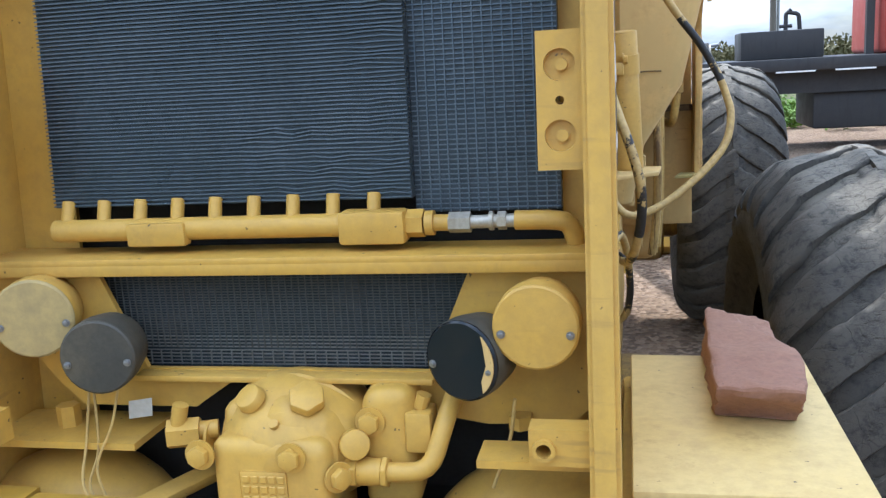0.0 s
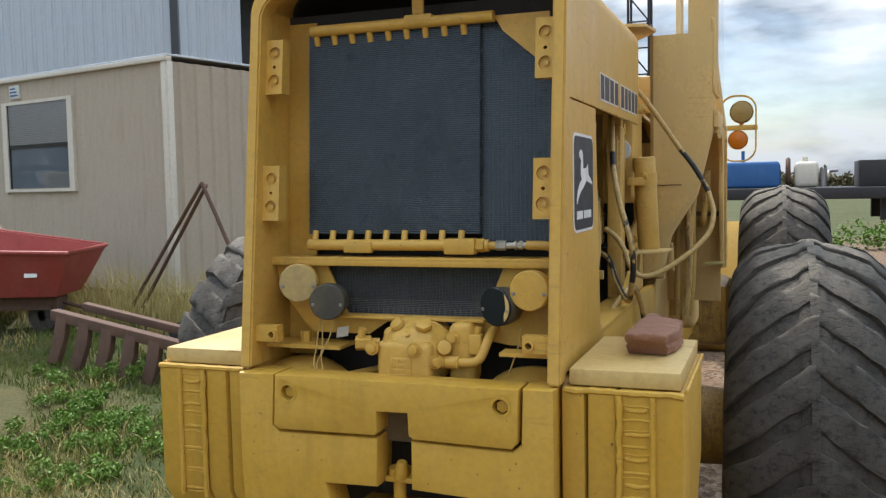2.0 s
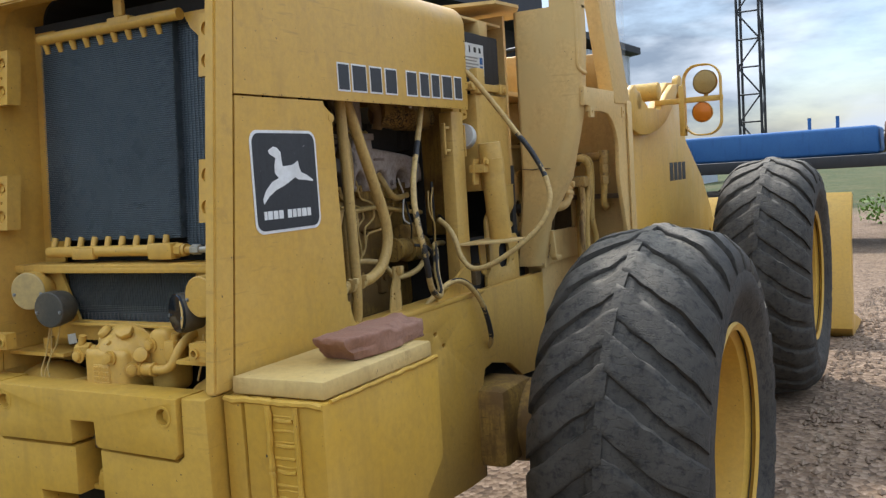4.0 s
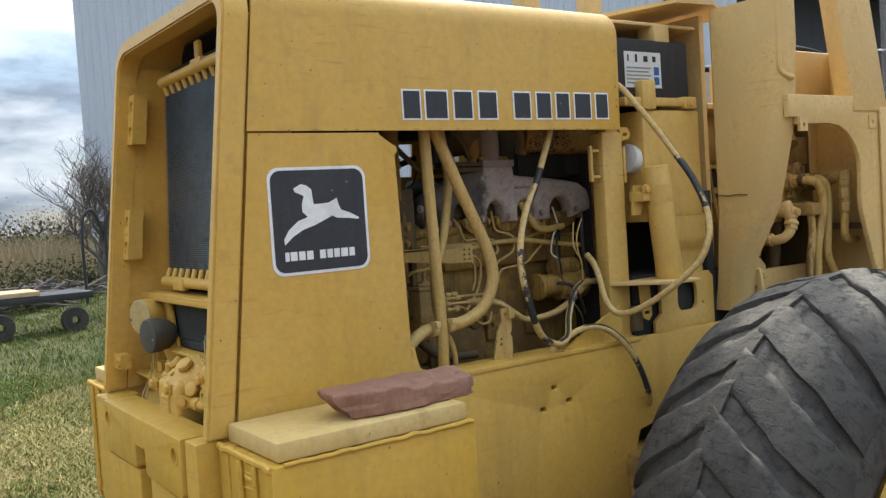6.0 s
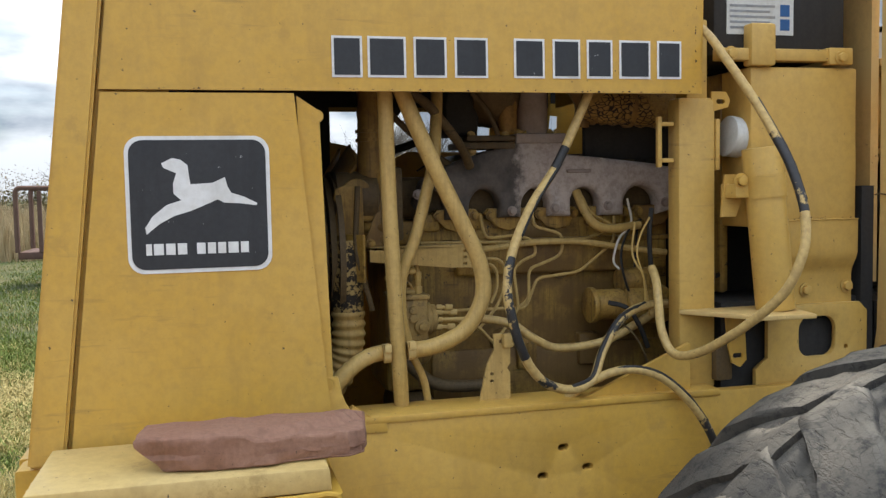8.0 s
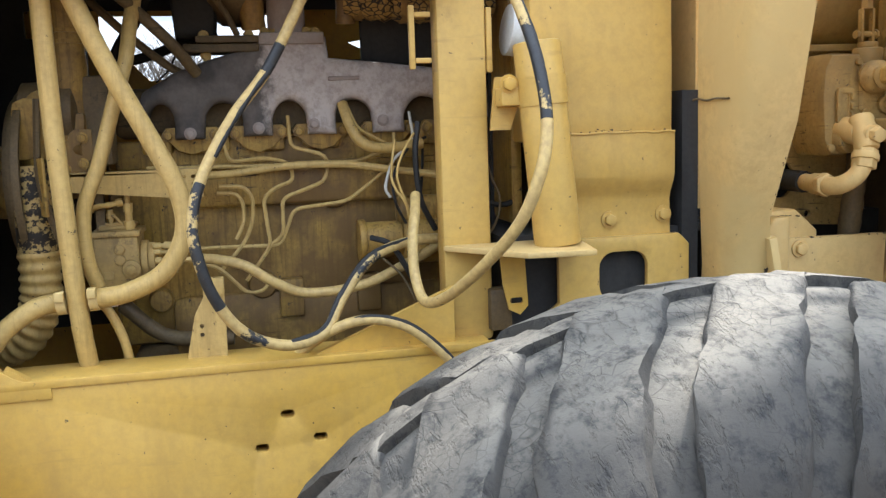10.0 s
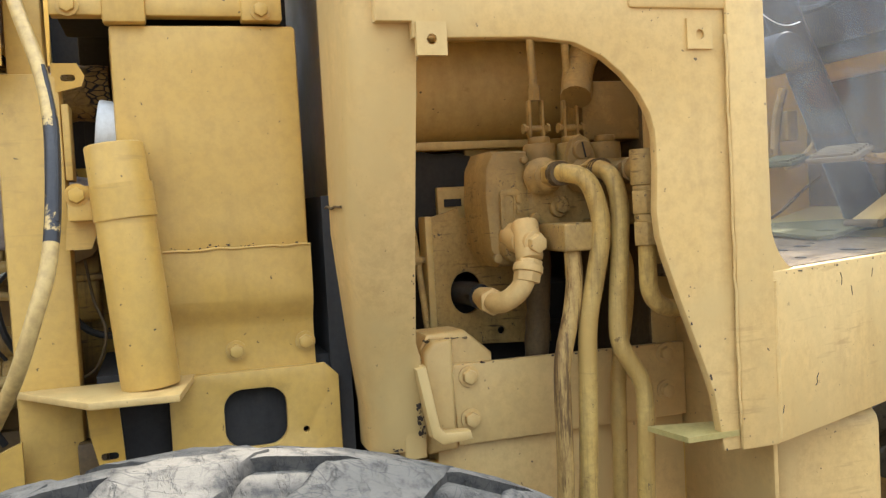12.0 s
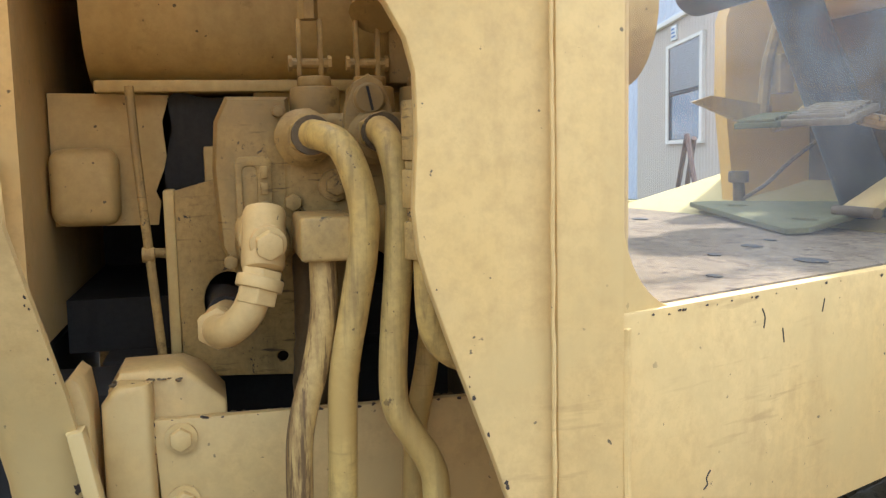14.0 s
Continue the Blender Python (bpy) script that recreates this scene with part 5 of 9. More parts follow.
TR, TW = 0.696, 0.54
TYRE_ME = tyre_mesh(TR, TW)
LUGS = {s: [lug_mesh(TR, TW, s, k * 5.3 + s) for k in range(6)] for s in (-1, 1)}
bm = B()
lathe(bm, [(0.365, 0.225), (0.385, 0.235), (0.392, 0.225), (0.380, 0.205), (0.350, 0.19), (0.335, 0.05), (0.33, 0.02), (0.20, 0.0), (0.13, 0.01), (0.13, 0.08), (0.0001, 0.085)], (0, 0, 0), "x", 56)
RIM_ME = mesh_of("rim", bm, GOLD)
NUT_ME = bolt_mesh("wheel_nut", 0.018, GOLD)


def wheel(x, y, z, side, turn=0.0):
    m = Matrix.Translation((x, y, z)) @ (Matrix() if side > 0 else Matrix.Rotation(math.pi, 4, "Z"))
    w = placed("wheel", TYRE_ME, loader, m, "large worn lugged tyre on a yellow rim")
    r = new("rim", RIM_ME)
    r.parent = w
    for k in range(26):
        for s in (-1, 1):
            lug = new("tread_lug", LUGS[s][(k * 5 + k // 6) % 6])
            lug.parent = w
            lug.matrix_basis = Matrix.Rotation(2 * math.pi * (k + (0.5 if s > 0 else 0)) / 26 + turn, 4, "X")
    for k in range(10):
        nt = new("wheel_nut", NUT_ME)
        nt.parent = w
        a = 2 * math.pi * k / 10
        nt.matrix_basis = Matrix.Translation((0.004, 0.165 * math.cos(a), 0.165 * math.sin(a)))
    return w


AX = 0.985
wheel(AX, 1.51, 0.715, 1, 0.1)
wheel(-AX - 0.10, 1.51, 0.80, -1, 0.3)
wheel(AX - 0.055, 4.30, 0.90, 1, 0.2)
wheel(-AX + 0.055, 4.45, 0.90, -1, 0.5)

# ---- engine ----
bm = B()
box(bm, -0.16, 0.075, 0.70, 1.42, 1.20, 1.60, 0.02)
box(bm, -0.14, 0.085, 0.72, 1.40, 1.545, 1.60, 0.008)
box(bm, -0.15, 0.09, 0.80, 1.42, 1.16, 1.30, 0.03)
for k in range(6):
    y = 0.80 + k * 0.105
    box(bm, 0.07, 0.10, y - 0.03, y + 0.03, 1.575, 1.615, 0.008)
rough_up(bm, 0.003, 18)
engine = pieces("engine_block", bm, ENGINE, loader, "grimy yellow diesel engine block")
bm = B()
box(bm, -0.15, 0.07, 0.72, 1.40, 1.605, 1.70, 0.02, 3)
part("cylinder_head", bm, GREASE_SHADE, engine)
bm = B()
box(bm, -0.12, 0.02, 0.88, 1.36, 1.70, 1.752, 0.02, 3)
part("valve_cover", bm, GREASE_SHADE, engine)
for y, z, r in ((0.80, 1.37, 0.025), (1.02, 1.49, 0.022), (1.13, 1.485, 0.028), (0.785, 1.292, 0.021), (0.98, 1.31, 0.026)):
    bm = B()
    cyl(bm, (0.07, y, z), (0.092, y, z), r * 1.2, r, n=18, bevel=0.004)
    part("core_plug", bm, ENGINE, engine)
eb = bolt_mesh("block_bolt", 0.009, ENGINE)
for k in range(11):
    placed("block_bolt", eb, engine, pose(0.092, 0.79 + 0.058 * k, 1.588, 0, 0, 0))
bm = B()
box(bm, 0.08, 0.101, 0.865, 1.40, 1.468, 1.545, 0.009, 3)
box(bm, 0.08, 0.106, 0.86, 1.405, 1.541, 1.552, 0.003)
rough_up(bm, 0.0025, 15)
part("tappet_cover", bm, ENGINE, engine, "stained side cover under the manifold")
fb_ = bolt_mesh("flange_bolt", 0.0085, ENGINE)
for yc in (0.866, 0.99, 1.109, 1.241, 1.362):
    bm = B()
    plate(bm, [(yc - 0.056, 1.612), (yc - 0.046, 1.624), (yc + 0.046, 1.624), (yc + 0.056, 1.612), (yc + 0.026, 1.580), (yc, 1.572), (yc - 0.026, 1.580)], "x", 0.084, 0.108, bevel=0.003)
    fl_ = part("port_flange", bm, ENGINE, engine)
    for dy in (-0.043, 0.043):
        placed("flange_bolt", fb_, fl_, pose(0.108, yc + dy, 1.609))
for y, z in ((1.035, 1.285), (1.19, 1.285)):
    bm = B()
    box(bm, 0.07, 0.104, y - 0.024, y + 0.024, z - 0.04, z + 0.035, 0.005)
    cyl(bm, (0.10, y, z + 0.012), (0.112, y, z + 0.012), 0.010, n=6)
    part("casting_boss", bm, ENGINE, engine)
for p, r in (([(0.15, 0.668, 1.96), (0.15, 0.666, 1.80), (0.15, 0.664, 1.65), (0.14, 0.66, 1.54)], 0.031), ([(0.14, 0.72, 1.30), (0.15, 0.80, 1.235), (0.16, 0.92, 1.225)], 0.014)):
    bm = B()
    tube(bm, p, r, 12, 8, radii=lambda q, r=r: r * (1 + 0.12 * noise.noise(Vector((q * 22, r * 90, 1.0)))))
    part("engine_pipe", bm, ENGINE if r > 0.02 else GREASE_SHADE, engine)
bm = B()
cyl(bm, (0.17, 0.625, 1.665), (0.195, 0.625, 1.665), 0.032, n=22, bevel=0.004)
box(bm, 0.15, 0.185, 0.622, 0.69, 1.605, 1.655, 0.005)
cyl(bm, (0.15, 0.62, 1.59), (0.19, 0.685, 1.592), 0.012, n=12)
part("tensioner_arm", bm, ENGINE, engine)
for k, x in enumerate((0.04, 0.058, 0.076)):
    bm = B()
    lathe(bm, [(0.150 + 0.012 * k, -0.006), (0.160 + 0.012 * k, -0.006), (0.160 + 0.012 * k, 0.006), (0.150 + 0.012 * k, 0.006), (0.150 + 0.012 * k, -0.006)], (x, 0.556 + 0.014 * k, 1.53), "y", 40)
    part("fan_belt", bm, GREASE_SHADE, engine)
bm = B()
box(bm, -0.12, 0.09, 0.72, 1.40, 1.04, 1.20, 0.04, 3)
part("oil_pan", bm, GREASE_SHADE, engine)

# exhaust manifold: a log with arched legs
bm = B()
o = [(0.765, 1.64), (0.785, 1.69), (0.84, 1.725), (0.90, 1.745), (0.98, 1.768), (1.00, 1.79), (1.125, 1.788), (1.13, 1.748), (1.25, 1.735), (1.35, 1.724), (1.405, 1.712), (1.436, 1.690), (1.450, 1.655), (1.446, 1.622)]
legs = [(0.768, 0.790), (0.838, 0.893), (0.962, 1.018), (1.082, 1.136), (1.210, 1.272), (1.362, 1.430)]
for (a0, a1), (b0, b1) in zip(legs[::-1], legs[::-1][1:]):
    o += [(a0, 1.602)] + [((a0 + b1) / 2 + (a0 - b1) / 2 * math.cos(k * math.pi / 10), 1.632 + 0.036 * math.sin(k * math.pi / 10)) for k in range(11)] + [(b1, 1.602)]
plate(bm, o, "x", 0.072, 0.135, bevel=0.014)
bmesh.ops.triangulate(bm, faces=bm.faces[:])
rough_up(bm, 0.004, 16, 3)
man = part("exhaust_manifold", bm, SOOTIRON, engine, "rusty grey-brown cast exhaust manifold", 1.0)
mb = bolt_mesh("manifold_bolt", 0.0085, IRON)
for y, z in ((0.865, 1.612), (0.99, 1.618), (1.094, 1.622), (1.227, 1.625), (1.375, 1.63), (0.77, 1.66)):
    placed("manifold_bolt", mb, man, pose(0.137, y, z))
bm = B()
box(bm, 0.13, 0.139, 1.125, 1.185, 1.703, 1.711, 0.002)
part("casting_mark", bm, IRON, man)
bm = B()
box(bm, 0.05, 0.145, 1.0, 1.12, 1.772, 1.794, 0.003)
rough_up(bm, 0.0015, 30)
fl2 = part("manifold_flange", bm, IRON, man)
bm = B()
box(bm, 0.05, 0.14, 0.862, 1.0, 1.760, 1.775, 0.003)
box(bm, 0.055, 0.138, 0.885, 1.008, 1.777, 1.790, 0.003)
rough_up(bm, 0.0015, 30)
fl1 = part("manifold_flange", bm, GREASE_SHADE, man, "oily flange pair under the turbocharger")
fb2 = bolt_mesh("flange_bolt", 0.0075, HOSE)
for y, z, q in ((0.90, 1.791, fl1), (0.902, 1.7545, fl1), (0.982, 1.791, fl1), (1.012, 1.7955, fl2), (1.03, 1.7955, fl2), (1.088, 1.7955, fl2), (1.106, 1.7955, fl2)):
    placed("flange_bolt", fb2, q, pose(0.12, y, z, 0, -math.pi / 2, 0))
bm = B()
plate(bm, [(0.847, 1.788), (0.922, 1.791), (0.926, 1.83), (0.918, 1.87), (0.902, 1.90), (0.85, 1.90), (0.843, 1.86)], "x", 0.04, 0.11, bevel=0.016)
bmesh.ops.triangulate(bm, faces=bm.faces[:])
rough_up(bm, 0.003, 24)
part("turbine_casting", bm, DARK, engine, "sooty cast turbine inlet")
bm = B()
tube(bm, [(0.13, 0.90, 1.885), (0.135, 0.93, 1.85), (0.135, 0.948, 1.82), (0.13, 0.962, 1.79)], 0.006, 10)
part("engine_brace", bm, GREASE_SHADE, engine)
bm = B()
tube(bm, [(0.10, 0.985, 2.0), (0.11, 0.988, 1.90), (0.11, 0.99, 1.845), (0.10, 0.993, 1.805)], 0.023, 16, radii=lambda q: 0.023 * (1 + 0.05 * noise.noise(Vector((q * 14, 2.0, 1.0)))))
part("turbo_pipe", bm, BURNT, engine, "burnt orange pipe above the manifold")
# dark sheets added as shade at the fan end, and the loom beside the bay post
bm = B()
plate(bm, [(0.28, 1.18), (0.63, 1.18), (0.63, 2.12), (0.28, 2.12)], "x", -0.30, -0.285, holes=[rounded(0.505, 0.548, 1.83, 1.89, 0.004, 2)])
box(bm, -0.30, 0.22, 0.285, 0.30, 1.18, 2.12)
pieces("fan_end_shade_sheet", bm, DARK, engine)
for k, (pts, mt) in enumerate((
        ([(0.28, 1.225, 1.59), (0.285, 1.215, 1.53), (0.29, 1.222, 1.50), (0.29, 1.24, 1.47), (0.28, 1.25, 1.40)], HOSE),
        ([(0.28, 1.26, 1.60), (0.285, 1.235, 1.56), (0.29, 1.225, 1.52), (0.285, 1.245, 1.46), (0.27, 1.265, 1.38)], HOSE),
        ([(0.27, 1.27, 1.62), (0.275, 1.262, 1.56), (0.27, 1.27, 1.48), (0.25, 1.30, 1.42)], BLACK),
        ([(0.26, 1.39, 1.58), (0.28, 1.40, 1.52), (0.29, 1.415, 1.47), (0.29, 1.40, 1.42), (0.28, 1.375, 1.40)], GREASE_SHADE),
        ([(0.24, 1.36, 1.50), (0.26, 1.39, 1.47), (0.26, 1.43, 1.46), (0.24, 1.47, 1.47)], BLACK),
        ([(0.24, 1.18, 1.41), (0.27, 1.21, 1.40), (0.28, 1.235, 1.36), (0.27, 1.26, 1.31)], BLACK),
        ([(0.24, 1.20, 1.37), (0.26, 1.23, 1.34), (0.27, 1.25, 1.30), (0.25, 1.27, 1.26)], GREASE_SHADE))):
    bm = B()
    tube(bm, pts, 0.0024 if mt is not BLACK else 0.0055, 7)
    part("loom_wire", bm, mt, engine)
# turbo, riser and air hoses above
bm = B()
tube(bm, [(0.10, 1.054, 1.792), (0.10, 1.054, 1.86), (0.09, 1.054, 1.95), (0.05, 1.054, 2.05)], 0.036, 22)
part("exhaust_riser", bm, IRON, engine)
bm = B()
lathe(bm, [(0.02, -0.06), (0.065, -0.055), (0.085, -0.03), (0.088, 0.0), (0.085, 0.03), (0.06, 0.055), (0.02, 0.06)], (0.06, 0.965, 1.90), "y", 26)
tube(bm, [(0.06, 0.93, 1.93), (0.03, 0.86, 1.95), (-0.05, 0.80, 1.93)], 0.035, 14)
part("turbocharger", bm, GREASE_SHADE, engine, "oily turbocharger housing")
bm = B()
tube(bm, [(0.10, 1.12, 1.98), (0.13, 1.145, 1.90), (0.14, 1.163, 1.86), (0.13, 1.164, 1.81)], 0.0185, 14)
part("oil_return_pipe", bm, BURNT, engine)
bm = B()
tube(bm, [(0.13, 1.17, 1.865), (0.15, 1.24, 1.858), (0.16, 1.34, 1.85), (0.16, 1.44, 1.85)], 0.046, 20, radii=lambda s: 0.046 + 0.003 * math.sin(s * 60))
rough_up(bm, 0.003, 26)
part("air_intake_hose", bm, CRACKED, engine, "cracked yellow-painted air hose")
bm = B()
cyl(bm, (0.13, 1.185, 1.865), (0.132, 1.20, 1.864), 0.051, n=22)
cyl(bm, (0.15, 1.265, 1.857), (0.151, 1.278, 1.857), 0.052, n=22)
pieces("hose_band", bm, BURNT, engine)
bm = B()
box(bm, 0.05, 0.07, 1.20, 1.42, 1.735, 1.835, 0.002)
part("heat_shield", bm, DARK, engine)
# fan, pulleys, left end
bm = B()
for x0, r in ((0.555, 0.10), (0.575, 0.105), (0.595, 0.09)):
    cyl(bm, (0.02, x0, 1.53), (0.02, x0 + 0.012, 1.53), r + 0.02, n=36)
part("fan_pulley", bm, GREASE_SHADE, engine, "greasy belt pulley")
bm = B()
cyl(bm, (0.0, 0.47, 1.53), (0.0, 0.56, 1.53), 0.07, n=24)
fan = part("cooling_fan", bm, ENGINE, engine)
for k in range(6):
    q = Matrix.Translation((0.0, 0.49, 1.53)) @ Matrix.Rotation(k * math.pi / 3, 4, "Y") @ Matrix.Rotation(0.5, 4, "Z")
    bm = B()
    boxm(bm, q, 0.05, 0.29, -0.003, 0.003, -0.05, 0.05, 0.002)
    part("fan_blade", bm, ENGINE, fan)
bm = B()
lathe(bm, [(0.03, -0.05), (0.058, -0.045), (0.06, 0.04), (0.03, 0.05)], (0.14, 0.63, 1.655), "y", 20)
box(bm, 0.10, 0.17, 0.66, 0.73, 1.56, 1.72, 0.008)
rough_up(bm, 0.003, 20)
part("alternator", bm, GREASE_SHADE, engine, "dirty alternator with oily casing")
ps = smooth_path([(0.20, 0.596, 1.565), (0.205, 0.597, 1.50), (0.205, 0.598, 1.42), (0.205, 0.597, 1.36), (0.20, 0.588, 1.31), (0.19, 0.558, 1.262), (0.17, 0.515, 1.24)], 24)
bm = B()
tube(bm, ps[:50], 0.0335, 22, 1, radii=lambda q: 0.0335 + 0.0012 * noise.noise(Vector((q * 30, 0.0, 0.0))))
rh = part("radiator_hose", bm, GRIMEHOSE, engine, "yellow-painted radiator hose, black with grime above, ribbed below")
bm = B()
tube(bm, ps[49:], 0.0335, 22, 1, radii=lambda q: 0.0345 + 0.0022 * math.sin(q * 72))
part("ribbed_end", bm, HOSE, rh)
bm = B()
plate(bm, [(0.578, 1.577), (0.574, 1.605), (0.582, 1.64), (0.574, 1.655), (0.578, 1.675), (0.596, 1.683), (0.636, 1.680), (0.637, 1.577)], "x", 0.196, 0.203, bevel=0.002)
part("belt_cover", bm, ENGINE, engine, "small rounded cover plate by the belts")
bm = B()
for z in (1.776, 1.795):
    cyl(bm, (0.15, 0.666, z), (0.15, 0.666, z + 0.007), 0.0345, n=24)
part("pipe_band", bm, ENGINE, engine)
bm = B()
plate(bm, [(0.640, 1.560), (0.664, 1.620), (0.672, 1.627), (0.700, 1.626), (0.703, 1.545), (0.655, 1.532)], "x", 0.185, 0.193, holes=[rounded(0.688, 0.696, 1.552, 1.572, 0.003, 2)], bevel=0.001)
brp = part("bracket_plate", bm, ENGINE, engine, "three-bolt bracket plate")
bb3 = bolt_mesh("bracket_bolt", 0.008, ENGINE)
for y, z in ((0.684, 1.611), (0.652, 1.557), (0.682, 1.566)):
    placed("bracket_bolt", bb3, brp, pose(0.193, y, z))
bm = B()
tube(bm, [(0.225, 0.622, 1.68), (0.23, 0.615, 1.56), (0.24, 0.625, 1.50), (0.235, 0.645, 1.42)], 0.006, 8)
part("braided_wire", bm, GREASE_SHADE, engine)
bm = B()
box(bm, 0.17, 0.19, 0.695, 0.71, 1.44, 1.62)
part("bracket_bar", bm, GREASE_SHADE, engine)
bm = B()
plate(bm, [(0.645, 1.55), (0.88, 1.545), (0.885, 1.50), (0.82, 1.502), (0.645, 1.52)], "x", 0.215, 0.222, holes=[rounded(y, y + 0.009, z, z + 0.006, 0.002, 2) for y in (0.848, 0.865) for z in (1.507, 1.521, 1.534)])
box(bm, 0.19, 0.222, 0.645, 0.885, 1.544, 1.551, 0.001)
part("mounting_bar", bm, HOSE, engine)
# injection pump
bm = B()
box(bm, 0.13, 0.225, 0.690, 0.768, 1.345, 1.438, 0.006)
box(bm, 0.128, 0.229, 0.687, 0.772, 1.436, 1.447, 0.003)
box(bm, 0.135, 0.205, 0.70, 0.76, 1.447, 1.455, 0.002)
box(bm, 0.13, 0.215, 0.69, 0.72, 1.325, 1.35, 0.008)
rough_up(bm, 0.0012, 40)
ip = part("injection_pump", bm, VALVE, engine, "boxy dirty yellow injection pump")
bm = B()
cyl(bm, (0.185, 0.768, 1.389), (0.185, 0.780, 1.389), 0.036, n=24, bevel=0.002)
cyl(bm, (0.185, 0.780, 1.389), (0.185, 0.792, 1.389), 0.031, n=24, bevel=0.003)
part("pump_head", bm, VALVE, ip)
bm = B()
cyl(bm, (0.225, 0.753, 1.379), (0.233, 0.753, 1.379), 0.0165, n=22, bevel=0.003)
cyl(bm, (0.233, 0.753, 1.379), (0.240, 0.753, 1.379), 0.0095, n=6, bevel=0.001)
part("pump_plug", bm, VALVE, ip)
for z in (1.396, 1.414):
    bm = B()
    cyl(bm, (0.225, 0.735, z), (0.231, 0.735, z), 0.0095, n=16, bevel=0.002)
    part("pump_cap", bm, VALVE, ip)
bm = B()
box(bm, 0.225, 0.227, 0.706, 0.722, 1.362, 1.376, 0.0)
part("pump_tag", bm, VALVE, ip)
for z, y1 in ((1.415, 0.825), (1.404, 0.835), (1.388, 0.875), (1.372, 0.83)):
    bm = B()
    cyl(bm, (0.205, 0.790, z), (0.207, 0.803, z), 0.0065, n=6, bevel=0.001)
    cyl(bm, (0.207, 0.803, z), (0.210, y1, z - 0.001), 0.0042, n=10)
    cyl(bm, (0.209, y1 - 0.016, z), (0.210, y1, z - 0.001), 0.0075, n=6, bevel=0.001)
    part("line_nut", bm, COVER, ip)
bm = B()
cyl(bm, (0.20, 0.752, 1.447), (0.20, 0.752, 1.462), 0.010, n=6, bevel=0.001)
cyl(bm, (0.20, 0.752, 1.462), (0.20, 0.752, 1.478), 0.0065, n=12)
cyl(bm, (0.20, 0.752, 1.478), (0.20, 0.752, 1.494), 0.0085, n=6, bevel=0.001)
tube(bm, [(0.20, 0.752, 1.49), (0.20, 0.751, 1.515), (0.197, 0.746, 1.535), (0.19, 0.736, 1.546)], 0.0046, 9)
part("pump_riser", bm, HOSE, ip)
bm = B()
cyl(bm, (0.205, 0.745, 1.497), (0.205, 0.733, 1.495), 0.0075, n=6, bevel=0.001)
tube(bm, [(0.205, 0.736, 1.496), (0.207, 0.72, 1.492), (0.20, 0.70, 1.49), (0.18, 0.685, 1.48)], 0.005, 9)
part("pump_riser", bm, HOSE, ip)
bm = B()
box(bm, 0.20, 0.206, 0.712, 0.742, 1.455, 1.461, 0.001)
cyl(bm, (0.203, 0.722, 1.458), (0.203, 0.722, 1.484), 0.0045, n=10)
cyl(bm, (0.203, 0.722, 1.468), (0.203, 0.722, 1.476), 0.008, n=6)
tube(bm, [(0.206, 0.738, 1.459), (0.21, 0.732, 1.469), (0.21, 0.724, 1.474)], 0.0025, 7)
part("throttle_lever", bm, VALVE, ip)
# starter and filter at the far end of the bay
bm = B()
cyl(bm, (0.16, 1.17, 1.395), (0.16, 1.25, 1.395), 0.036, n=26, bevel=0.006)
cyl(bm, (0.16, 1.165, 1.395), (0.16, 1.18, 1.395), 0.042, n=26, bevel=0.004)
cyl(bm, (0.15, 1.245, 1.448), (0.15, 1.34, 1.448), 0.030, n=24, bevel=0.004)
cyl(bm, (0.16, 1.25, 1.39), (0.16, 1.36, 1.39), 0.045, n=26, bevel=0.006)
part("starter_motor", bm, ENGINE, engine, "yellow starter motor with solenoid")
# fuel lines
LINES = [
    [(0.13, 0.84, 1.395), (0.14, 0.889, 1.397), (0.14, 1.0, 1.394), (0.14, 1.019, 1.397), (0.14, 1.034, 1.43), (0.14, 1.046, 1.462), (0.14, 1.15, 1.472), (0.135, 1.19, 1.50), (0.13, 1.245, 1.54), (0.12, 1.25, 1.60)],
    [(0.14, 0.999, 1.395), (0.145, 1.025, 1.414), (0.145, 1.025, 1.485), (0.14, 1.06, 1.495), (0.13, 1.112, 1.513), (0.125, 1.118, 1.56), (0.12, 1.08, 1.572), (0.12, 1.048, 1.58), (0.11, 1.046, 1.64)],
    [(0.145, 0.95, 1.33), (0.145, 1.0, 1.395), (0.145, 0.995, 1.43), (0.14, 0.99, 1.488), (0.14, 1.02, 1.508), (0.13, 1.05, 1.515), (0.125, 1.045, 1.55), (0.12, 1.0, 1.562), (0.12, 0.93, 1.555), (0.11, 0.92, 1.61)],
    [(0.14, 0.91, 1.512), (0.14, 0.955, 1.51), (0.14, 0.97, 1.49), (0.14, 0.97, 1.45), (0.14, 0.955, 1.41), (0.145, 0.93, 1.38), (0.145, 0.90, 1.35)],
    [(0.13, 0.905, 1.498), (0.135, 0.94, 1.497), (0.135, 0.952, 1.48), (0.135, 0.952, 1.44), (0.14, 0.935, 1.41)],
    [(0.16, 0.84, 1.38), (0.15, 0.90, 1.36), (0.15, 0.95, 1.305), (0.15, 0.985, 1.31), (0.15, 0.995, 1.34)],
    [(0.11, 0.78, 1.55), (0.12, 0.90, 1.548), (0.12, 1.05, 1.545), (0.12, 1.18, 1.548), (0.12, 1.24, 1.57)],
]
for p in LINES:
    bm = B()
    tube(bm, bends(p, 0.018, 3), 0.0038, 7, 1)
    part("fuel_line", bm, HOSE, engine)
bm = B()
tube(bm, [(0.20, 0.865, 1.536), (0.15, 0.93, 1.535), (0.14, 1.04, 1.545), (0.14, 1.15, 1.543), (0.15, 1.25, 1.528), (0.17, 1.36, 1.512)], 0.0075, 10)
part("coolant_pipe", bm, HOSE, engine)
bm = B()
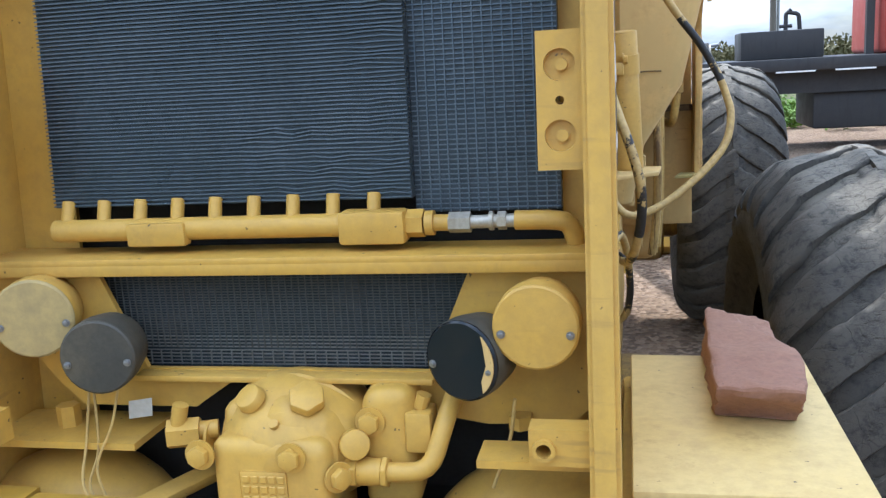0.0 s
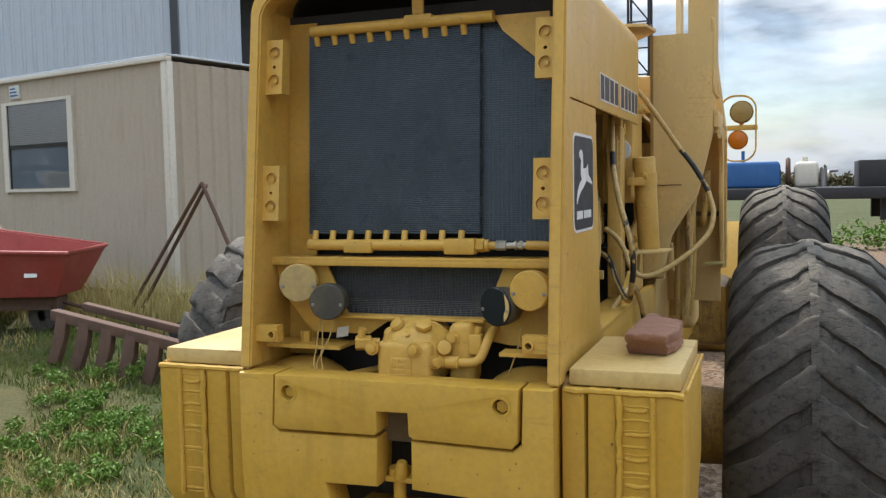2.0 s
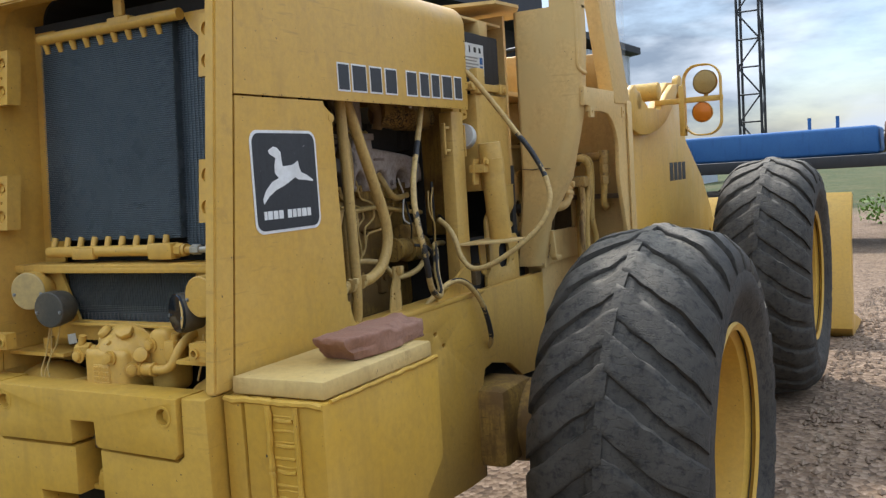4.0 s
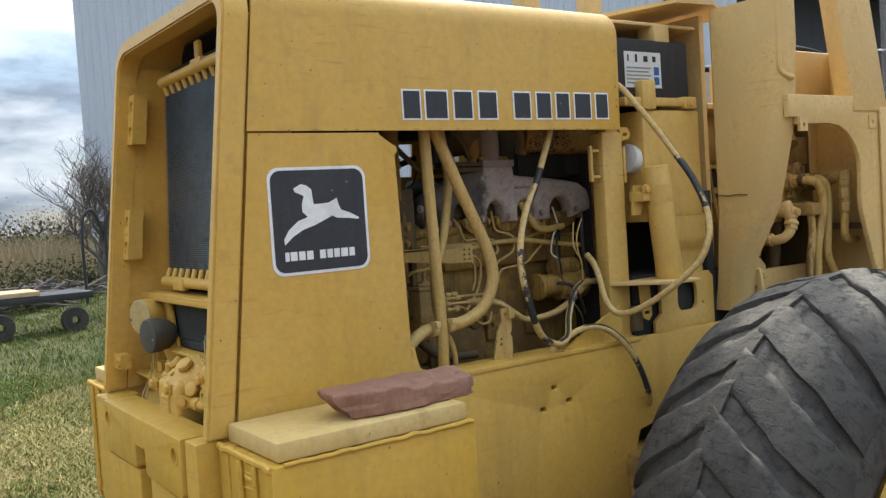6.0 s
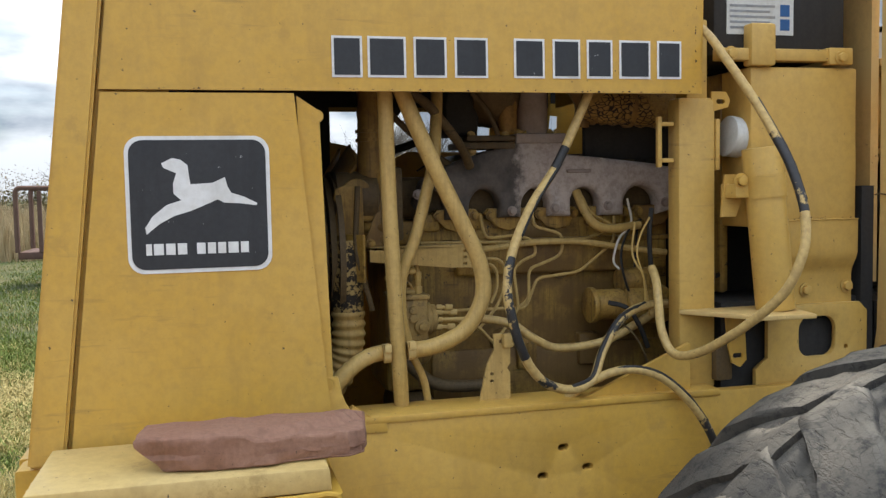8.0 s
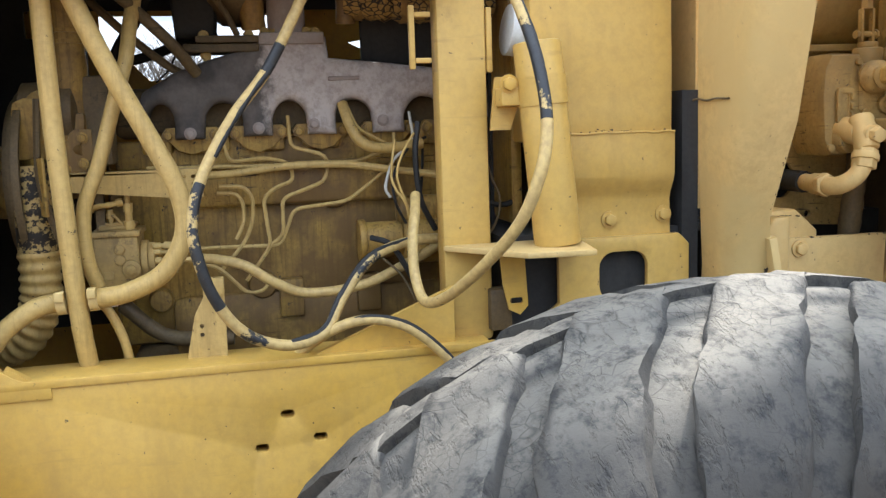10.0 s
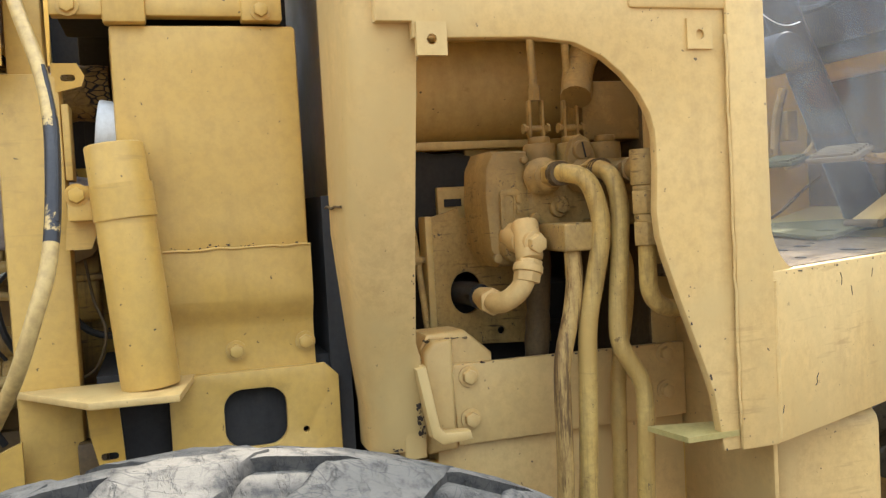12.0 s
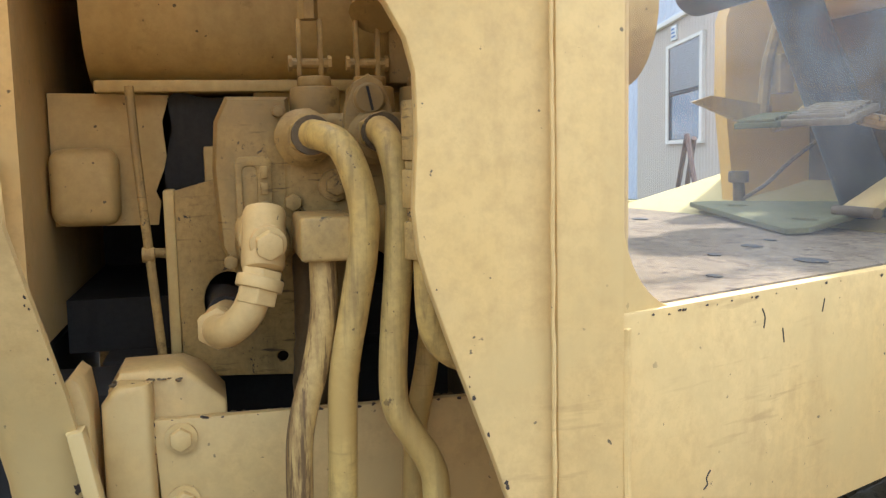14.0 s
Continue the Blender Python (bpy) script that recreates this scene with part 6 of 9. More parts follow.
tube(bm, [(0.13, 1.15, 1.66), (0.15, 1.16, 1.62), (0.16, 1.18, 1.585), (0.16, 1.22, 1.572), (0.15, 1.30, 1.578)], 0.0105, 12)
part("drain_pipe", bm, HOSE, engine)
for p, mt in (([(0.14, 1.16, 1.65), (0.15, 1.18, 1.61), (0.15, 1.24, 1.575)], HOSE), ([(0.13, 1.28, 1.64), (0.15, 1.28, 1.58), (0.17, 1.24, 1.55), (0.18, 1.22, 1.50), (0.2, 1.225, 1.48)], TRIM), ([(0.14, 1.31, 1.59), (0.16, 1.27, 1.57), (0.19, 1.235, 1.52), (0.2, 1.235, 1.47), (0.18, 1.26, 1.42)], BLACK), ([(0.13, 1.305, 1.575), (0.13, 1.30, 1.50), (0.14, 1.29, 1.45)], BLACK)):
    bm = B()
    tube(bm, p, 0.003, 6)
    part("harness_wire", bm, mt, engine)
bm = B()
tube(bm, [(0.10, 0.70, 1.86), (0.11, 0.76, 1.80), (0.11, 0.83, 1.74), (0.10, 0.90, 1.70)], 0.008, 8)
part("engine_brace", bm, GREASE_SHADE, engine)
for p, r in (([(-0.1, 0.79, 1.90), (-0.1, 0.755, 1.84), (-0.1, 0.715, 1.775), (-0.1, 0.70, 1.70)], 0.013), ([(-0.1, 0.70, 1.755), (-0.1, 0.775, 1.772), (-0.1, 0.85, 1.798), (-0.1, 0.92, 1.82)], 0.010), ([(0.0, 0.80, 1.715), (0.02, 0.825, 1.735), (0.02, 0.835, 1.752), (0.02, 0.852, 1.79)], 0.002)):
    bm = B()
    tube(bm, p, r, 10)
    part("engine_brace", bm, DARK, engine)

# ---- hoses hanging in front of the engine ----
def hose(name, pts, r, mat, label="", parent=None):
    bm = B()
    tube(bm, pts, r, 12, 8)
    return part(name, bm, mat, parent or loader, label)


def two_tone_hose(name, pts, r, runs, label):
    """One hose in stretches: each run is (first point, last point, material)."""
    path = smooth_path(pts, 8)
    base = None
    for a, b_, mat in runs:
        bm = B()
        tube(bm, path[int(a * 8):int(b_ * 8) + 1], r, 12, 1)
        ob = part(name if base is None else "hose_stretch", bm, mat, base or loader, label if base is None else "")
        base = base or ob


hose("bay_hose", [(0.33, 0.66, 1.95), (0.335, 0.663, 1.856), (0.34, 0.666, 1.653), (0.34, 0.673, 1.458), (0.335, 0.681, 1.30), (0.31, 0.69, 1.18)], 0.0155, HOSE, "thick painted hydraulic hose")
hose("bay_hose", [(0.33, 0.67, 1.95), (0.335, 0.70, 1.857), (0.34, 0.757, 1.721), (0.34, 0.813, 1.605), (0.34, 0.85, 1.52), (0.34, 0.855, 1.45), (0.34, 0.82, 1.388), (0.34, 0.76, 1.357), (0.335, 0.70, 1.348)], 0.0165, HOSE, "thick painted hydraulic hose in a loop")
hose("bay_hose", [(0.20, 0.80, 1.95), (0.22, 0.797, 1.87), (0.25, 0.786, 1.80), (0.272, 0.776, 1.735), (0.288, 0.757, 1.675), (0.30, 0.726, 1.573), (0.30, 0.695, 1.493), (0.30, 0.693, 1.413), (0.29, 0.705, 1.362)], 0.0125, HOSE)
hose("bay_hose", [(0.27, 0.67, 1.91), (0.265, 0.71, 1.882), (0.25, 0.763, 1.852), (0.235, 0.80, 1.818), (0.20, 0.852, 1.765), (0.16, 0.885, 1.72)], 0.0105, GREASE_SHADE)
hose("bay_hose", [(0.32, 0.66, 1.346), (0.335, 0.62, 1.342), (0.34, 0.58, 1.32), (0.34, 0.545, 1.285), (0.33, 0.52, 1.25)], 0.016, HOSE)
hose("bay_hose", [(0.29, 0.70, 1.34), (0.30, 0.72, 1.32), (0.30, 0.74, 1.27), (0.29, 0.75, 1.20)], 0.008, HOSE)
for y0, z0, ax in ((0.653, 1.345, 0), (0.703, 1.348, 0)):
    bm = B()
    cyl(bm, (0.335, y0 - 0.006, z0), (0.335, y0 + 0.008, z0 + 0.001), 0.0195, n=18)
    box(bm, 0.345, 0.362, y0 - 0.006, y0 + 0.008, z0 + 0.006, z0 + 0.022, 0.002)
    part("hose_clamp", bm, COVER, loader)
two_tone_hose("loose_hose", [(0.35, 1.10, 1.90), (0.355, 1.083, 1.856), (0.37, 1.01, 1.719), (0.39, 0.949, 1.641), (0.41, 0.909, 1.576), (0.43, 0.884, 1.521), (0.445, 0.874, 1.468), (0.452, 0.88, 1.421), (0.45, 0.896, 1.366), (0.44, 0.924, 1.314), (0.43, 0.962, 1.28), (0.415, 1.02, 1.262), (0.39, 1.075, 1.275), (0.36, 1.11, 1.325), (0.33, 1.165, 1.384), (0.28, 1.25, 1.405), (0.25, 1.36, 1.40)], 0.0095, ((0, 1.75, HOSE_WORN), (1.75, 2.125, HOSE_BARE), (2.125, 4.75, HOSE_WORN), (4.75, 8.5, HOSE_BARE), (8.5, 16, HOSE_WORN)), "drooping black hose with flaking yellow paint")
hose("loose_hose", [(0.21, 0.87, 1.387), (0.235, 0.905, 1.386), (0.25, 0.95, 1.374), (0.25, 1.0, 1.34), (0.24, 1.06, 1.315), (0.25, 1.16, 1.325), (0.24, 1.25, 1.36), (0.22, 1.32, 1.39)], 0.0095, HOSE_WORN)
two_tone_hose("loose_hose", [(0.33, 1.30, 2.03), (0.40, 1.325, 1.985), (0.45, 1.345, 1.92), (0.505, 1.372, 1.835), (0.55, 1.385, 1.767), (0.595, 1.389, 1.706), (0.635, 1.388, 1.636), (0.655, 1.381, 1.584), (0.665, 1.366, 1.535), (0.65, 1.341, 1.47), (0.59, 1.303, 1.403), (0.50, 1.262, 1.340), (0.43, 1.24, 1.322), (0.39, 1.232, 1.36), (0.37, 1.234, 1.416), (0.34, 1.245, 1.46), (0.30, 1.255, 1.49)], 0.0092, ((0, 4, HOSE_WORN), (4, 6.375, HOSE_HALF), (6.375, 16, HOSE_WORN)), "long looped hose with flaking yellow paint")
hose("loose_hose", [(0.34, 1.00, 1.20), (0.38, 1.065, 1.262), (0.40, 1.134, 1.291), (0.41, 1.205, 1.279), (0.42, 1.265, 1.232), (0.425, 1.311, 1.171), (0.425, 1.345, 1.10), (0.41, 1.375, 1.04), (0.36, 1.40, 1.0)], 0.0090, HOSE_WORN, "hose running over the frame rail")
# bare stretches along one edge of the hanging hoses
for p, d, r in (([(0.415, 1.02, 1.262), (0.39, 1.075, 1.275), (0.36, 1.11, 1.325), (0.33, 1.165, 1.384), (0.28, 1.25, 1.405)], (0.0035, -0.0035, 0.0052), 0.0052), ([(0.38, 1.065, 1.262), (0.40, 1.134, 1.291), (0.41, 1.205, 1.279), (0.42, 1.265, 1.232), (0.425, 1.311, 1.171)], (0.0035, 0.003, 0.0058), 0.0042), ([(0.37, 1.01, 1.719), (0.39, 0.949, 1.641), (0.41, 0.909, 1.576)], (0.004, 0.0045, -0.001), 0.0052), ([(0.505, 1.372, 1.835), (0.55, 1.385, 1.767), (0.595, 1.389, 1.706), (0.635, 1.388, 1.636)], (0.0035, 0.004, 0.0025), 0.0048)):
    bm = B()
    tube(bm, [Vector(q) + Vector(d) for q in p], r, 10, 8, radii=lambda q, r=r: r * (0.92 + 0.16 * noise.noise(Vector((q * 25, r * 500, 0.0)))))
    part("bare_hose_edge", bm, BLACK, loader)
# corner of the bay's lower frame
bm = B()
plate(bm, [(0.524, 1.205), (0.64, 1.205), (0.64, 1.232), (0.60, 1.2365), (0.585, 1.243), (0.571, 1.253), (0.562, 1.266), (0.555, 1.285), (0.548, 1.318), (0.524, 1.322)], "x", 0.392, 0.4035, holes=[ring(0.532, 1.304, 0.0075, 0.010, n=12)], bevel=0.0015)
part("bay_corner_plate", bm, YELLOW, loader)
bm = B()
plate(bm, [(0.842, 1.222), (0.911, 1.222), (0.912, 1.29), (0.905, 1.30), (0.912, 1.31), (0.913, 1.372), (0.876, 1.372), (0.878, 1.34), (0.862, 1.31)], "x", 0.335, 0.341, holes=[ring(0.872, 1.29, 0.004, n=8), ring(0.872, 1.275, 0.004, n=8), rounded(0.888, 0.90, 1.352, 1.36, 0.003, 2)])
box(bm, 0.335, 0.355, 0.895, 0.913, 1.345, 1.372, 0.001)
part("bay_bracket", bm, HOSE, loader)

# ---- post, filter, tank and battery beyond the bay ----
bm = B()
box(bm, 0.30, 0.352, 1.292, 1.380, 1.226, 1.855, 0.008)
box(bm, 0.30, 0.349, 1.312, 1.362, 1.85, 2.02, 0.004)
box(bm, 0.30, 0.353, 1.380, 1.390, 1.70, 1.81, 0.002)
post = part("bay_post", bm, DULLED, loader)
bm = B()
box(bm, 0.335, 0.347, 1.246, 1.256, 1.708, 1.815, 0.002)
box(bm, 0.335, 0.347, 1.256, 1.284, 1.795, 1.804, 0.002)
box(bm, 0.335, 0.347, 1.256, 1.284, 1.718, 1.727, 0.002)
part("latch_handle", bm, DULLED, post)
bm = B()
plate(bm, [(1.37, 1.825), (1.41, 1.835), (1.415, 1.85), (1.405, 1.868), (1.37, 1.868)], "x", 0.345, 0.351, holes=[rounded(1.382, 1.402, 1.842, 1.852, 0.004, 2)])
plate(bm, [(1.385, 1.39), (1.43, 1.385), (1.435, 1.29), (1.42, 1.275), (1.40, 1.285), (1.39, 1.33)], "x", 0.378, 0.384, holes=[rounded(1.402, 1.426, 1.295, 1.306, 0.004, 2)])
pieces("slotted_lug", bm, YELLOW, post)
bm = B()
box(bm, 0.33, 0.37, 1.37, 1.41, 1.245, 1.32, 0.004)
cyl(bm, (0.30, 1.455, 1.30), (0.30, 1.455, 1.38), 0.03, n=18)
pieces("isolator_mount", bm, GREASE_SHADE, loader)

bm = B()
plate(bm, [(0.352, 1.292), (0.50, 1.40), (0.51, 1.515), (0.352, 1.54)], "z", 1.392, 1.402, bevel=0.002)
part("filter_shelf", bm, CREAM, loader, "green-tinged angled shelf")
bm = B()
cyl(bm, (0.425, 1.478, 1.402), (0.412, 1.450, 1.745), 0.0405, n=30, bevel=0.004)
filt = part("filter_canister", bm, DULLED, loader, "tall yellow filter canister")
bm = B()
cyl(bm, (0.4165, 1.4595, 1.640), (0.4147, 1.4555, 1.688), 0.043, n=30)
box(bm, 0.36, 0.42, 1.385, 1.43, 1.64, 1.67, 0.003)
plate(bm, [(1.375, 1.60), (1.41, 1.60), (1.425, 1.64), (1.425, 1.69), (1.385, 1.69)], "x", 0.375, 0.382)
part("filter_clamp", bm, DULLED, filt)
placed("clamp_bolt", bolt_mesh("clamp_bolt", 0.012, YELLOW), filt, pose(0.418, 1.398, 1.676))
bm = B()
cyl(bm, (0.32, 1.425, 1.775), (0.32, 1.5, 1.765), 0.045, 0.043, n=28, bevel=0.003)
part("oil_filter", bm, PAPER, loader, "white spin-on oil filter")
bm = B()
box(bm, 0.15, 0.370, 1.452, 1.720, 1.575, 1.920, 0.006)
fold = [(0.374, 1.588), (0.374, 1.512), (0.369, 1.498), (0.356, 1.476), (0.353, 1.465), (0.353, 1.398)]
fold += [(x - 0.008, z) for x, z in fold[::-1]]
plate(bm, fold, "y", 1.50, 1.7225)
bmesh.ops.triangulate(bm, faces=bm.faces[:])
bmesh.ops.subdivide_edges(bm, edges=[e for e in bm.edges if e.calc_length() > 0.12], cuts=6, use_grid_fill=True)
for v in bm.verts:
    v.co.x += 0.0035 * noise.noise(v.co * 9)
tank = part("side_tank", bm, DULLED, loader, "boxy yellow tank with dented skin")
bm = B()
bead(bm, 0.3745, 1.588, 1.505, 1.722, 0.0022, axis="y", n=50, seed=5)
part("tank_weld", bm, DULLED, tank)
tb = bolt_mesh("tank_bolt", 0.0115, DULLED)
for y, z in ((1.602, 1.431), (1.708, 1.436)):
    placed("tank_bolt", tb, tank, pose(0.354, y, z))
bm = B()
plate(bm, [(1.50, 1.40), (1.735, 1.40), (1.755, 1.38), (1.755, 1.22), (1.47, 1.22), (1.47, 1.262), (1.50, 1.285)], "x", 0.352, 0.366, holes=[rounded(1.578, 1.672, 1.282, 1.372, 0.028, 5), ring(1.70, 1.30, 0.005, n=8)], bevel=0.002)
part("tank_bracket", bm, DULLED, loader)
# Added near-black box: shade seen through the bracket's hole.
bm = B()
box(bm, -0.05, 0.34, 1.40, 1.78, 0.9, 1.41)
part("void_fill_box", bm, DARK, loader)
# Unseen box, added near-black to keep the far end of the bay dark.
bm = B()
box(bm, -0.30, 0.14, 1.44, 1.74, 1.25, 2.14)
part("bay_dark_box", bm, DARK, loader)
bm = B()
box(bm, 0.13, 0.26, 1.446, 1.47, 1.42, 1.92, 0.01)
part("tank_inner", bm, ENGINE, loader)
# Made-up dark box that blocks the sky beside the battery.
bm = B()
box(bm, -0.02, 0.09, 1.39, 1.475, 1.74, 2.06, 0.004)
part("sky_gap_box", bm, DARK, loader)
# Made-up dark plates on the far side, there to shut out the sky.
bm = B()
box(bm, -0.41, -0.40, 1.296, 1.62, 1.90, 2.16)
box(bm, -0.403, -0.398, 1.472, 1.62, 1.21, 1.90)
pieces("sky_gap_plate", bm, DARK, loader)
# battery on the tank
bm = B()
box(bm, 0.14, 0.352, 1.375, 1.70, 1.945, 2.14, 0.008)
bat = part("battery", bm, DARK, loader, "black battery with white warning label")
bm = B()
box(bm, 0.352, 0.3535, 1.405, 1.568, 1.99, 2.10)
part("warning_label", bm, PAPER, bat)
for k, (y0, y1, z0, z1, mt) in enumerate(((1.418, 1.424, 2.07, 2.09, DARK), (1.452, 1.462, 2.068, 2.092, DARK), (1.49, 1.508, 2.07, 2.088, DARK), (1.53, 1.545, 2.07, 2.088, DARK), (1.535, 1.558, 2.03, 2.055, BLUE), (1.535, 1.558, 2.0, 2.024, BLUE))):
    bm = B()
    box(bm, 0.3535, 0.3542, y0, y1, z0, z1)
    part("label_symbol", bm, mt, bat)
for k in range(5):
    bm = B()
    box(bm, 0.3535, 0.3542, 1.412, 1.522 - 0.012 * (k % 2), 2.002 + k * 0.0115, 2.007 + k * 0.0115)
    part("label_text_bar", bm, STEEL, bat)
bm = B()
box(bm, 0.345, 0.375, 1.375, 1.70, 1.932, 1.958, 0.003)
box(bm, 0.35, 0.385, 1.445, 1.505, 1.92, 2.01, 0.006)
box(bm, 0.35, 0.38, 1.64, 1.70, 1.925, 1.962, 0.003)
part("battery_strap", bm, DULLED, bat)
placed("strap_bolt", tb, bat, pose(0.381, 1.668, 1.94))
placed("strap_bolt", tb, bat, pose(0.376, 1.40, 1.945))

# ---- cab corner, valve bay ----
CAB_EDGE = [(1.262, 0.435), (1.335, 0.452), (1.43, 0.472), (1.60, 0.578), (1.86, 0.640), (2.10, 0.655), (2.235, 0.655)]
bm = B()
sections = []
for z, xc in CAB_EDGE:
    r = 0.045
    line = [(min(0.41, xc - 0.09), 1.748), (xc - r - 0.03, 1.748)] + [(xc - r + r * math.sin(k * math.pi / 12), 1.748 + r - r * math.cos(k * math.pi / 12)) for k in range(7)] + [(xc, 1.815), (xc, 1.833)]
    back = [(x - 0.014, y + (0.014 if x < xc - 0.02 else 0.0)) for x, y in line][::-1]
    sections.append([bm.verts.new((x, y + 0.04 * ramp01(z, 1.60, 1.27), z)) for x, y in line + back])
for a, b_ in zip(sections, sections[1:]):
    for k in range(len(a)):
        bm.faces.new((a[k], a[(k + 1) % len(a)], b_[(k + 1) % len(a)], b_[k]))
bmesh.ops.recalc_face_normals(bm, faces=bm.faces[:])
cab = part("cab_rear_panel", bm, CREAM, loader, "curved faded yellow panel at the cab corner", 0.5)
bm = B()
bead(bm, 1.64, 1.744, 0.40, 0.52, 0.0022, axis="x", n=14, seed=2)
part("panel_crack", bm, GREASE_SHADE, cab)
bm = B()
tube(bm, bends([(0.60, 1.78, 2.30), (0.64, 1.765, 2.29), (0.64, 1.765, 2.0), (0.655, 1.81, 1.985)], 0.03), 0.008, 10, 1)
part("grab_handle", bm, CREAM, cab)
bm = B()
plate(bm, [(0.545, 1.752), (0.615, 1.752), (0.648, 1.772), (0.655, 1.80), (0.655, 1.835), (0.641, 1.835), (0.636, 1.80), (0.61, 1.768), (0.545, 1.768)], "z", 2.225, 2.95)
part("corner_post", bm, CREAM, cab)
bm = B()
box(bm, -0.66, 0.34, 1.78, 1.80, 1.44, 2.235)
part("cab_back_wall", bm, CREAM, loader)
bm = B()
plate(bm, [(0.05, 1.98), (0.30, 1.98), (0.42, 1.76), (0.40, 1.60), (0.05, 1.50)], "z", 2.25, 2.262)
box(bm, 0.05, 0.34, 1.36, 1.76, 2.185, 2.196, 0.003)
box(bm, 0.28, 0.35, 1.55, 1.62, 2.13, 2.19, 0.004)
pieces("cowl_plate", bm, CREAM, loader)

# side plate with the arched valve opening
bm = B()
inner = [(1.835, 1.845), (1.985, 1.847), (2.045, 1.840), (2.085, 1.822), (2.115, 1.798), (2.138, 1.772), (2.153, 1.745), (2.160, 1.718), (2.161, 1.67), (2.157, 1.61), (2.160, 1.575), (2.168, 1.545), (2.19, 1.48), (2.222, 1.391), (2.237, 1.345), (2.25, 1.262)]
o = [(2.338, 1.262), (2.334, 1.50), (2.33, 1.86), (2.33, 1.934), (1.775, 1.934), (1.775, 1.866), (1.822, 1.866), (1.822, 1.845)]
plate(bm, o + inner, "x", 0.640, 0.658, bevel=0.003)
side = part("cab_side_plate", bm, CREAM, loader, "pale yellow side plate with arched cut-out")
bm = B()
box(bm, 0.60, 0.664, 2.125, 2.332, 1.885, 2.80, 0.008)
for v in bm.verts:
    v.co.x -= 0.13 * max(v.co.z - 1.93, 0)
box(bm, 0.658, 0.667, 2.275, 2.338, 1.262, 1.90, 0.004)
box(bm, 0.56, 0.641, 1.83, 2.33, 1.905, 1.934, 0.004)
pieces("cab_post", bm, CREAM, side)
bm = B()
bead(bm, 0.6672, 2.272, 1.30, 1.85, 0.0022, seed=3)
part("post_weld", bm, CREAM, side)
for y, z in ((1.846, 1.843), (2.235, 1.851)):
    bm = B()
    plate(bm, [(y - 0.02, z - 0.02), (y + 0.02, z - 0.02), (y + 0.02, z + 0.022), (y - 0.02, z + 0.022)], "x", 0.652, 0.662, holes=[ring(y, z, 0.007, n=10)])
    part("drilled_tab", bm, CREAM, side)
bm = B()
plate(bm, [(0.575, 2.175), (0.66, 2.19), (0.66, 2.275), (0.60, 2.275)], "z", 1.282, 1.290)
part("foot_tab", bm, MOSS, side, "algae-stained foot tab")

# sill plate running inwards, deck and step box
SILL0, SILL1 = Vector((0.665, 2.335, 0)), Vector((0.37, 3.06, 0))
mS = wall_frame(SILL0, SILL1 - SILL0)
L = (SILL1 - SILL0).length
bm = B()
boxm(bm, mS, 0.0, L, 0.0, 0.016, 1.262, 1.513, 0.003)
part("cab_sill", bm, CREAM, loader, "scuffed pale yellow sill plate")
bm = B()
bead(bm, 0.664, 2.340, 1.27, 1.50, 0.005, seed=8)
part("sill_weld", bm, CREAM, loader)
bm = B()
plate(bm, [(0.003, 1.509)] + [(0.085 - 0.082 * math.sin(k * math.pi / 16), 1.509 + 0.10 * (1 - math.cos(k * math.pi / 16))) for k in range(9)], "y", 0.003, 0.012)
bmesh.ops.transform(bm, matrix=mS, verts=bm.verts[:])
part("corner_gusset", bm, CREAM, loader)
# dusty side window over the sill, with its front post
bm = B()
plate(bm, [(0.560, 1.509), (0.76, 1.600), (0.80, 1.509)], "y", 0.002, 0.012)
bmesh.ops.transform(bm, matrix=mS, verts=bm.verts[:])
part("corner_gusset", bm, CREAM, loader)
bm = B()
plate(bm, [(0.690, 1.5085), (0.78, 1.5085), (0.78, 2.75), (0.690, 2.75)], "y", -0.012, 0.0015, holes=[ring(0.730, z, 0.008, n=12) for z in (1.713, 1.883, 2.10, 2.35)])
bmesh.ops.transform(bm, matrix=mS, verts=bm.verts[:])
part("window_post", bm, CREAM, loader, "pale yellow drilled window post")
bm = B()
boxm(bm, mS, 0.004, 0.689, 0.013, 0.017, 1.509, 2.74)
glass = part("side_window", bm, DUSTGLASS, loader, "dusty clear side window pane")
glass.visible_shadow = False
bm = B()
lathe(bm, [(0.0001, 0.003), (0.005, 0.002), (0.007, 0.001), (0.008, 0.0)], (0, 0, 0), "y", 18)
bmesh.ops.transform(bm, matrix=mS @ Matrix.Translation((0.258, 0.0128, 1.838)) @ Matrix.Rotation(math.pi, 4, "X") @ Matrix.Diagonal((1, 1, 1.25, 1)), verts=bm.verts[:])
part("glass_chip", bm, DUSTGLASS, glass, "pale chip in the glass")
bm = B()
tube(bm, [mS @ Vector((0.02 + 0.012 * k, 0.0128, 1.885 - 0.012 * math.sin(k * 0.32))) for k in range(10)], 0.0009, 5, 2)
part("glass_scratch", bm, PAPER, glass)
for pts in ([(0.462, 1.355), (0.461, 1.33), (0.462, 1.300)], [(0.112, 1.330), (0.118, 1.334), (0.116, 1.340), (0.122, 1.347)], [(0.012, 1.300), (0.016, 1.306), (0.020, 1.316)], [(0.20, 1.494), (0.205, 1.485), (0.203, 1.474)], [(0.235, 1.47), (0.238, 1.455)], [(0.31, 1.492), (0.306, 1.478)], [(0.50, 1.497), (0.504, 1.487)]):
    bm = B()
    tube(bm, [mS @ Vector((u, 0.0, z)) for u, z in pts], 0.0009, 5, 2)
    part("paint_scratch", bm, DARK, loader)
FZ = 1.514
bm = B()
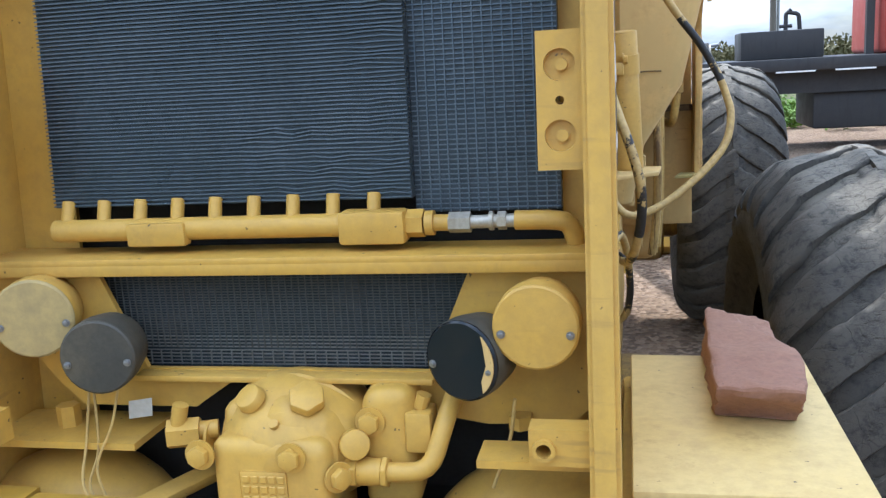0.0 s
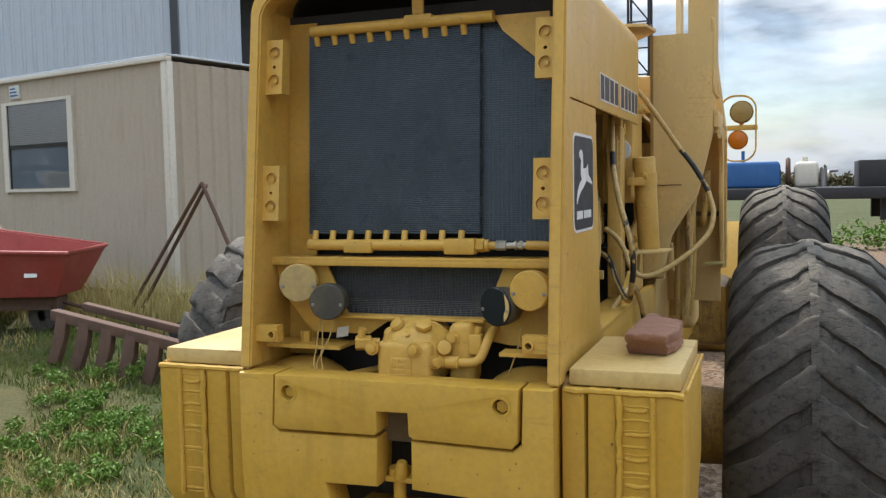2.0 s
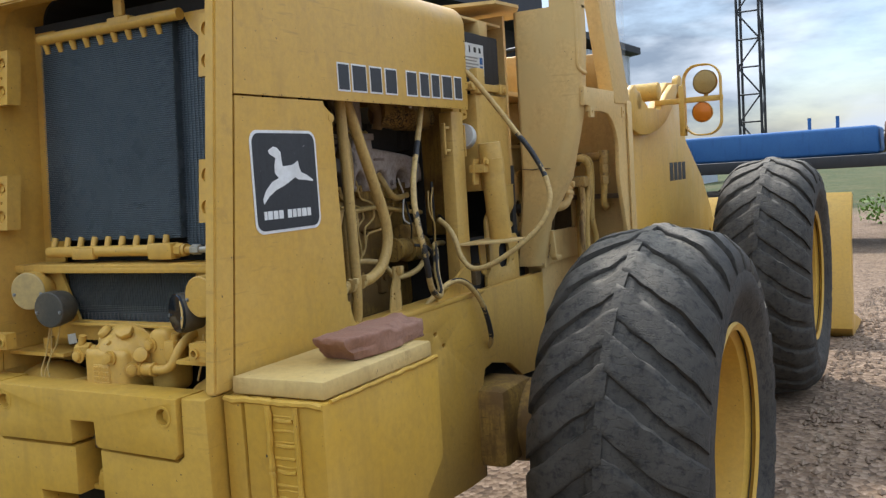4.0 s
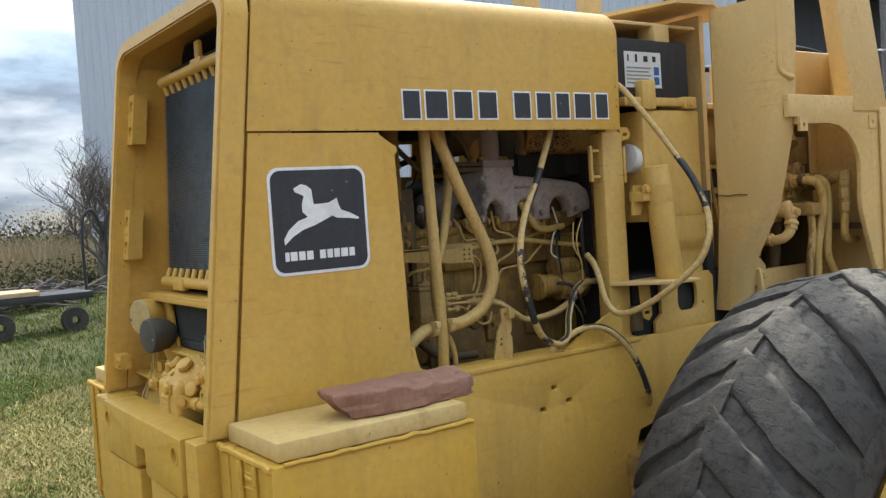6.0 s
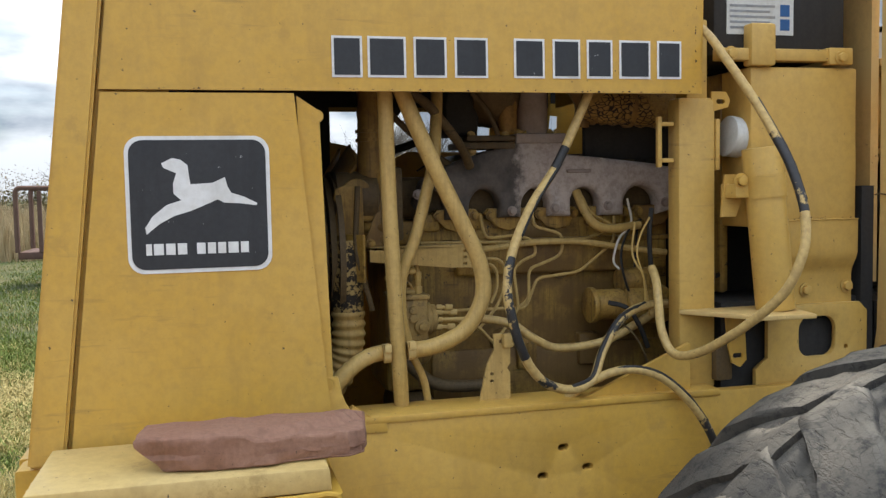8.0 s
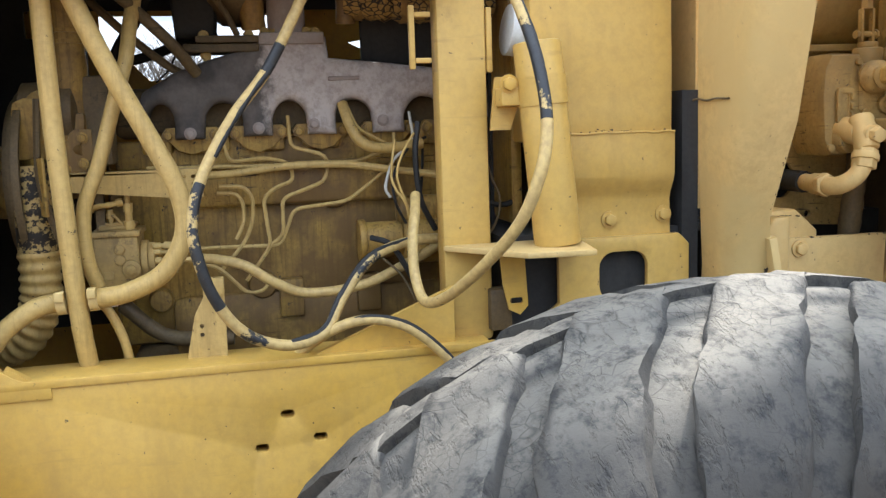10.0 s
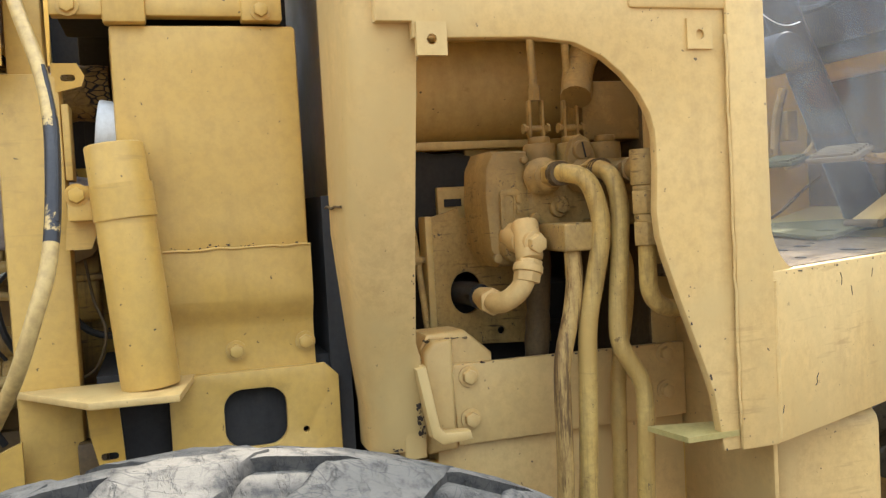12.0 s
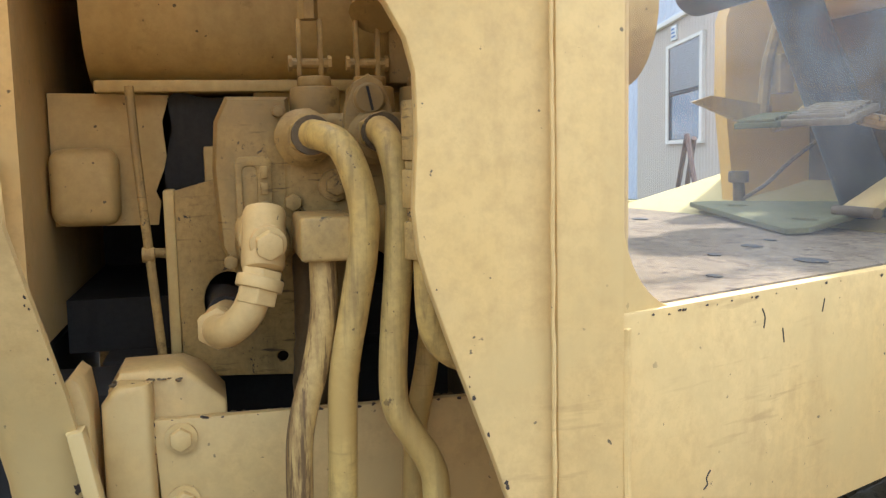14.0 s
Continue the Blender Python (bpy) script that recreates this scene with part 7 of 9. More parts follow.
plate(bm, [(-0.64, 2.31), (0.63, 2.31), (0.642, 2.345), (0.36, 3.035), (0.30, 3.02), (-0.64, 2.93)], "z", FZ - 0.02, FZ)
deck = part("cab_floor", bm, FLOORWEAR, loader, "scuffed steel cab floor with bare patches")
bm = B()
toe = [((-0.64, 2.932, FZ), (-0.64, 3.26, FZ + 0.085)), ((-0.2, 2.97, FZ), (-0.2, 3.33, FZ + 0.07)), ((0.36, 3.037, FZ), (0.36, 3.42, FZ + 0.05))]
top = [[bm.verts.new(q) for q in row] for row in toe]
low = [[bm.verts.new((q[0], q[1], q[2] - 0.02)) for q in row] for row in toe]
for k in range(2):
    bm.faces.new((top[k][0], top[k + 1][0], top[k + 1][1], top[k][1]))
    bm.faces.new((low[k][0], low[k][1], low[k + 1][1], low[k + 1][0]))
    bm.faces.new((top[k][0], low[k][0], low[k + 1][0], top[k + 1][0]))
    bm.faces.new((top[k][1], top[k + 1][1], low[k + 1][1], low[k][1]))
for k in (0, 2):
    bm.faces.new((top[k][0], top[k][1], low[k][1], low[k][0]))
bmesh.ops.recalc_face_normals(bm, faces=bm.faces[:])
part("toe_board", bm, MOSS, deck, "green-dusted sloping toe board")
bm = B()
box(bm, -0.665, -0.642, 2.31, 3.27, FZ - 0.06, FZ + 0.012, 0.003)
part("floor_lip", bm, MOSS, deck)
bm = B()
plate(bm, [(-0.36, 2.97), (-0.34, 3.00), (0.02, 3.125), (0.06, 3.11), (0.165, 2.88), (0.145, 2.852)], "z", FZ + 0.0005, FZ + 0.011, holes=[ring(-0.20, 2.985, 0.034, 0.013, n=14), ring(0.085, 2.93, 0.034, 0.012, n=14)], bevel=0.002)
bmesh.ops.transform(bm, matrix=Matrix.Translation((0, 2.9, FZ)) @ Matrix.Rotation(0.10, 4, "X") @ Matrix.Translation((0, -2.9, -FZ)), verts=bm.verts[:])
for v in bm.verts:
    v.co.z += 0.005
part("floor_hatch", bm, GREENMAT, deck, "green-dusted lift-out floor plate")
# Flat near-black discs stand for the shade inside the floor's holes.
for x, y, r in ((0.427, 2.693, 0.026), (-0.25, 2.80, 0.022), (0.26, 2.72, 0.02), (0.33, 2.62, 0.012), (0.20, 2.79, 0.012), (0.50, 2.52, 0.012), (-0.43, 2.80, 0.02)):
    bm = B()
    plate(bm, ring(x, y, r, r * 0.62, n=16), "z", FZ + 0.0003, FZ + 0.0018)
    part("floor_hole", bm, DARK, deck)
bm = B()
box(bm, 0.20, 0.52, 2.43, 2.67, 0.95, 1.255, 0.035, 4)
part("step_box", bm, CREAM, loader)
# cab front: dash, steering column, pedals
mF = wall_frame((-0.61, 3.20, 1.50), (0.97, 0.22, 0))
# Panel's brown is shade put into the colour, not grease.
bm = B()
boxm(bm, mF, 0.0, 0.99, 0.0, 0.012, 0.0, 0.50, 0.002)
part("front_wall", bm, GREASE_SHADE, loader, "cab front panel with its shade painted as brown")
bm = B()
tube(bm, [(0.02, 3.13, 1.50), (0.01, 3.08, 1.62), (0.0, 2.96, 1.90), (0.0, 2.88, 2.08)], 0.045, 16, radii=lambda s: 0.050 - 0.012 * s)
col = part("steering_column", bm, TRUCK, loader, "dark steering column")
bm = B()
lathe(bm, [(0.19 + 0.012 * math.cos(a * math.pi / 4), 0.012 * math.sin(a * math.pi / 4)) for a in range(9)], (0, 0, 0), "z", 36)
bmesh.ops.transform(bm, matrix=pose(0.0, 2.84, 2.14, -28, 0, 0), verts=bm.verts[:])
part("steering_wheel", bm, BLACK, col)
bm = B()
box(bm, -0.25, 0.30, 3.0, 3.25, 1.95, 2.2, 0.03)
cyl(bm, (-0.12, 2.84, 1.93), (0.10, 2.84, 1.93), 0.045, n=24, bevel=0.01)
part("dashboard", bm, TRUCK, loader, "dark dashboard underside")


def pedal(p, w, l, tilt, turn, mat, ribs=6):
    m = pose(*p, tilt, 0, turn)
    bm = B()
    boxm(bm, m, -w / 2, w / 2, -l / 2, l / 2, -0.006, 0.006, 0.003)
    pd = part("foot_pedal", bm, mat, loader, "dusty ribbed foot pedal")
    bm = B()
    for k in range(ribs):
        y = -l / 2 + l * (k + 0.5) / ribs
        boxm(bm, m, -w * 0.42, w * 0.42, y - 0.004, y + 0.004, 0.006, 0.013, 0.002)
    pieces("pedal_rib", bm, mat, pd)
    return pd


pa = pedal((0.10, 2.96, 1.70), 0.115, 0.10, 14, 25, WOODGREY)
bm = B()
tube(bm, [(0.12, 3.0, 1.695), (0.12, 3.08, 1.69), (0.13, 3.22, 1.75)], 0.012, 8)
part("pedal_arm", bm, VALVE, pa)
pc = pedal((-0.22, 3.06, 1.70), 0.11, 0.075, 12, 15, GREENMAT)
bm = B()
tube(bm, [(-0.22, 3.07, 1.69), (-0.22, 3.13, 1.71), (-0.22, 3.2, 1.78)], 0.012, 8)
part("pedal_arm", bm, VALVE, pc)
pl_ = pedal((0.13, 3.11, 1.612), 0.075, 0.27, 29, 0, COVER, 0)
bm = B()
cyl(bm, (0.08, 2.99, 1.545), (0.18, 2.99, 1.545), 0.009, n=12)
part("pedal_hinge", bm, GREASE_SHADE, pl_)
bm = B()
cyl(bm, (-0.30, 3.05, 1.53), (-0.305, 3.05, 1.578), 0.013, 0.012, n=14)
cyl(bm, (-0.305, 3.05, 1.578), (-0.305, 3.05, 1.602), 0.021, n=18, bevel=0.003)
part("floor_button", bm, GREASE_SHADE, deck)
bm = B()
tube(bm, [(-0.30, 3.05, 1.54), (-0.24, 3.07, 1.575), (-0.19, 3.09, 1.62), (-0.15, 3.12, 1.66)], 0.004, 6)
part("button_wire", bm, GREASE_SHADE, deck)
bm = B()
plate(bm, [(2.94, 1.745), (2.98, 1.757), (3.12, 1.735), (3.12, 1.69), (3.04, 1.705)], "x", -0.31, -0.295)
tube(bm, [(-0.3, 3.10, 1.72), (-0.3, 3.11, 1.82), (-0.28, 3.12, 1.90)], 0.012, 8)
box(bm, -0.31, -0.27, 3.12, 3.155, 1.76, 1.84, 0.004)
part("lever_bracket", bm, VALVE, loader)

# hydraulic control valve seen through the arch
bm = B()
plate(bm, [(1.945, 1.614), (2.0, 1.629), (2.003, 1.612), (2.014, 1.612), (2.017, 1.634), (2.16, 1.655), (2.165, 1.380), (1.953, 1.392)], "x", 0.255, 0.265, holes=[ring(2.008, 1.480, 0.029, 0.037, n=24), ring(2.070, 1.408, 0.007, n=12)], bevel=0.002)
vp = part("valve_plate", bm, VALVE, loader, "drilled tan plate behind the valve")
bm = B()
box(bm, 0.225, 0.268, 1.938, 1.951, 1.388, 1.617, 0.003)
part("plate_flange", bm, COVER, vp)
bm = B()
plate(bm, [(2.001, 1.690), (2.014, 1.716), (2.078, 1.716), (2.088, 1.60), (2.078, 1.548), (2.05, 1.530), (2.018, 1.530), (2.003, 1.56), (1.998, 1.64)], "x", 0.29, 0.410, bevel=0.014)
box(bm, 0.31, 0.415, 2.07, 2.275, 1.585, 1.698, 0.010, 3)
box(bm, 0.402, 0.418, 2.024, 2.053, 1.592, 1.650, 0.004)
cyl(bm, (0.39, 2.045, 1.565), (0.428, 2.046, 1.562), 0.030, 0.027, n=22, bevel=0.004)
rough_up(bm, 0.0025, 24)
valve = part("control_valve", bm, VALVE, loader, "dirty yellow hydraulic control valve")
bm = B()
plate(bm, rounded(2.020, 2.057, 1.588, 1.654, 0.007, 3), "x", 0.414, 0.421, holes=[rounded(2.027, 2.042, 1.598, 1.644, 0.005, 3)], bevel=0.0015)
for z in (1.602, 1.621, 1.638):
    box(bm, 0.421, 0.427, 2.045, 2.053, z - 0.006, z + 0.006, 0.001)
part("valve_cover", bm, VALVE, valve)
for y in (2.108, 2.168, 2.228):
    bm = B()
    cyl(bm, (0.382, y, 1.685), (0.382, y, 1.727), 0.0275, 0.0265, n=24, bevel=0.004)
    cyl(bm, (0.382, y, 1.727), (0.382, y, 1.738), 0.018, n=18, bevel=0.002)
    part("spool_cap", bm, VALVE, valve)
for y in (2.104, 2.166):
    bm = B()
    for s in (-1, 1):
        box(bm, 0.376, 0.388, y + s * 0.0115 - 0.0025, y + s * 0.0115 + 0.0025, 1.738, 1.798, 0.001)
    cyl(bm, (0.382, y - 0.019, 1.752), (0.382, y + 0.019, 1.752), 0.0055, n=10)
    for s in (-1, 1):
        cyl(bm, (0.382, y + s * 0.019, 1.752), (0.382, y + s * 0.023, 1.752), 0.0085, n=6)
    cyl(bm, (0.382, y, 1.798), (0.378, y - 0.004, 1.99), 0.0065, n=12)
    cyl(bm, (0.382, y, 1.798), (0.382, y, 1.822), 0.0105, n=6)
    part("clevis_rod", bm, VALVE, valve)
bm = B()
plate(bm, [(2.130, 1.668), (2.134, 1.705), (2.143, 1.728), (2.158, 1.737), (2.173, 1.728), (2.182, 1.705), (2.186, 1.668)], "x", 0.418, 0.436, bevel=0.003)
part("pipe_flange", bm, VALVE, valve)
bm = B()
lathe(bm, [(0.0001, 0.004), (0.014, 0.004), (0.0165, 0.001), (0.0165, -0.006)], (0.440, 2.158, 1.711), "x", 22)
part("flange_screw", bm, VALVE, valve)
# Dark bar on the screw head, painted in for the slot's shade.
bm = B()
boxm(bm, pose(0.4446, 2.158, 1.711, 12, 0, 0), 0.0, 0.0008, -0.0014, 0.0014, -0.0125, 0.0125)
part("screw_slot", bm, DARK, valve)
for y, z in ((2.090, 1.672), (2.163, 1.672), (2.232, 1.665)):
    bm = B()
    lathe(bm, [(0.0001, 0.0), (0.029, 0.0), (0.030, 0.005), (0.025, 0.008), (0.030, 0.012), (0.025, 0.016), (0.029, 0.020), (0.024, 0.025), (0.021, 0.028), (0.024, 0.036), (0.018, 0.040), (0.0001, 0.041)], (0.420, y, z), "x", 24)
    rough_up(bm, 0.0015, 60)
    part("port_collar", bm, VALVE, valve)
PIPES = [
    ([(0.43, 2.090, 1.672), (0.495, 2.094, 1.674), (0.528, 2.118, 1.660), (0.534, 2.134, 1.61), (0.534, 2.133, 1.565), (0.528, 2.124, 1.51), (0.522, 2.112, 1.44), (0.520, 2.109, 1.36), (0.515, 2.104, 1.20), (0.50, 2.10, 1.05)], 0.0145),
    ([(0.43, 2.163, 1.673), (0.49, 2.158, 1.678), (0.524, 2.163, 1.662), (0.530, 2.170, 1.62), (0.530, 2.167, 1.55), (0.528, 2.160, 1.46), (0.528, 2.161, 1.412), (0.528, 2.177, 1.380), (0.528, 2.194, 1.350), (0.528, 2.200, 1.315), (0.525, 2.198, 1.20), (0.515, 2.196, 1.05)], 0.0140),
    ([(0.505, 2.097, 1.59), (0.512, 2.097, 1.545), (0.515, 2.096, 1.505), (0.516, 2.087, 1.456), (0.517, 2.072, 1.402), (0.517, 2.067, 1.35), (0.512, 2.067, 1.20), (0.495, 2.066, 1.05)], 0.0132),
    ([(0.43, 2.19, 1.59), (0.455, 2.212, 1.54), (0.46, 2.215, 1.50), (0.46, 2.208, 1.436), (0.46, 2.193, 1.35), (0.46, 2.188, 1.20), (0.455, 2.185, 1.05)], 0.0125),
    ([(0.585, 2.184, 1.59), (0.580, 2.185, 1.53), (0.574, 2.190, 1.492), (0.570, 2.207, 1.469), (0.564, 2.24, 1.460), (0.55, 2.30, 1.46)], 0.0135),
]
for k, (p, r) in enumerate(PIPES):
    bm = B()
    tube(bm, p, r, 16, 5)
    part("hydraulic_pipe", bm, RUSTPIPE if k == 2 else PIPE, loader, "painted steel hydraulic pipe with rust streaks" if k == 2 else "")
for y0, y1, x0, x1, z0, z1 in ((2.075, 2.128, 0.43, 0.535, 1.555, 1.597), (2.165, 2.21, 0.41, 0.47, 1.55, 1.60)):
    bm = B()
    box(bm, x0, x1, y0, y1, z0, z1, 0.004, 3)
    part("pipe_block", bm, VALVE, valve)
bm = B()
for z0, z1, r, n in ((1.560, 1.594, 0.0215, 6), (1.594, 1.606, 0.018, 18), (1.606, 1.640, 0.0225, 6), (1.640, 1.648, 0.019, 18), (1.648, 1.700, 0.0215, 18)):
    cyl(bm, (0.585, 2.184, z0), (0.585, 2.184, z1), r, n=n, bevel=0.0015)
cyl(bm, (0.585, 2.184, 1.676), (0.46, 2.222, 1.672), 0.0185, n=18)
cyl(bm, (0.53, 2.20, 1.674), (0.50, 2.21, 1.673), 0.023, n=6, bevel=0.0015)
part("tee_fitting", bm, VALVE, valve)
EL = Matrix.Translation((0.002, 0.011, -0.006))
bm = B()
cyl(bm, (0.405, 2.03, 1.585), (0.455, 2.033, 1.578), 0.024, n=20, bevel=0.003)
cyl(bm, (0.446, 2.036, 1.608), (0.474, 2.031, 1.548), 0.0215, 0.0215, n=24, bevel=0.006)
cyl(bm, (0.462, 2.036, 1.577), (0.498, 2.038, 1.574), 0.0145, n=6, bevel=0.002)
cyl(bm, (0.455, 2.036, 1.577), (0.484, 2.037, 1.575), 0.0185, n=20, bevel=0.002)
cyl(bm, (0.471, 2.031, 1.550), (0.476, 2.022, 1.516), 0.0215, n=6, bevel=0.002)
cyl(bm, (0.472, 2.029, 1.542), (0.4745, 2.0255, 1.530), 0.0235, n=24, bevel=0.002)
tube(bm, [(0.474, 2.028, 1.54), (0.473, 2.014, 1.507), (0.455, 1.994, 1.487), (0.42, 1.985, 1.484), (0.34, 1.995, 1.486)], 0.0165, 18)
cyl(bm, (0.430, 1.984, 1.485), (0.412, 1.986, 1.485), 0.0225, n=6, bevel=0.002)
cyl(bm, (0.412, 1.986, 1.485), (0.385, 1.989, 1.485), 0.020, n=20)
bmesh.ops.transform(bm, matrix=EL, verts=bm.verts[:])
pieces("elbow_fitting", bm, CREAM, valve, "pale yellow hydraulic elbow")
hose("suction_hose", [(0.35, 2.004, 1.480), (0.26, 2.004, 1.480), (0.18, 1.97, 1.47)], 0.021, BLACK)
bm = B()
tube(bm, [(0.385, 2.098, 1.60), (0.375, 2.098, 1.50), (0.365, 2.096, 1.42), (0.35, 2.09, 1.28)], 0.020, 16, radii=lambda q: 0.020 + 0.003 * noise.noise(Vector((q * 30, 0.0, 4.0))))
part("greasy_hose", bm, GREASE_SHADE, valve, "oil-soaked hose under the valve")
bm = B()
tube(bm, [(0.254, 1.906, 1.738), (0.262, 1.912, 1.64), (0.272, 1.920, 1.543), (0.280, 1.932, 1.385)], 0.0055, 10)
cyl(bm, (0.25, 1.922, 1.542), (0.255, 1.942, 1.541), 0.006, n=12)
cyl(bm, (0.272, 1.912, 1.542), (0.272, 1.926, 1.542), 0.009, n=12, bevel=0.001)
part("control_rod", bm, VALVE, loader)
# Ragged near-black sheet: the shade in the torn hole, no real opening.
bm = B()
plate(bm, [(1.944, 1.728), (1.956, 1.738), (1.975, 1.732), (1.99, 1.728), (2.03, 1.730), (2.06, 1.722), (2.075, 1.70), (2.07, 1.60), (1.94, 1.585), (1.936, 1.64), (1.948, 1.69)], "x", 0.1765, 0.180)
part("torn_hole_shade", bm, DARK, loader, "flat near-black patch for the torn hole in the panel behind")
bm = B()
box(bm, 0.181, 0.196, 1.985, 2.07, 1.60, 1.668, 0.003)
part("inner_bracket", bm, COVER, loader)
# Flat dark patch gives the slot its depth by colour.
bm = B()
box(bm, 0.1962, 0.1975, 1.997, 2.030, 1.632, 1.646, 0.0)
part("bracket_slot", bm, DARK, loader)
for p, r, n in (((0.414, 2.122, 1.622), 0.017, 20), ((0.424, 2.122, 1.622), 0.0115, 6), ((0.414, 2.078, 1.606), 0.010, 6), ((0.414, 2.195, 1.628), 0.013, 6), ((0.410, 2.066, 1.700), 0.007, 6), ((0.410, 2.012, 1.545), 0.008, 6)):
    bm = B()
    cyl(bm, p, (p[0] + 0.010, p[1], p[2]), r, n=n, bevel=0.002)
    part("valve_bolt", bm, VALVE, valve)
for y, z in ((2.092, 1.6735), (2.161, 1.6755)):
    bm = B()
    cyl(bm, (0.455, y, z), (0.478, y + 0.001, z), 0.0205, n=6, bevel=0.0015)
    part("pipe_nut", bm, PIPE, valve)
# bolted cross plate and block
bm = B()
plate(bm, [(1.925, 1.383), (2.345, 1.380), (2.345, 1.255), (1.932, 1.254)], "x", 0.400, 0.413, bevel=0.002)
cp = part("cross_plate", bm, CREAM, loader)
cpb = bolt_mesh("plate_bolt", 0.0125, CREAM)
for y, z in ((1.953, 1.363), (1.953, 1.295), (2.305, 1.301), (2.306, 1.364)):
    placed("plate_bolt", cpb, cp, pose(0.414, y, z))
bm = B()
plate(bm, [(1.880, 1.25), (1.880, 1.412), (1.892, 1.430), (1.955, 1.432), (1.975, 1.420), (2.000, 1.394), (2.002, 1.25)], "x", 0.31, 0.398, bevel=0.006)
plate(bm, [(1.877, 1.25), (1.880, 1.408), (1.893, 1.426), (1.926, 1.424), (1.928, 1.25)], "x", 0.398, 0.428, bevel=0.007)
bmesh.ops.triangulate(bm, faces=bm.faces[:])
rough_up(bm, 0.004, 34)
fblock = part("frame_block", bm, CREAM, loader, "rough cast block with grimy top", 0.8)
bm = B()
plate(bm, [(1.838, 1.25), (1.842, 1.43), (1.853, 1.442), (1.862, 1.435), (1.868, 1.405), (1.872, 1.25)], "x", 0.36, 0.442, bevel=0.004)
rough_up(bm, 0.003, 30)
part("flange_ear", bm, CREAM, fblock)
bm = B()
plate(bm, [(1.851, 1.394), (1.867, 1.397), (1.884, 1.303), (1.892, 1.294), (1.932, 1.292), (1.935, 1.279), (1.886, 1.275), (1.871, 1.288)], "x", 0.450, 0.476, bevel=0.004)
part("bent_bracket", bm, CREAM, loader)
# Made-up near-black boxes: shade of the void, and a stop for stray light.
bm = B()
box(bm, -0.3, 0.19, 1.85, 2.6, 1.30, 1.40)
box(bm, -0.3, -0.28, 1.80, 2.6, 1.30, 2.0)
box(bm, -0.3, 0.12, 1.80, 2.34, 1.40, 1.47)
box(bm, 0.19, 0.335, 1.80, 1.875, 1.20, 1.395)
pieces("bay_shade_fill", bm, DARK, loader)
bm = B()
cyl(bm, (0.10, 1.85, 1.86), (0.10, 2.6, 1.86), 0.115, n=32)
box(bm, 0.10, 0.20, 1.86, 2.32, 1.735, 1.75, 0.003)
plate(bm, [(1.803, 1.572), (1.925, 1.570), (1.930, 1.60), (1.924, 1.612), (1.940, 1.65), (1.936, 1.70), (1.946, 1.733), (1.803, 1.736)], "x", 0.165, 0.175)
box(bm, 0.1755, 0.215, 1.803, 1.884, 1.573, 1.668, 0.018, 3)
box(bm, 0.165, 0.175, 2.05, 2.34, 1.60, 1.74, 0.003)
pieces("seat_base", bm, COVER, loader)
bm = B()
tube(bm, [(0.40, 2.17, 1.80), (0.36, 2.20, 1.86), (0.33, 2.25, 1.92)], 0.026, 12)
tube(bm, [(0.45, 1.86, 1.83), (0.40, 1.90, 1.88), (0.34, 1.95, 1.93)], 0.012, 8)
box(bm, 0.30, 0.38, 2.19, 2.31, 1.73, 1.83, 0.006)
pieces("lever_linkage", bm, VALVE, loader)
bm = B()
box(bm, 0.30, 0.56, 2.345, 2.42, 1.955, 2.12, 0.01)
box(bm, 0.12, 0.45, 2.10, 2.43, 1.955, 2.12, 0.012)
pieces("console_box", bm, CREAM, loader)
# Added wall hides the sunlit floor; its dark brown stands for shade.
bm = B()
box(bm, -0.28, 0.385, 2.296, 2.306, 1.26, 1.95, 0.002)
part("bay_shade_wall", bm, GREASE_SHADE, loader)
bm = B()
box(bm, 0.385, 0.639, 2.346, 2.354, 1.10, 1.95, 0.002)
box(bm, 0.377, 0.390, 2.300, 2.352, 1.10, 1.95, 0.002)
part("post_return", bm, CREAM, side)
bm = B()
box(bm, 0.34, 0.4005, 1.90, 2.345, 1.02, 1.2535, 0.003)
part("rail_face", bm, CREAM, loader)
# Dark box added in the gap by the cab panel, as shade.
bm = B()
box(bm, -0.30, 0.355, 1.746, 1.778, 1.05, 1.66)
part("panel_gap_shade", bm, DARK, loader)
# Unseen deck, added over the valve bay to keep sun and sky out.
bm = B()
box(bm, -0.62, 0.34, 1.805, 2.30, 1.930, 1.948, 0.003)
part("light_stop_deck", bm, CREAM, loader)
# ribbed swivel collars on the two upper pipes
for y, z in ((2.092, 1.6735), (2.161, 1.6755)):
    bm = B()
    for k in range(5):
        cyl(bm, (0.476 + 0.0042 * k, y + 0.001, z), (0.4785 + 0.0042 * k, y + 0.001, z), 0.0192 - 0.0008 * (k % 2), n=22)
    cyl(bm, (0.474, y + 0.001, z), (0.496, y + 0.001, z), 0.0168, n=18)
    part("swivel_collar", bm, GREASE_SHADE, valve, "oily threaded collar")


# dirt and worn edges
DIRT = worn("caked_dirt", (0.12, 0.082, 0.040), (0.20, 0.145, 0.075), (0.04, 0.028, 0.016), 0.95, scale=4, dust_amount=0.9, bump=0.8, scuff=1.0)
BAREIRON = worn("bare_chipped_iron", (0.055, 0.04, 0.028), (0.10, 0.07, 0.045), (0.03, 0.022, 0.016), 0.8, scale=4)


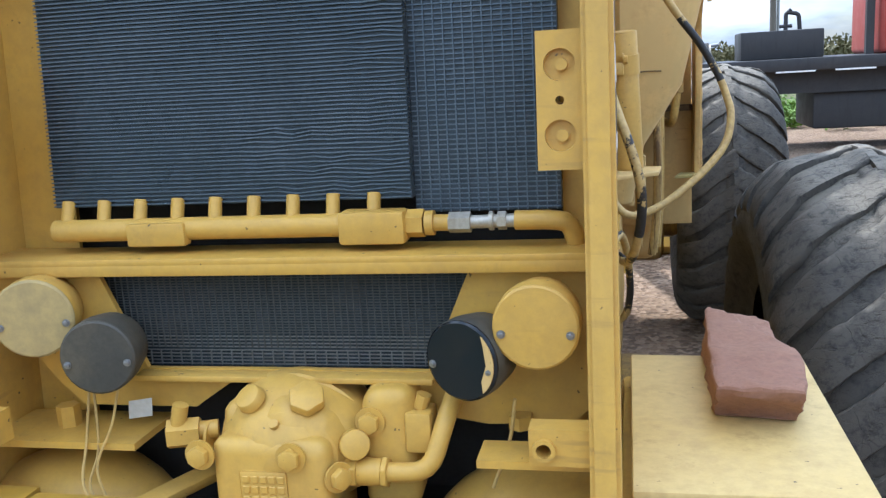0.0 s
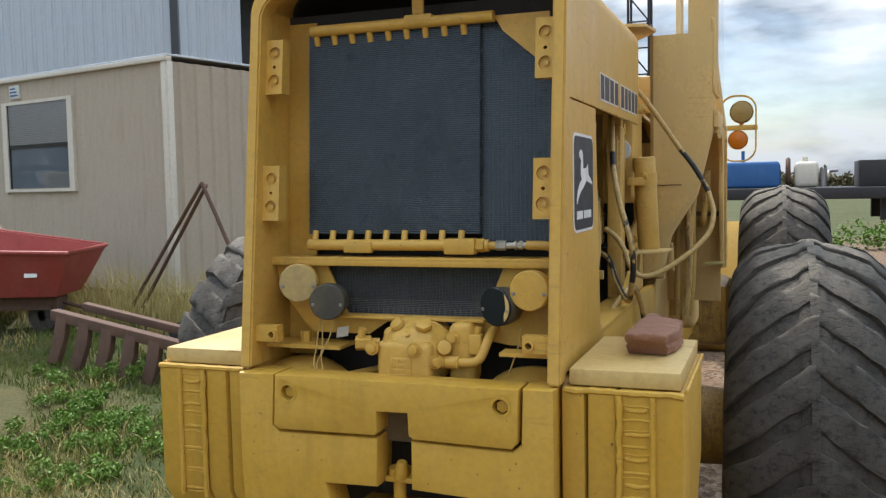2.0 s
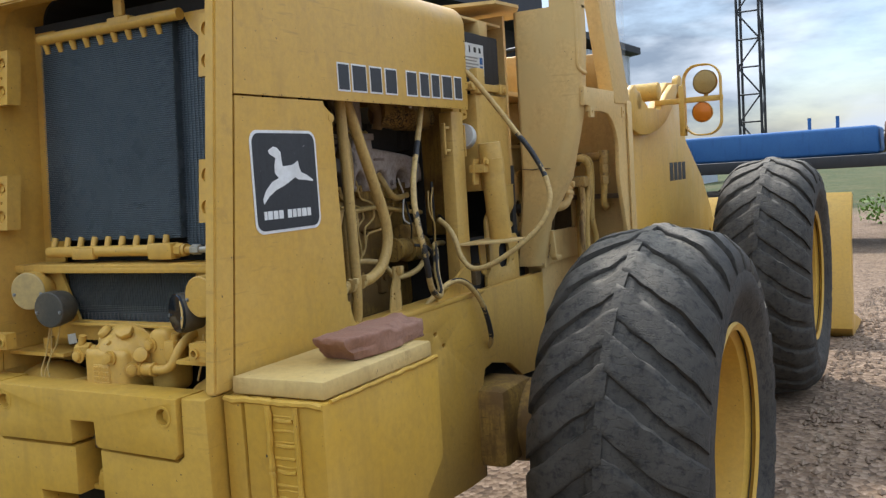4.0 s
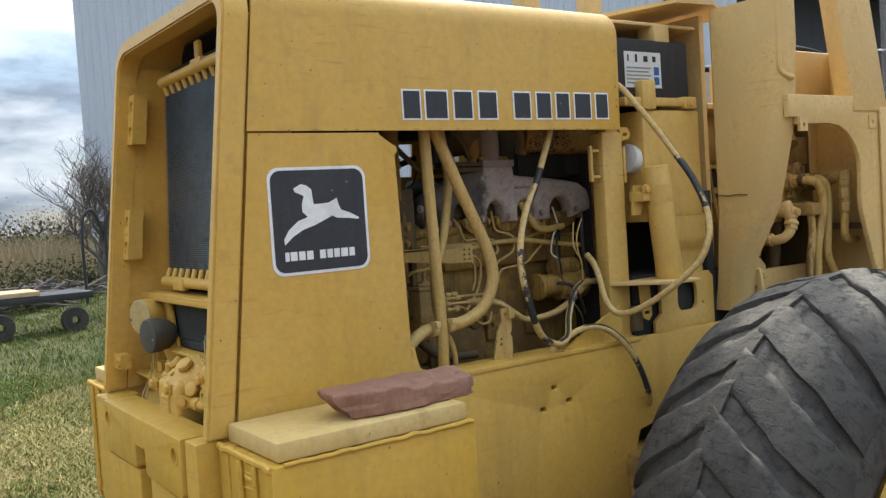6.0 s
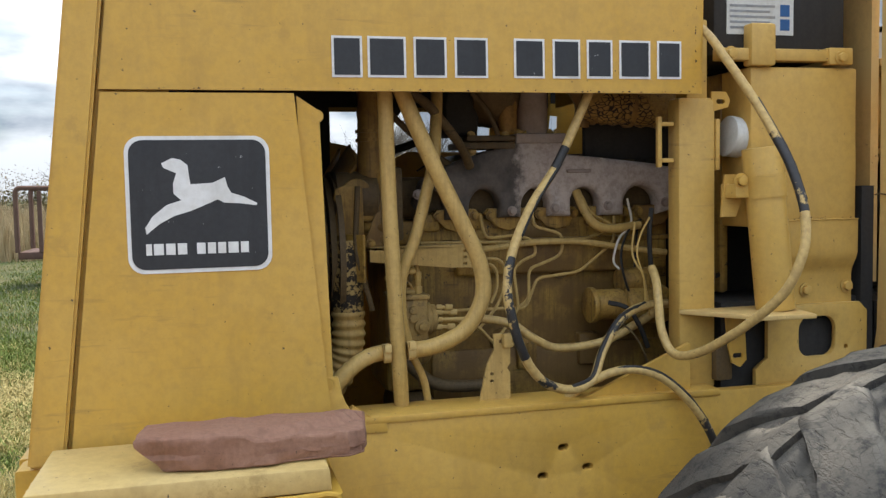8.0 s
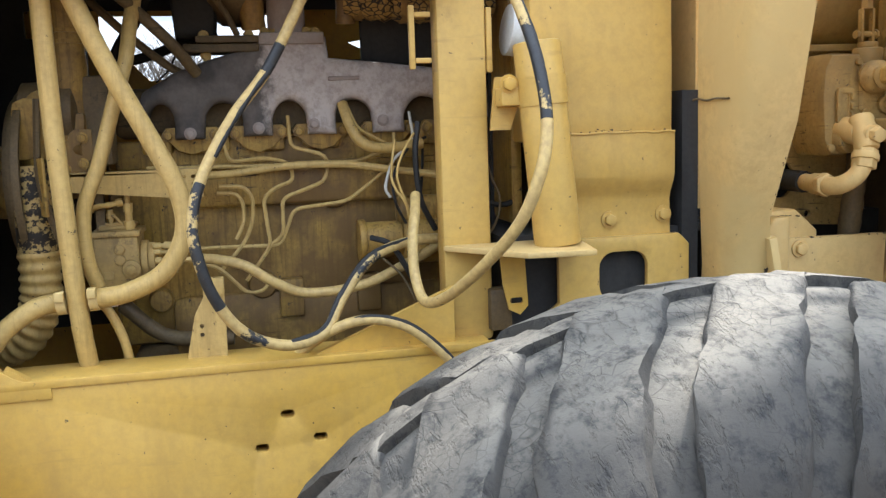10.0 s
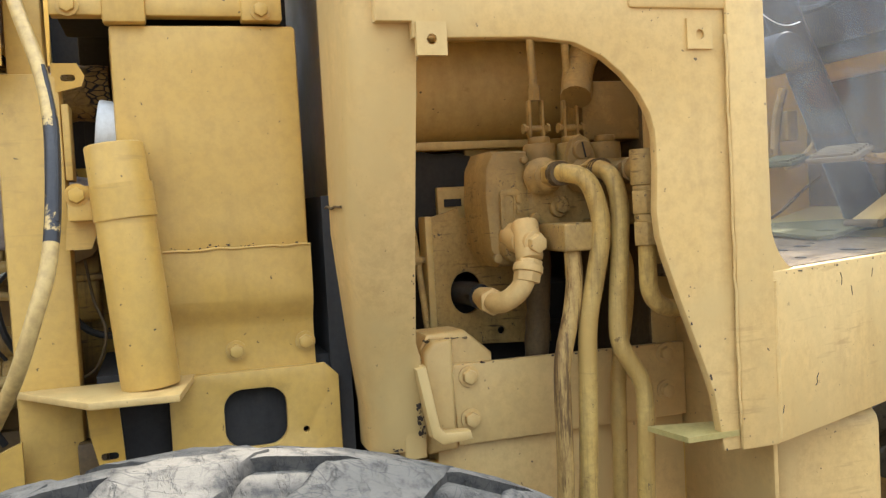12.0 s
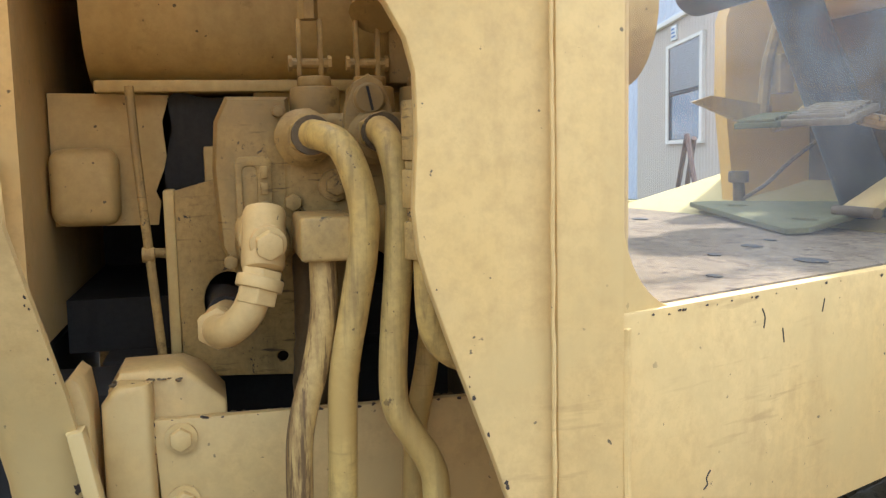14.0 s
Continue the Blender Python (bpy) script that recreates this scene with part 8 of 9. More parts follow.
def crust(parent, x0, x1, y0, y1, z, n, seed, size=0.007, slope=0.0):
    """Caked dirt: small flattened lumps lying on a ledge."""
    rnd = random.Random(seed)
    bm = B()
    for k in range(n):
        x, y = rnd.uniform(x0, x1), rnd.uniform(y0, y1)
        r = size * rnd.uniform(0.3, 1.0)
        q = Matrix.Translation((x, y, z + slope * (y - y0))) @ Matrix.Rotation(rnd.uniform(0, 3), 4, "Z") @ Matrix.Diagonal((r, r * rnd.uniform(0.5, 1.3), r * rnd.uniform(0.25, 0.55), 1))
        made = bmesh.ops.create_icosphere(bm, subdivisions=1, radius=1.0, matrix=q)["verts"]
        for v in made:
            v.co += r * 0.35 * noise.noise_vector(v.co * 150)
    tagged(part("dirt_crust", bm, DIRT, parent), kind="stuff")


def edge_chips(parent, line, normal, n, seed, size=0.004, spread=0.006):
    """Chipped paint along an edge: thin irregular flakes of bare iron."""
    rnd = random.Random(seed)
    line = [Vector(p) for p in line]
    nv = Vector(normal).normalized()
    lens = [(b - a).length for a, b in zip(line, line[1:])]
    bm = B()
    for k in range(n):
        d = rnd.random() * sum(lens)
        for a, b, q in zip(line, line[1:], lens):
            if d <= q:
                break
            d -= q
        along = (b - a).normalized()
        side = nv.cross(along)
        c = a + along * min(d, q) + side * rnd.uniform(-0.3, 1.0) * rnd.random() * spread + nv * 0.0003
        r = size * rnd.uniform(0.25, 1.0) ** 2 + 0.0006
        m = rnd.randint(5, 8)
        vs = [bm.verts.new(c + (along * math.cos(6.283 * j / m) * 1.6 + side * math.sin(6.283 * j / m)) * r * rnd.uniform(0.5, 1.2)) for j in range(m)]
        top = bm.faces.new(vs)
        for v in bmesh.ops.extrude_face_region(bm, geom=[top])["geom"]:
            if isinstance(v, bmesh.types.BMVert):
                v.co += nv * 0.0004
    bmesh.ops.recalc_face_normals(bm, faces=bm.faces[:])
    tagged(part("chipped_paint", bm, BAREIRON, parent), kind="stuff")


crust(fblock, 0.33, 0.415, 1.888, 1.955, 1.4235, 60, 1, 0.005)
crust(cp, 0.388, 0.402, 1.985, 2.32, 1.3785, 70, 3, 0.0045)
crust(side, 0.60, 0.655, 2.20, 2.27, 1.2885, 16, 5, 0.0035)
edge_chips(cp, [(0.4132, 1.932, 1.262), (0.4132, 1.926, 1.381), (0.4132, 2.33, 1.379)], (1, 0, 0), 30, 6, 0.0016, 0.004)
edge_chips(cab, [(xc, 1.830 + 0.04 * ramp01(z, 1.60, 1.27), z) for z, xc in CAB_EDGE[:4]], (1, 0, 0), 16, 7, 0.0020, 0.004)
edge_chips(cab, [(0.437, 1.815, 1.266), (0.437, 1.868, 1.266), (0.458, 1.858, 1.34)], (1, 0, -0.1), 40, 8, 0.0035, 0.008)
edge_chips(side, [(0.6582, y + 0.003, z) for y, z in inner[9:]], (1, 0, 0), 10, 9, 0.0016, 0.004)
edge_chips(tank, [(0.3745, 1.508, 1.59), (0.3745, 1.718, 1.589)], (1, 0, 0), 18, 10, 0.0018)
edge_chips(hood, [(0.4122, 0.15, 1.858), (0.4122, 1.285, 1.858)], (1, 0, 0), 40, 11, 0.0018, 0.003)
edge_chips(hood, [(0.4122, 1.296, 1.87), (0.4122, 1.300, 2.10)], (1, 0, 0), 12, 12, 0.002, 0.004)
edge_chips(loader, [mS @ Vector((0.01, -0.0002, 1.508)), mS @ Vector((L * 0.9, -0.0002, 1.508))], mS.to_3x3() @ Vector((0, -1, 0)), 24, 13, 0.0016, -0.004)

# upper cab posts
for x, y in ((-0.62, 2.25), (-0.55, 1.82)):
    bm = B()
    box(bm, x - 0.045, x + 0.045, y - 0.04, y + 0.04, 1.48, 2.95, 0.01)
    part("canopy_post", bm, CREAM, loader)

# ---- front frame, lamps ----
bm = B()
tower = [(3.06, 1.10), (3.05, 1.75), (3.05, 1.92), (3.09, 2.02), (3.16, 2.055), (3.26, 2.0), (3.40, 1.935), (3.65, 1.94), (3.80, 2.03), (3.95, 2.10), (4.15, 2.11), (4.24, 2.05), (4.36, 1.76), (4.80, 1.50), (5.04, 1.26), (4.90, 1.08), (4.2, 0.70), (3.06, 0.75)]
plate(bm, tower, "x", 0.36, 0.405, bevel=0.008)
tw = part("front_frame", bm, YELLOW, loader, "tall yellow front frame side plate")
bm = B()
plate(bm, [p for p in tower if p[1] > 1.15 or p[0] > 4.0][:-1] + [(4.2, 0.70), (4.02, 0.75), (3.90, 0.88), (3.76, 0.98), (3.60, 1.045), (3.12, 1.12)], "x", -0.405, -0.36)
part("front_frame", bm, YELLOW, loader)
bm = B()
cyl(bm, (-0.45, 3.52, 2.02), (0.47, 3.52, 2.02), 0.05, n=24, bevel=0.004)
cyl(bm, (-0.45, 3.24, 1.96), (0.44, 3.24, 1.96), 0.05, n=24, bevel=0.004)
box(bm, -0.355, 0.355, 3.9, 4.3, 0.85, 1.1)
plate(bm, [(3.03, 1.93), (3.04, 1.86), (3.10, 1.81), (3.22, 1.785), (3.40, 1.785), (3.60, 1.815), (3.78, 1.87), (3.95, 1.965), (4.08, 2.06), (4.10, 2.10), (3.95, 2.085), (3.80, 2.02), (3.65, 1.93), (3.40, 1.925), (3.27, 1.985), (3.17, 2.04), (3.09, 2.01)], "x", 0.407, 0.440, bevel=0.006)
cyl(bm, (0.405, 4.12, 2.08), (0.44, 4.12, 2.08), 0.07, n=24, bevel=0.004)
box(bm, -0.355, 0.355, 3.75, 3.80, 1.1, 1.7)
pieces("pivot_pin", bm, YELLOW, tw)
bm = B()
for k in range(4):
    box(bm, 0.4052, 0.4064, 3.93 + k * 0.10, 4.01 + k * 0.10, 1.515, 1.625)
pieces("lettering_bar", bm, DECAL, tw)
bm = B()
tube(bm, [(0.26, 3.52, 2.00), (0.26, 4.4, 1.66), (0.26, 5.4, 1.15), (0.26, 6.0, 0.60)], 0.09, 4, 5)
tube(bm, [(-0.26, 3.52, 2.00), (-0.26, 4.4, 1.66), (-0.26, 5.4, 1.15), (-0.26, 6.0, 0.60)], 0.12, 4, 5)
pieces("lift_arm", bm, YELLOW, loader)
bm = B()
tube(bm, [(0.0, 3.3, 1.92), (0.0, 3.8, 1.72), (0.0, 4.6, 1.42)], 0.07, 16)
part("tilt_cylinder", bm, YELLOW, loader)
bm = B()
pts = [(a + 0.6, b_) for a, b_ in [(5.45, 0.25), (5.50, 1.05), (5.70, 1.30), (5.78, 1.28), (5.62, 1.0), (5.62, 0.35), (6.45, 0.15), (6.45, 0.11), (5.6, 0.14)]]
plate(bm, pts, "x", -1.22, 1.22, bevel=0.01)
part("bucket", bm, YELLOW, loader, "yellow loader bucket")
bm = B()
box(bm, -0.30, 0.30, 2.5, 3.1, 0.6, 0.95, 0.04)
cyl(bm, (0, 2.72, 0.6), (0, 2.72, 1.3), 0.09)
box(bm, 0.25, 0.60, 3.95, 4.6, 0.6, 1.0, 0.05)
box(bm, -0.7, 0.7, 4.2, 4.42, 0.68, 0.92, 0.05)
pieces("centre_pivot", bm, ENGINE, loader)

# lamp bracket: a strap loop round two lamps
LX, LY, LZ = 0.666, 3.69, 1.97
loop = rounded(LX - 0.105, LX + 0.105, LZ - 0.205, LZ + 0.19, 0.085, 6)
hole = rounded(LX - 0.096, LX + 0.096, LZ - 0.196, LZ + 0.181, 0.077, 6)
bm = B()
plate(bm, loop, "y", LY - 0.022, LY + 0.022, holes=[hole], bevel=0.002)
box(bm, 0.40, LX + 0.11, LY - 0.014, LY + 0.014, LZ - 0.018, LZ + 0.012, 0.003)
box(bm, LX - 0.125, LX - 0.095, LY - 0.03, LY + 0.03, LZ - 0.20, LZ + 0.08, 0.004)
lb_ = part("lamp_guard", bm, YELLOW, loader, "yellow strap bracket round two lamps")
LAMPTAN = worn("dulled_lamp_paint", (0.32, 0.21, 0.06), (0.40, 0.29, 0.12), (0.13, 0.09, 0.04), 0.45, scale=2.0)
for dx, dz, r, mt, nm in ((0.02, 0.088, 0.066, LAMPTAN, "head_lamp"), (0.0, -0.075, 0.056, AMBER, "turn_signal")):
    bm = B()
    lathe(bm, [(0.0001, 0.07), (r * 0.55, 0.062), (r * 0.92, 0.035), (r, 0.004), (r * 1.03, -0.004), (r * 1.0, -0.012)], (LX + dx, LY - 0.01, LZ + dz), "y", 28)
    cyl(bm, (LX + dx, LY, LZ + dz), (LX + dx, LY, LZ), 0.012, n=10)
    lamp = part(nm, bm, YELLOW, lb_, "round yellow lamp" if mt is LAMPTAN else "amber turn signal")
    bm = B()
    lathe(bm, [(r * 0.97, -0.006), (r * 0.9, -0.016), (r * 0.5, -0.024), (0.0001, -0.027)], (LX + dx, LY - 0.012, LZ + dz), "y", 28)
    part("lens", bm, mt, lamp)

# ---- the yard ----
def rod(bm, a, b, r, n=8):
    cyl(bm, a, b, r, n=n)


# red hopper cart
hop = thing("hopper_cart", (-5.7, 4.5, ground_z(-5.7, 4.5)), "faded red steel hopper cart on small wheels", "cart")
mH = wall_frame((-6.92, 4.02, 0.50), (0.93, 0.36, 0))
gz = ground_z(-5.7, 4.5)
bm = B()
T = [(-0.1, -0.05, 0.66), (1.75, -0.05, 0.60), (1.75, 0.95, 0.62), (-0.1, 0.95, 0.90)]
Bt = [(0.15, 0.15, 0.18), (1.55, 0.12, 0.18), (1.55, 0.75, 0.18), (0.15, 0.75, 0.18)]
tv = [bm.verts.new(mH @ Vector(p)) for p in T]
bv = [bm.verts.new(mH @ Vector(p)) for p in Bt]
ti = [bm.verts.new(mH @ Vector((p[0] + (0.03 if p[0] < 1 else -0.03), p[1] + (0.03 if p[1] < 0.5 else -0.03), p[2]))) for p in T]
bi = [bm.verts.new(mH @ Vector((p[0], p[1], p[2] + 0.03))) for p in Bt]
for k in range(4):
    n = (k + 1) % 4
    bm.faces.new((bv[k], bv[n], tv[n], tv[k]))
    bm.faces.new((tv[k], tv[n], ti[n], ti[k]))
    bm.faces.new((ti[k], ti[n], bi[n], bi[k]))
bm.faces.new(bv[::-1])
bm.faces.new(bi)
bmesh.ops.recalc_face_normals(bm, faces=bm.faces[:])
part("tub", bm, RED, hop)
bm = B()
tube(bm, [mH @ Vector(p) for p in T] + [mH @ Vector(T[0])], 0.022, 8, 1)
part("rim_rail", bm, RED, hop)
for x0, x1 in ((0.55, 0.95), (1.30, 1.42)):
    bm = B()
    boxm(bm, mH @ Matrix.Translation((0, 0.047, 0.42)) @ Matrix.Rotation(-0.35, 4, "X"), x0, x1, -0.012, -0.004, -0.05, 0.05)
    part("reflector_strip", bm, WHITE, hop)
for x in (0.35, 1.35):
    bm = B()
    c = mH @ Vector((x, 0.35, 0.0))
    lathe(bm, [(0.05, -0.06), (0.17, -0.06), (0.19, 0.0), (0.17, 0.06), (0.05, 0.06)], (c.x, c.y, gz + 0.19), "y", 22)
    part("wheel", bm, TYRE, hop)
bm = B()
boxm(bm, mH, 0.2, 1.5, 0.25, 0.5, 0.04, 0.2)
rod(bm, mH @ Vector((1.5, 0.4, 0.1)), mH @ Vector((2.2, 0.3, -0.1)), 0.02)
part("chassis", bm, RUST, hop)

# tined drag frame in the grass
H0, H1 = Vector((-4.93, 4.1, 0.0)), Vector((-3.55, 4.05, 0.0))
H0.z, H1.z = ground_z(-5.05, 4.1) + 0.40, ground_z(-3.45, 4.05) + 0.34
har = thing("tined_harrow", (-4.3, 4.1, ground_z(-4.3, 4.1)), "rusty brown tined harrow frame in the grass", "farm implement")
hm = wall_frame(H0, H1 - H0)
HL = (H1 - H0).length
bm = B()
boxm(bm, hm, -0.05, HL + 0.1, -0.05, 0.05, -0.045, 0.045, 0.008)
part("top_beam", bm, RUST, har)
bm = B()
boxm(bm, hm, 0.05, HL + 0.1, 0.22, 0.30, 0.02, 0.09, 0.008)
part("rear_beam", bm, RUST, har)
for k in range(6):
    bm = B()
    x = 0.02 + k * 0.25
    plate(bm, [(0.0, 0.02), (0.11, 0.02), (0.10, -0.16), (0.03, -0.40), (-0.08, -0.42), (-0.03, -0.2)], "y", -0.03, 0.03, bevel=0.006)
    bmesh.ops.transform(bm, matrix=hm @ Matrix.Translation((x, -0.02, 0)) @ Matrix.Rotation(-0.12, 4, "X"), verts=bm.verts[:])
    part("tine", bm, RUST, har)
blk = thing("steel_plate_stack", (-3.75, 4.75, ground_z(-3.75, 4.75)), "dark drilled steel plates leaning on each other", "scrap")
for k, (dx, rz, tilt) in enumerate(((0, 25, 35), (0.10, 30, 48), (-0.25, 20, 20))):
    bm = B()
    plate(bm, [(-0.3, 0), (0.35, 0), (0.32, 0.40), (-0.28, 0.42)], "y", -0.03, 0.03, holes=[ring(0.0, 0.2, 0.03, n=10), ring(0.2, 0.3, 0.03, n=10), ring(-0.15, 0.1, 0.03, n=10)])
    bmesh.ops.transform(bm, matrix=Matrix.Translation((-3.75 + dx, 4.75 + 0.12 * k, ground_z(-3.75, 4.75) + 0.01)) @ Matrix.Rotation(radians(rz), 4, "Z") @ Matrix.Rotation(radians(-tilt), 4, "Y"), verts=bm.verts[:])
    part("plate", bm, TRUCK, blk)
# bent A-shaped rod against the office
apx = Vector((-4.05, 5.0, 1.73))
arod = thing("a_frame_rods", (-4.9, 5.4, ground_z(-4.9, 5.4)), "thin rusty steel rods propped as an A shape", "scrap")
for a, b_ in ((apx, Vector((-5.3, 5.45, 0.45))), (apx + Vector((0.02, 0.04, -0.02)), Vector((-5.2, 5.5, 0.45))), (apx, Vector((-3.35, 4.85, 0.45)))):
    bm = B()
    rod(bm, a, b_, 0.018)
    part("rod", bm, RUST, arod)
# pale poly tank beside it
pt = thing("poly_tank", (-3.1, 5.9, ground_z(-3.1, 5.9)), "whitish plastic liquid tank", "tank")
bm = B()
lathe(bm, [(0.0001, 1.12), (0.12, 1.11), (0.14, 1.06), (0.35, 1.0), (0.52, 0.85), (0.58, 0.6), (0.58, 0.2), (0.52, 0.0), (0.0001, 0.0)], (-3.1, 5.9, ground_z(-3.1, 5.9)), "z", 32)
part("shell", bm, TRIM, pt)

# rusty pressure tank lying in the grass
A0, A1 = Vector((-9.6, 3.1, 0.80)), Vector((-7.0, 5.3, 0.90))
rt = thing("pressure_tank", (-8.3, 4.2, ground_z(-8.3, 4.2)), "long pale tank with rusty red top lying on skids", "tank")
bm = B()
ax = (A1 - A0).normalized()
mT = Matrix.Translation(A0) @ ax.to_track_quat("Z", "Y").to_matrix().to_4x4()
Lk = (A1 - A0).length
lathe(bm, [(0.0001, -0.30), (0.25, -0.26), (0.44, -0.14), (0.53, 0.0), (0.53, Lk), (0.44, Lk + 0.14), (0.25, Lk + 0.26), (0.0001, Lk + 0.30)], (0, 0, 0), "z", 36)
bmesh.ops.transform(bm, matrix=mT, verts=bm.verts[:])
part("shell", bm, TANK, rt)
for f in (0.2, 0.8):
    p = A0.lerp(A1, f)
    bm = B()
    g0 = ground_z(p.x, p.y)
    box(bm, p.x - 0.35, p.x + 0.35, p.y - 0.08, p.y + 0.08, g0 - 0.02, 0.62)
    part("saddle", bm, RUST, rt)
bm = B()
p = A0.lerp(A1, 0.39)
cyl(bm, (p.x, p.y, 1.4), (p.x, p.y, 1.72), 0.16, n=20)
cyl(bm, (p.x + 0.3, p.y + 0.25, 1.4), (p.x + 0.3, p.y + 0.25, 1.62), 0.07, n=14)
part("valve_dome", bm, RUST, rt)

# fork truck cage and hoops farther off
fk = thing("fork_truck", (-14.8, 4.8, 0.1), "old fork truck with black roll cage and pale yellow mast", "vehicle")
bm = B()
for x in (-15.0, -14.3):
    for y in (4.35, 5.35):
        tube(bm, bends([(x, y, 0.5), (x, y, 2.15), (x + (0.2 if x < -14.6 else -0.2), y, 2.25)], 0.15), 0.045, 8, 1)
rod(bm, (-15.0, 4.35, 2.2), (-15.0, 5.35, 2.2), 0.045)
rod(bm, (-14.3, 4.35, 2.2), (-14.3, 5.35, 2.2), 0.045)
part("roll_cage", bm, TRUCK, fk)
bm = B()
box(bm, -14.75, -14.55, 4.42, 5.0, 0.3, 2.1, 0.05)
part("mast_panel", bm, CREAM, fk)
bm = B()
box(bm, -15.4, -14.0, 4.4, 5.3, 0.35, 0.95, 0.06)
part("chassis", bm, TRUCK, fk)
for dx in (-0.45, 0.45):
    bm = B()
    lathe(bm, [(0.1, -0.12), (0.3, -0.12), (0.33, 0), (0.3, 0.12), (0.1, 0.12)], (-14.7 + dx, 4.35, 0.36), "y", 20)
    part("wheel", bm, TYRE, fk)
hp = thing("hoop_frame", (-16.4, 4.0, 0.0), "dark bent-pipe hoop frames", "scrap")
for k in range(3):
    bm = B()
    y = 3.7 + 0.45 * k
    tube(bm, [(-16.3, y, 0.0), (-16.3, y, 1.6), (-16.3, y + 0.12, 2.0), (-16.3, y + 0.3, 1.9), (-16.4, y + 0.55, 0.9), (-16.4, y + 0.6, 0.0)], 0.03, 8)
    part("hoop", bm, TRUCK, hp)
bp_ = thing("brush_pile", (-18.0, 2.9, 0.0), "tangled grey brush and scrap pile", "brush")
bm = B()
for k in range(160):
    c = Vector((-18 + random.uniform(-0.9, 0.9), 2.9 + random.gauss(0, 0.9), 0))
    h = random.uniform(0.2, 0.9)
    d = Vector((random.uniform(-1, 1), random.uniform(-1, 1), random.uniform(-0.15, 0.4)))
    a = c + Vector((0, 0, h * 0.6))
    tube(bm, [a - d * 0.5, a + d * 0.5], random.uniform(0.01, 0.035), 5, 1)
tagged(part("stick", bm, BARK, bp_), kind="stuff")

# flat trailer
TANBOARD = worn("sawn_plank", (0.46, 0.33, 0.18), (0.52, 0.42, 0.28), (0.25, 0.17, 0.09), 0.8, scale=2, dust_amount=0.7)
ft = thing("flatbed_cart", (-13.0, 2.2, 0.0), "low flatbed cart with pale boards", "trailer")
bm = B()
box(bm, -13.9, -12.9, 0.95, 3.0, 0.55, 0.66, 0.01)
part("bed", bm, TRUCK, ft)
bm = B()
for k in range(5):
    boxm(bm, pose(-13.75 + 0.19 * k, 1.5, 0.662 + 0.004, 0, 0, 3 * (k % 3 - 1)), -0.09, 0.09, -0.65 - 0.04 * (k % 2), 0.7, 0.0, 0.075, 0.006)
pieces("board", bm, TANBOARD, ft)
for y in (1.6, 2.7):
    bm = B()
    lathe(bm, [(0.06, -0.07), (0.2, -0.07), (0.22, 0), (0.2, 0.07), (0.06, 0.07)], (-12.95, y, 0.22), "x", 20)
    part("wheel", bm, TYRE, ft)

# turf utility truck
uv = thing("utility_cart", (-14.5, -0.2, 0.0), "cream and grey utility cart with black seat", "vehicle")
CARTGREY = worn("faded_grey_panel", (0.13, 0.12, 0.125), (0.19, 0.18, 0.17), (0.08, 0.075, 0.075), 0.6)
CX0, CX1 = -15.1, -14.05
bm = B()
plate(bm, [(-0.08, 0.42), (0.02, 0.85), (-0.12, 1.22), (0.24, 1.26), (0.29, 1.06), (0.79, 0.95), (0.75, 0.78), (0.62, 0.86), (0.40, 0.86), (0.22, 0.74), (0.12, 0.42)], "x", CX0, CX1, bevel=0.02)
body = part("rear_body", bm, TRIM, uv, "cream rear fender panel")
bm = B()
plate(bm, [(0.02, 0.835), (0.60, 0.90), (0.60, 0.925), (0.02, 0.87)], "x", CX1 - 0.01, CX1 + 0.006)
part("red_stripe", bm, RED, body)
bm = B()
plate(bm, [(0.12, 1.00), (0.64, 1.03), (0.66, 1.10), (0.14, 1.11)], "x", CX0 + 0.05, CX1 + 0.01, bevel=0.01)
part("cargo_bin", bm, TRIM, uv)
# Near-black strip painted in as the shade of the bin's slot.
bm = B()
plate(bm, [(0.15, 0.93), (0.60, 0.95), (0.60, 1.02), (0.15, 1.00)], "x", CX0 + 0.1, CX1 + 0.003)
part("bin_slot", bm, DARK, uv)
bm = B()
plate(bm, [(-1.7, 0.34), (-0.22, 0.36), (-0.15, 0.60), (-0.145, 0.95), (-1.7, 0.93)], "x", CX0, CX1, bevel=0.03)
part("side_panel", bm, CARTGREY, uv, "faded grey side panel")
# Black sheet placed in the gap between the panels, in lieu of shade.
bm = B()
plate(bm, [(-0.24, 0.40), (-0.05, 0.40), (0.0, 0.85), (-0.13, 1.20), (-0.24, 1.10)], "x", CX0 + 0.05, CX1 - 0.03)
part("gap_shade_sheet", bm, TRUCK, uv)
bm = B()
cyl(bm, (-14.4, -1.2, 1.05), (-14.4, -0.22, 1.07), 0.12, n=20, bevel=0.02)
box(bm, -14.9, -14.2, -1.1, -0.3, 0.94, 1.06, 0.02)
pieces("engine_block", bm, TRUCK, uv)
# Wooden top of a seat.
bm = B()
box(bm, -14.9, -14.2, -0.62, -0.28, 1.20, 1.24, 0.015)
part("wooden_seat_top", bm, SIDING, uv)
bm = B()
box(bm, -14.95, -14.2, -0.12, 0.28, 1.255, 1.30, 0.02)
boxm(bm, Matrix.Translation((-14.6, -0.02, 1.26)) @ Matrix.Rotation(0.5, 4, "X"), -0.28, 0.28, -0.04, 0.04, 0.0, 0.34, 0.03)
pieces("seat", bm, BLACK, uv)
bm = B()
tube(bm, [(-14.1, 0.76, 0.92), (-14.1, 0.68, 1.25), (-14.1, 0.64, 1.62)], 0.02, 8)
part("roll_bar", bm, TRUCK, uv)
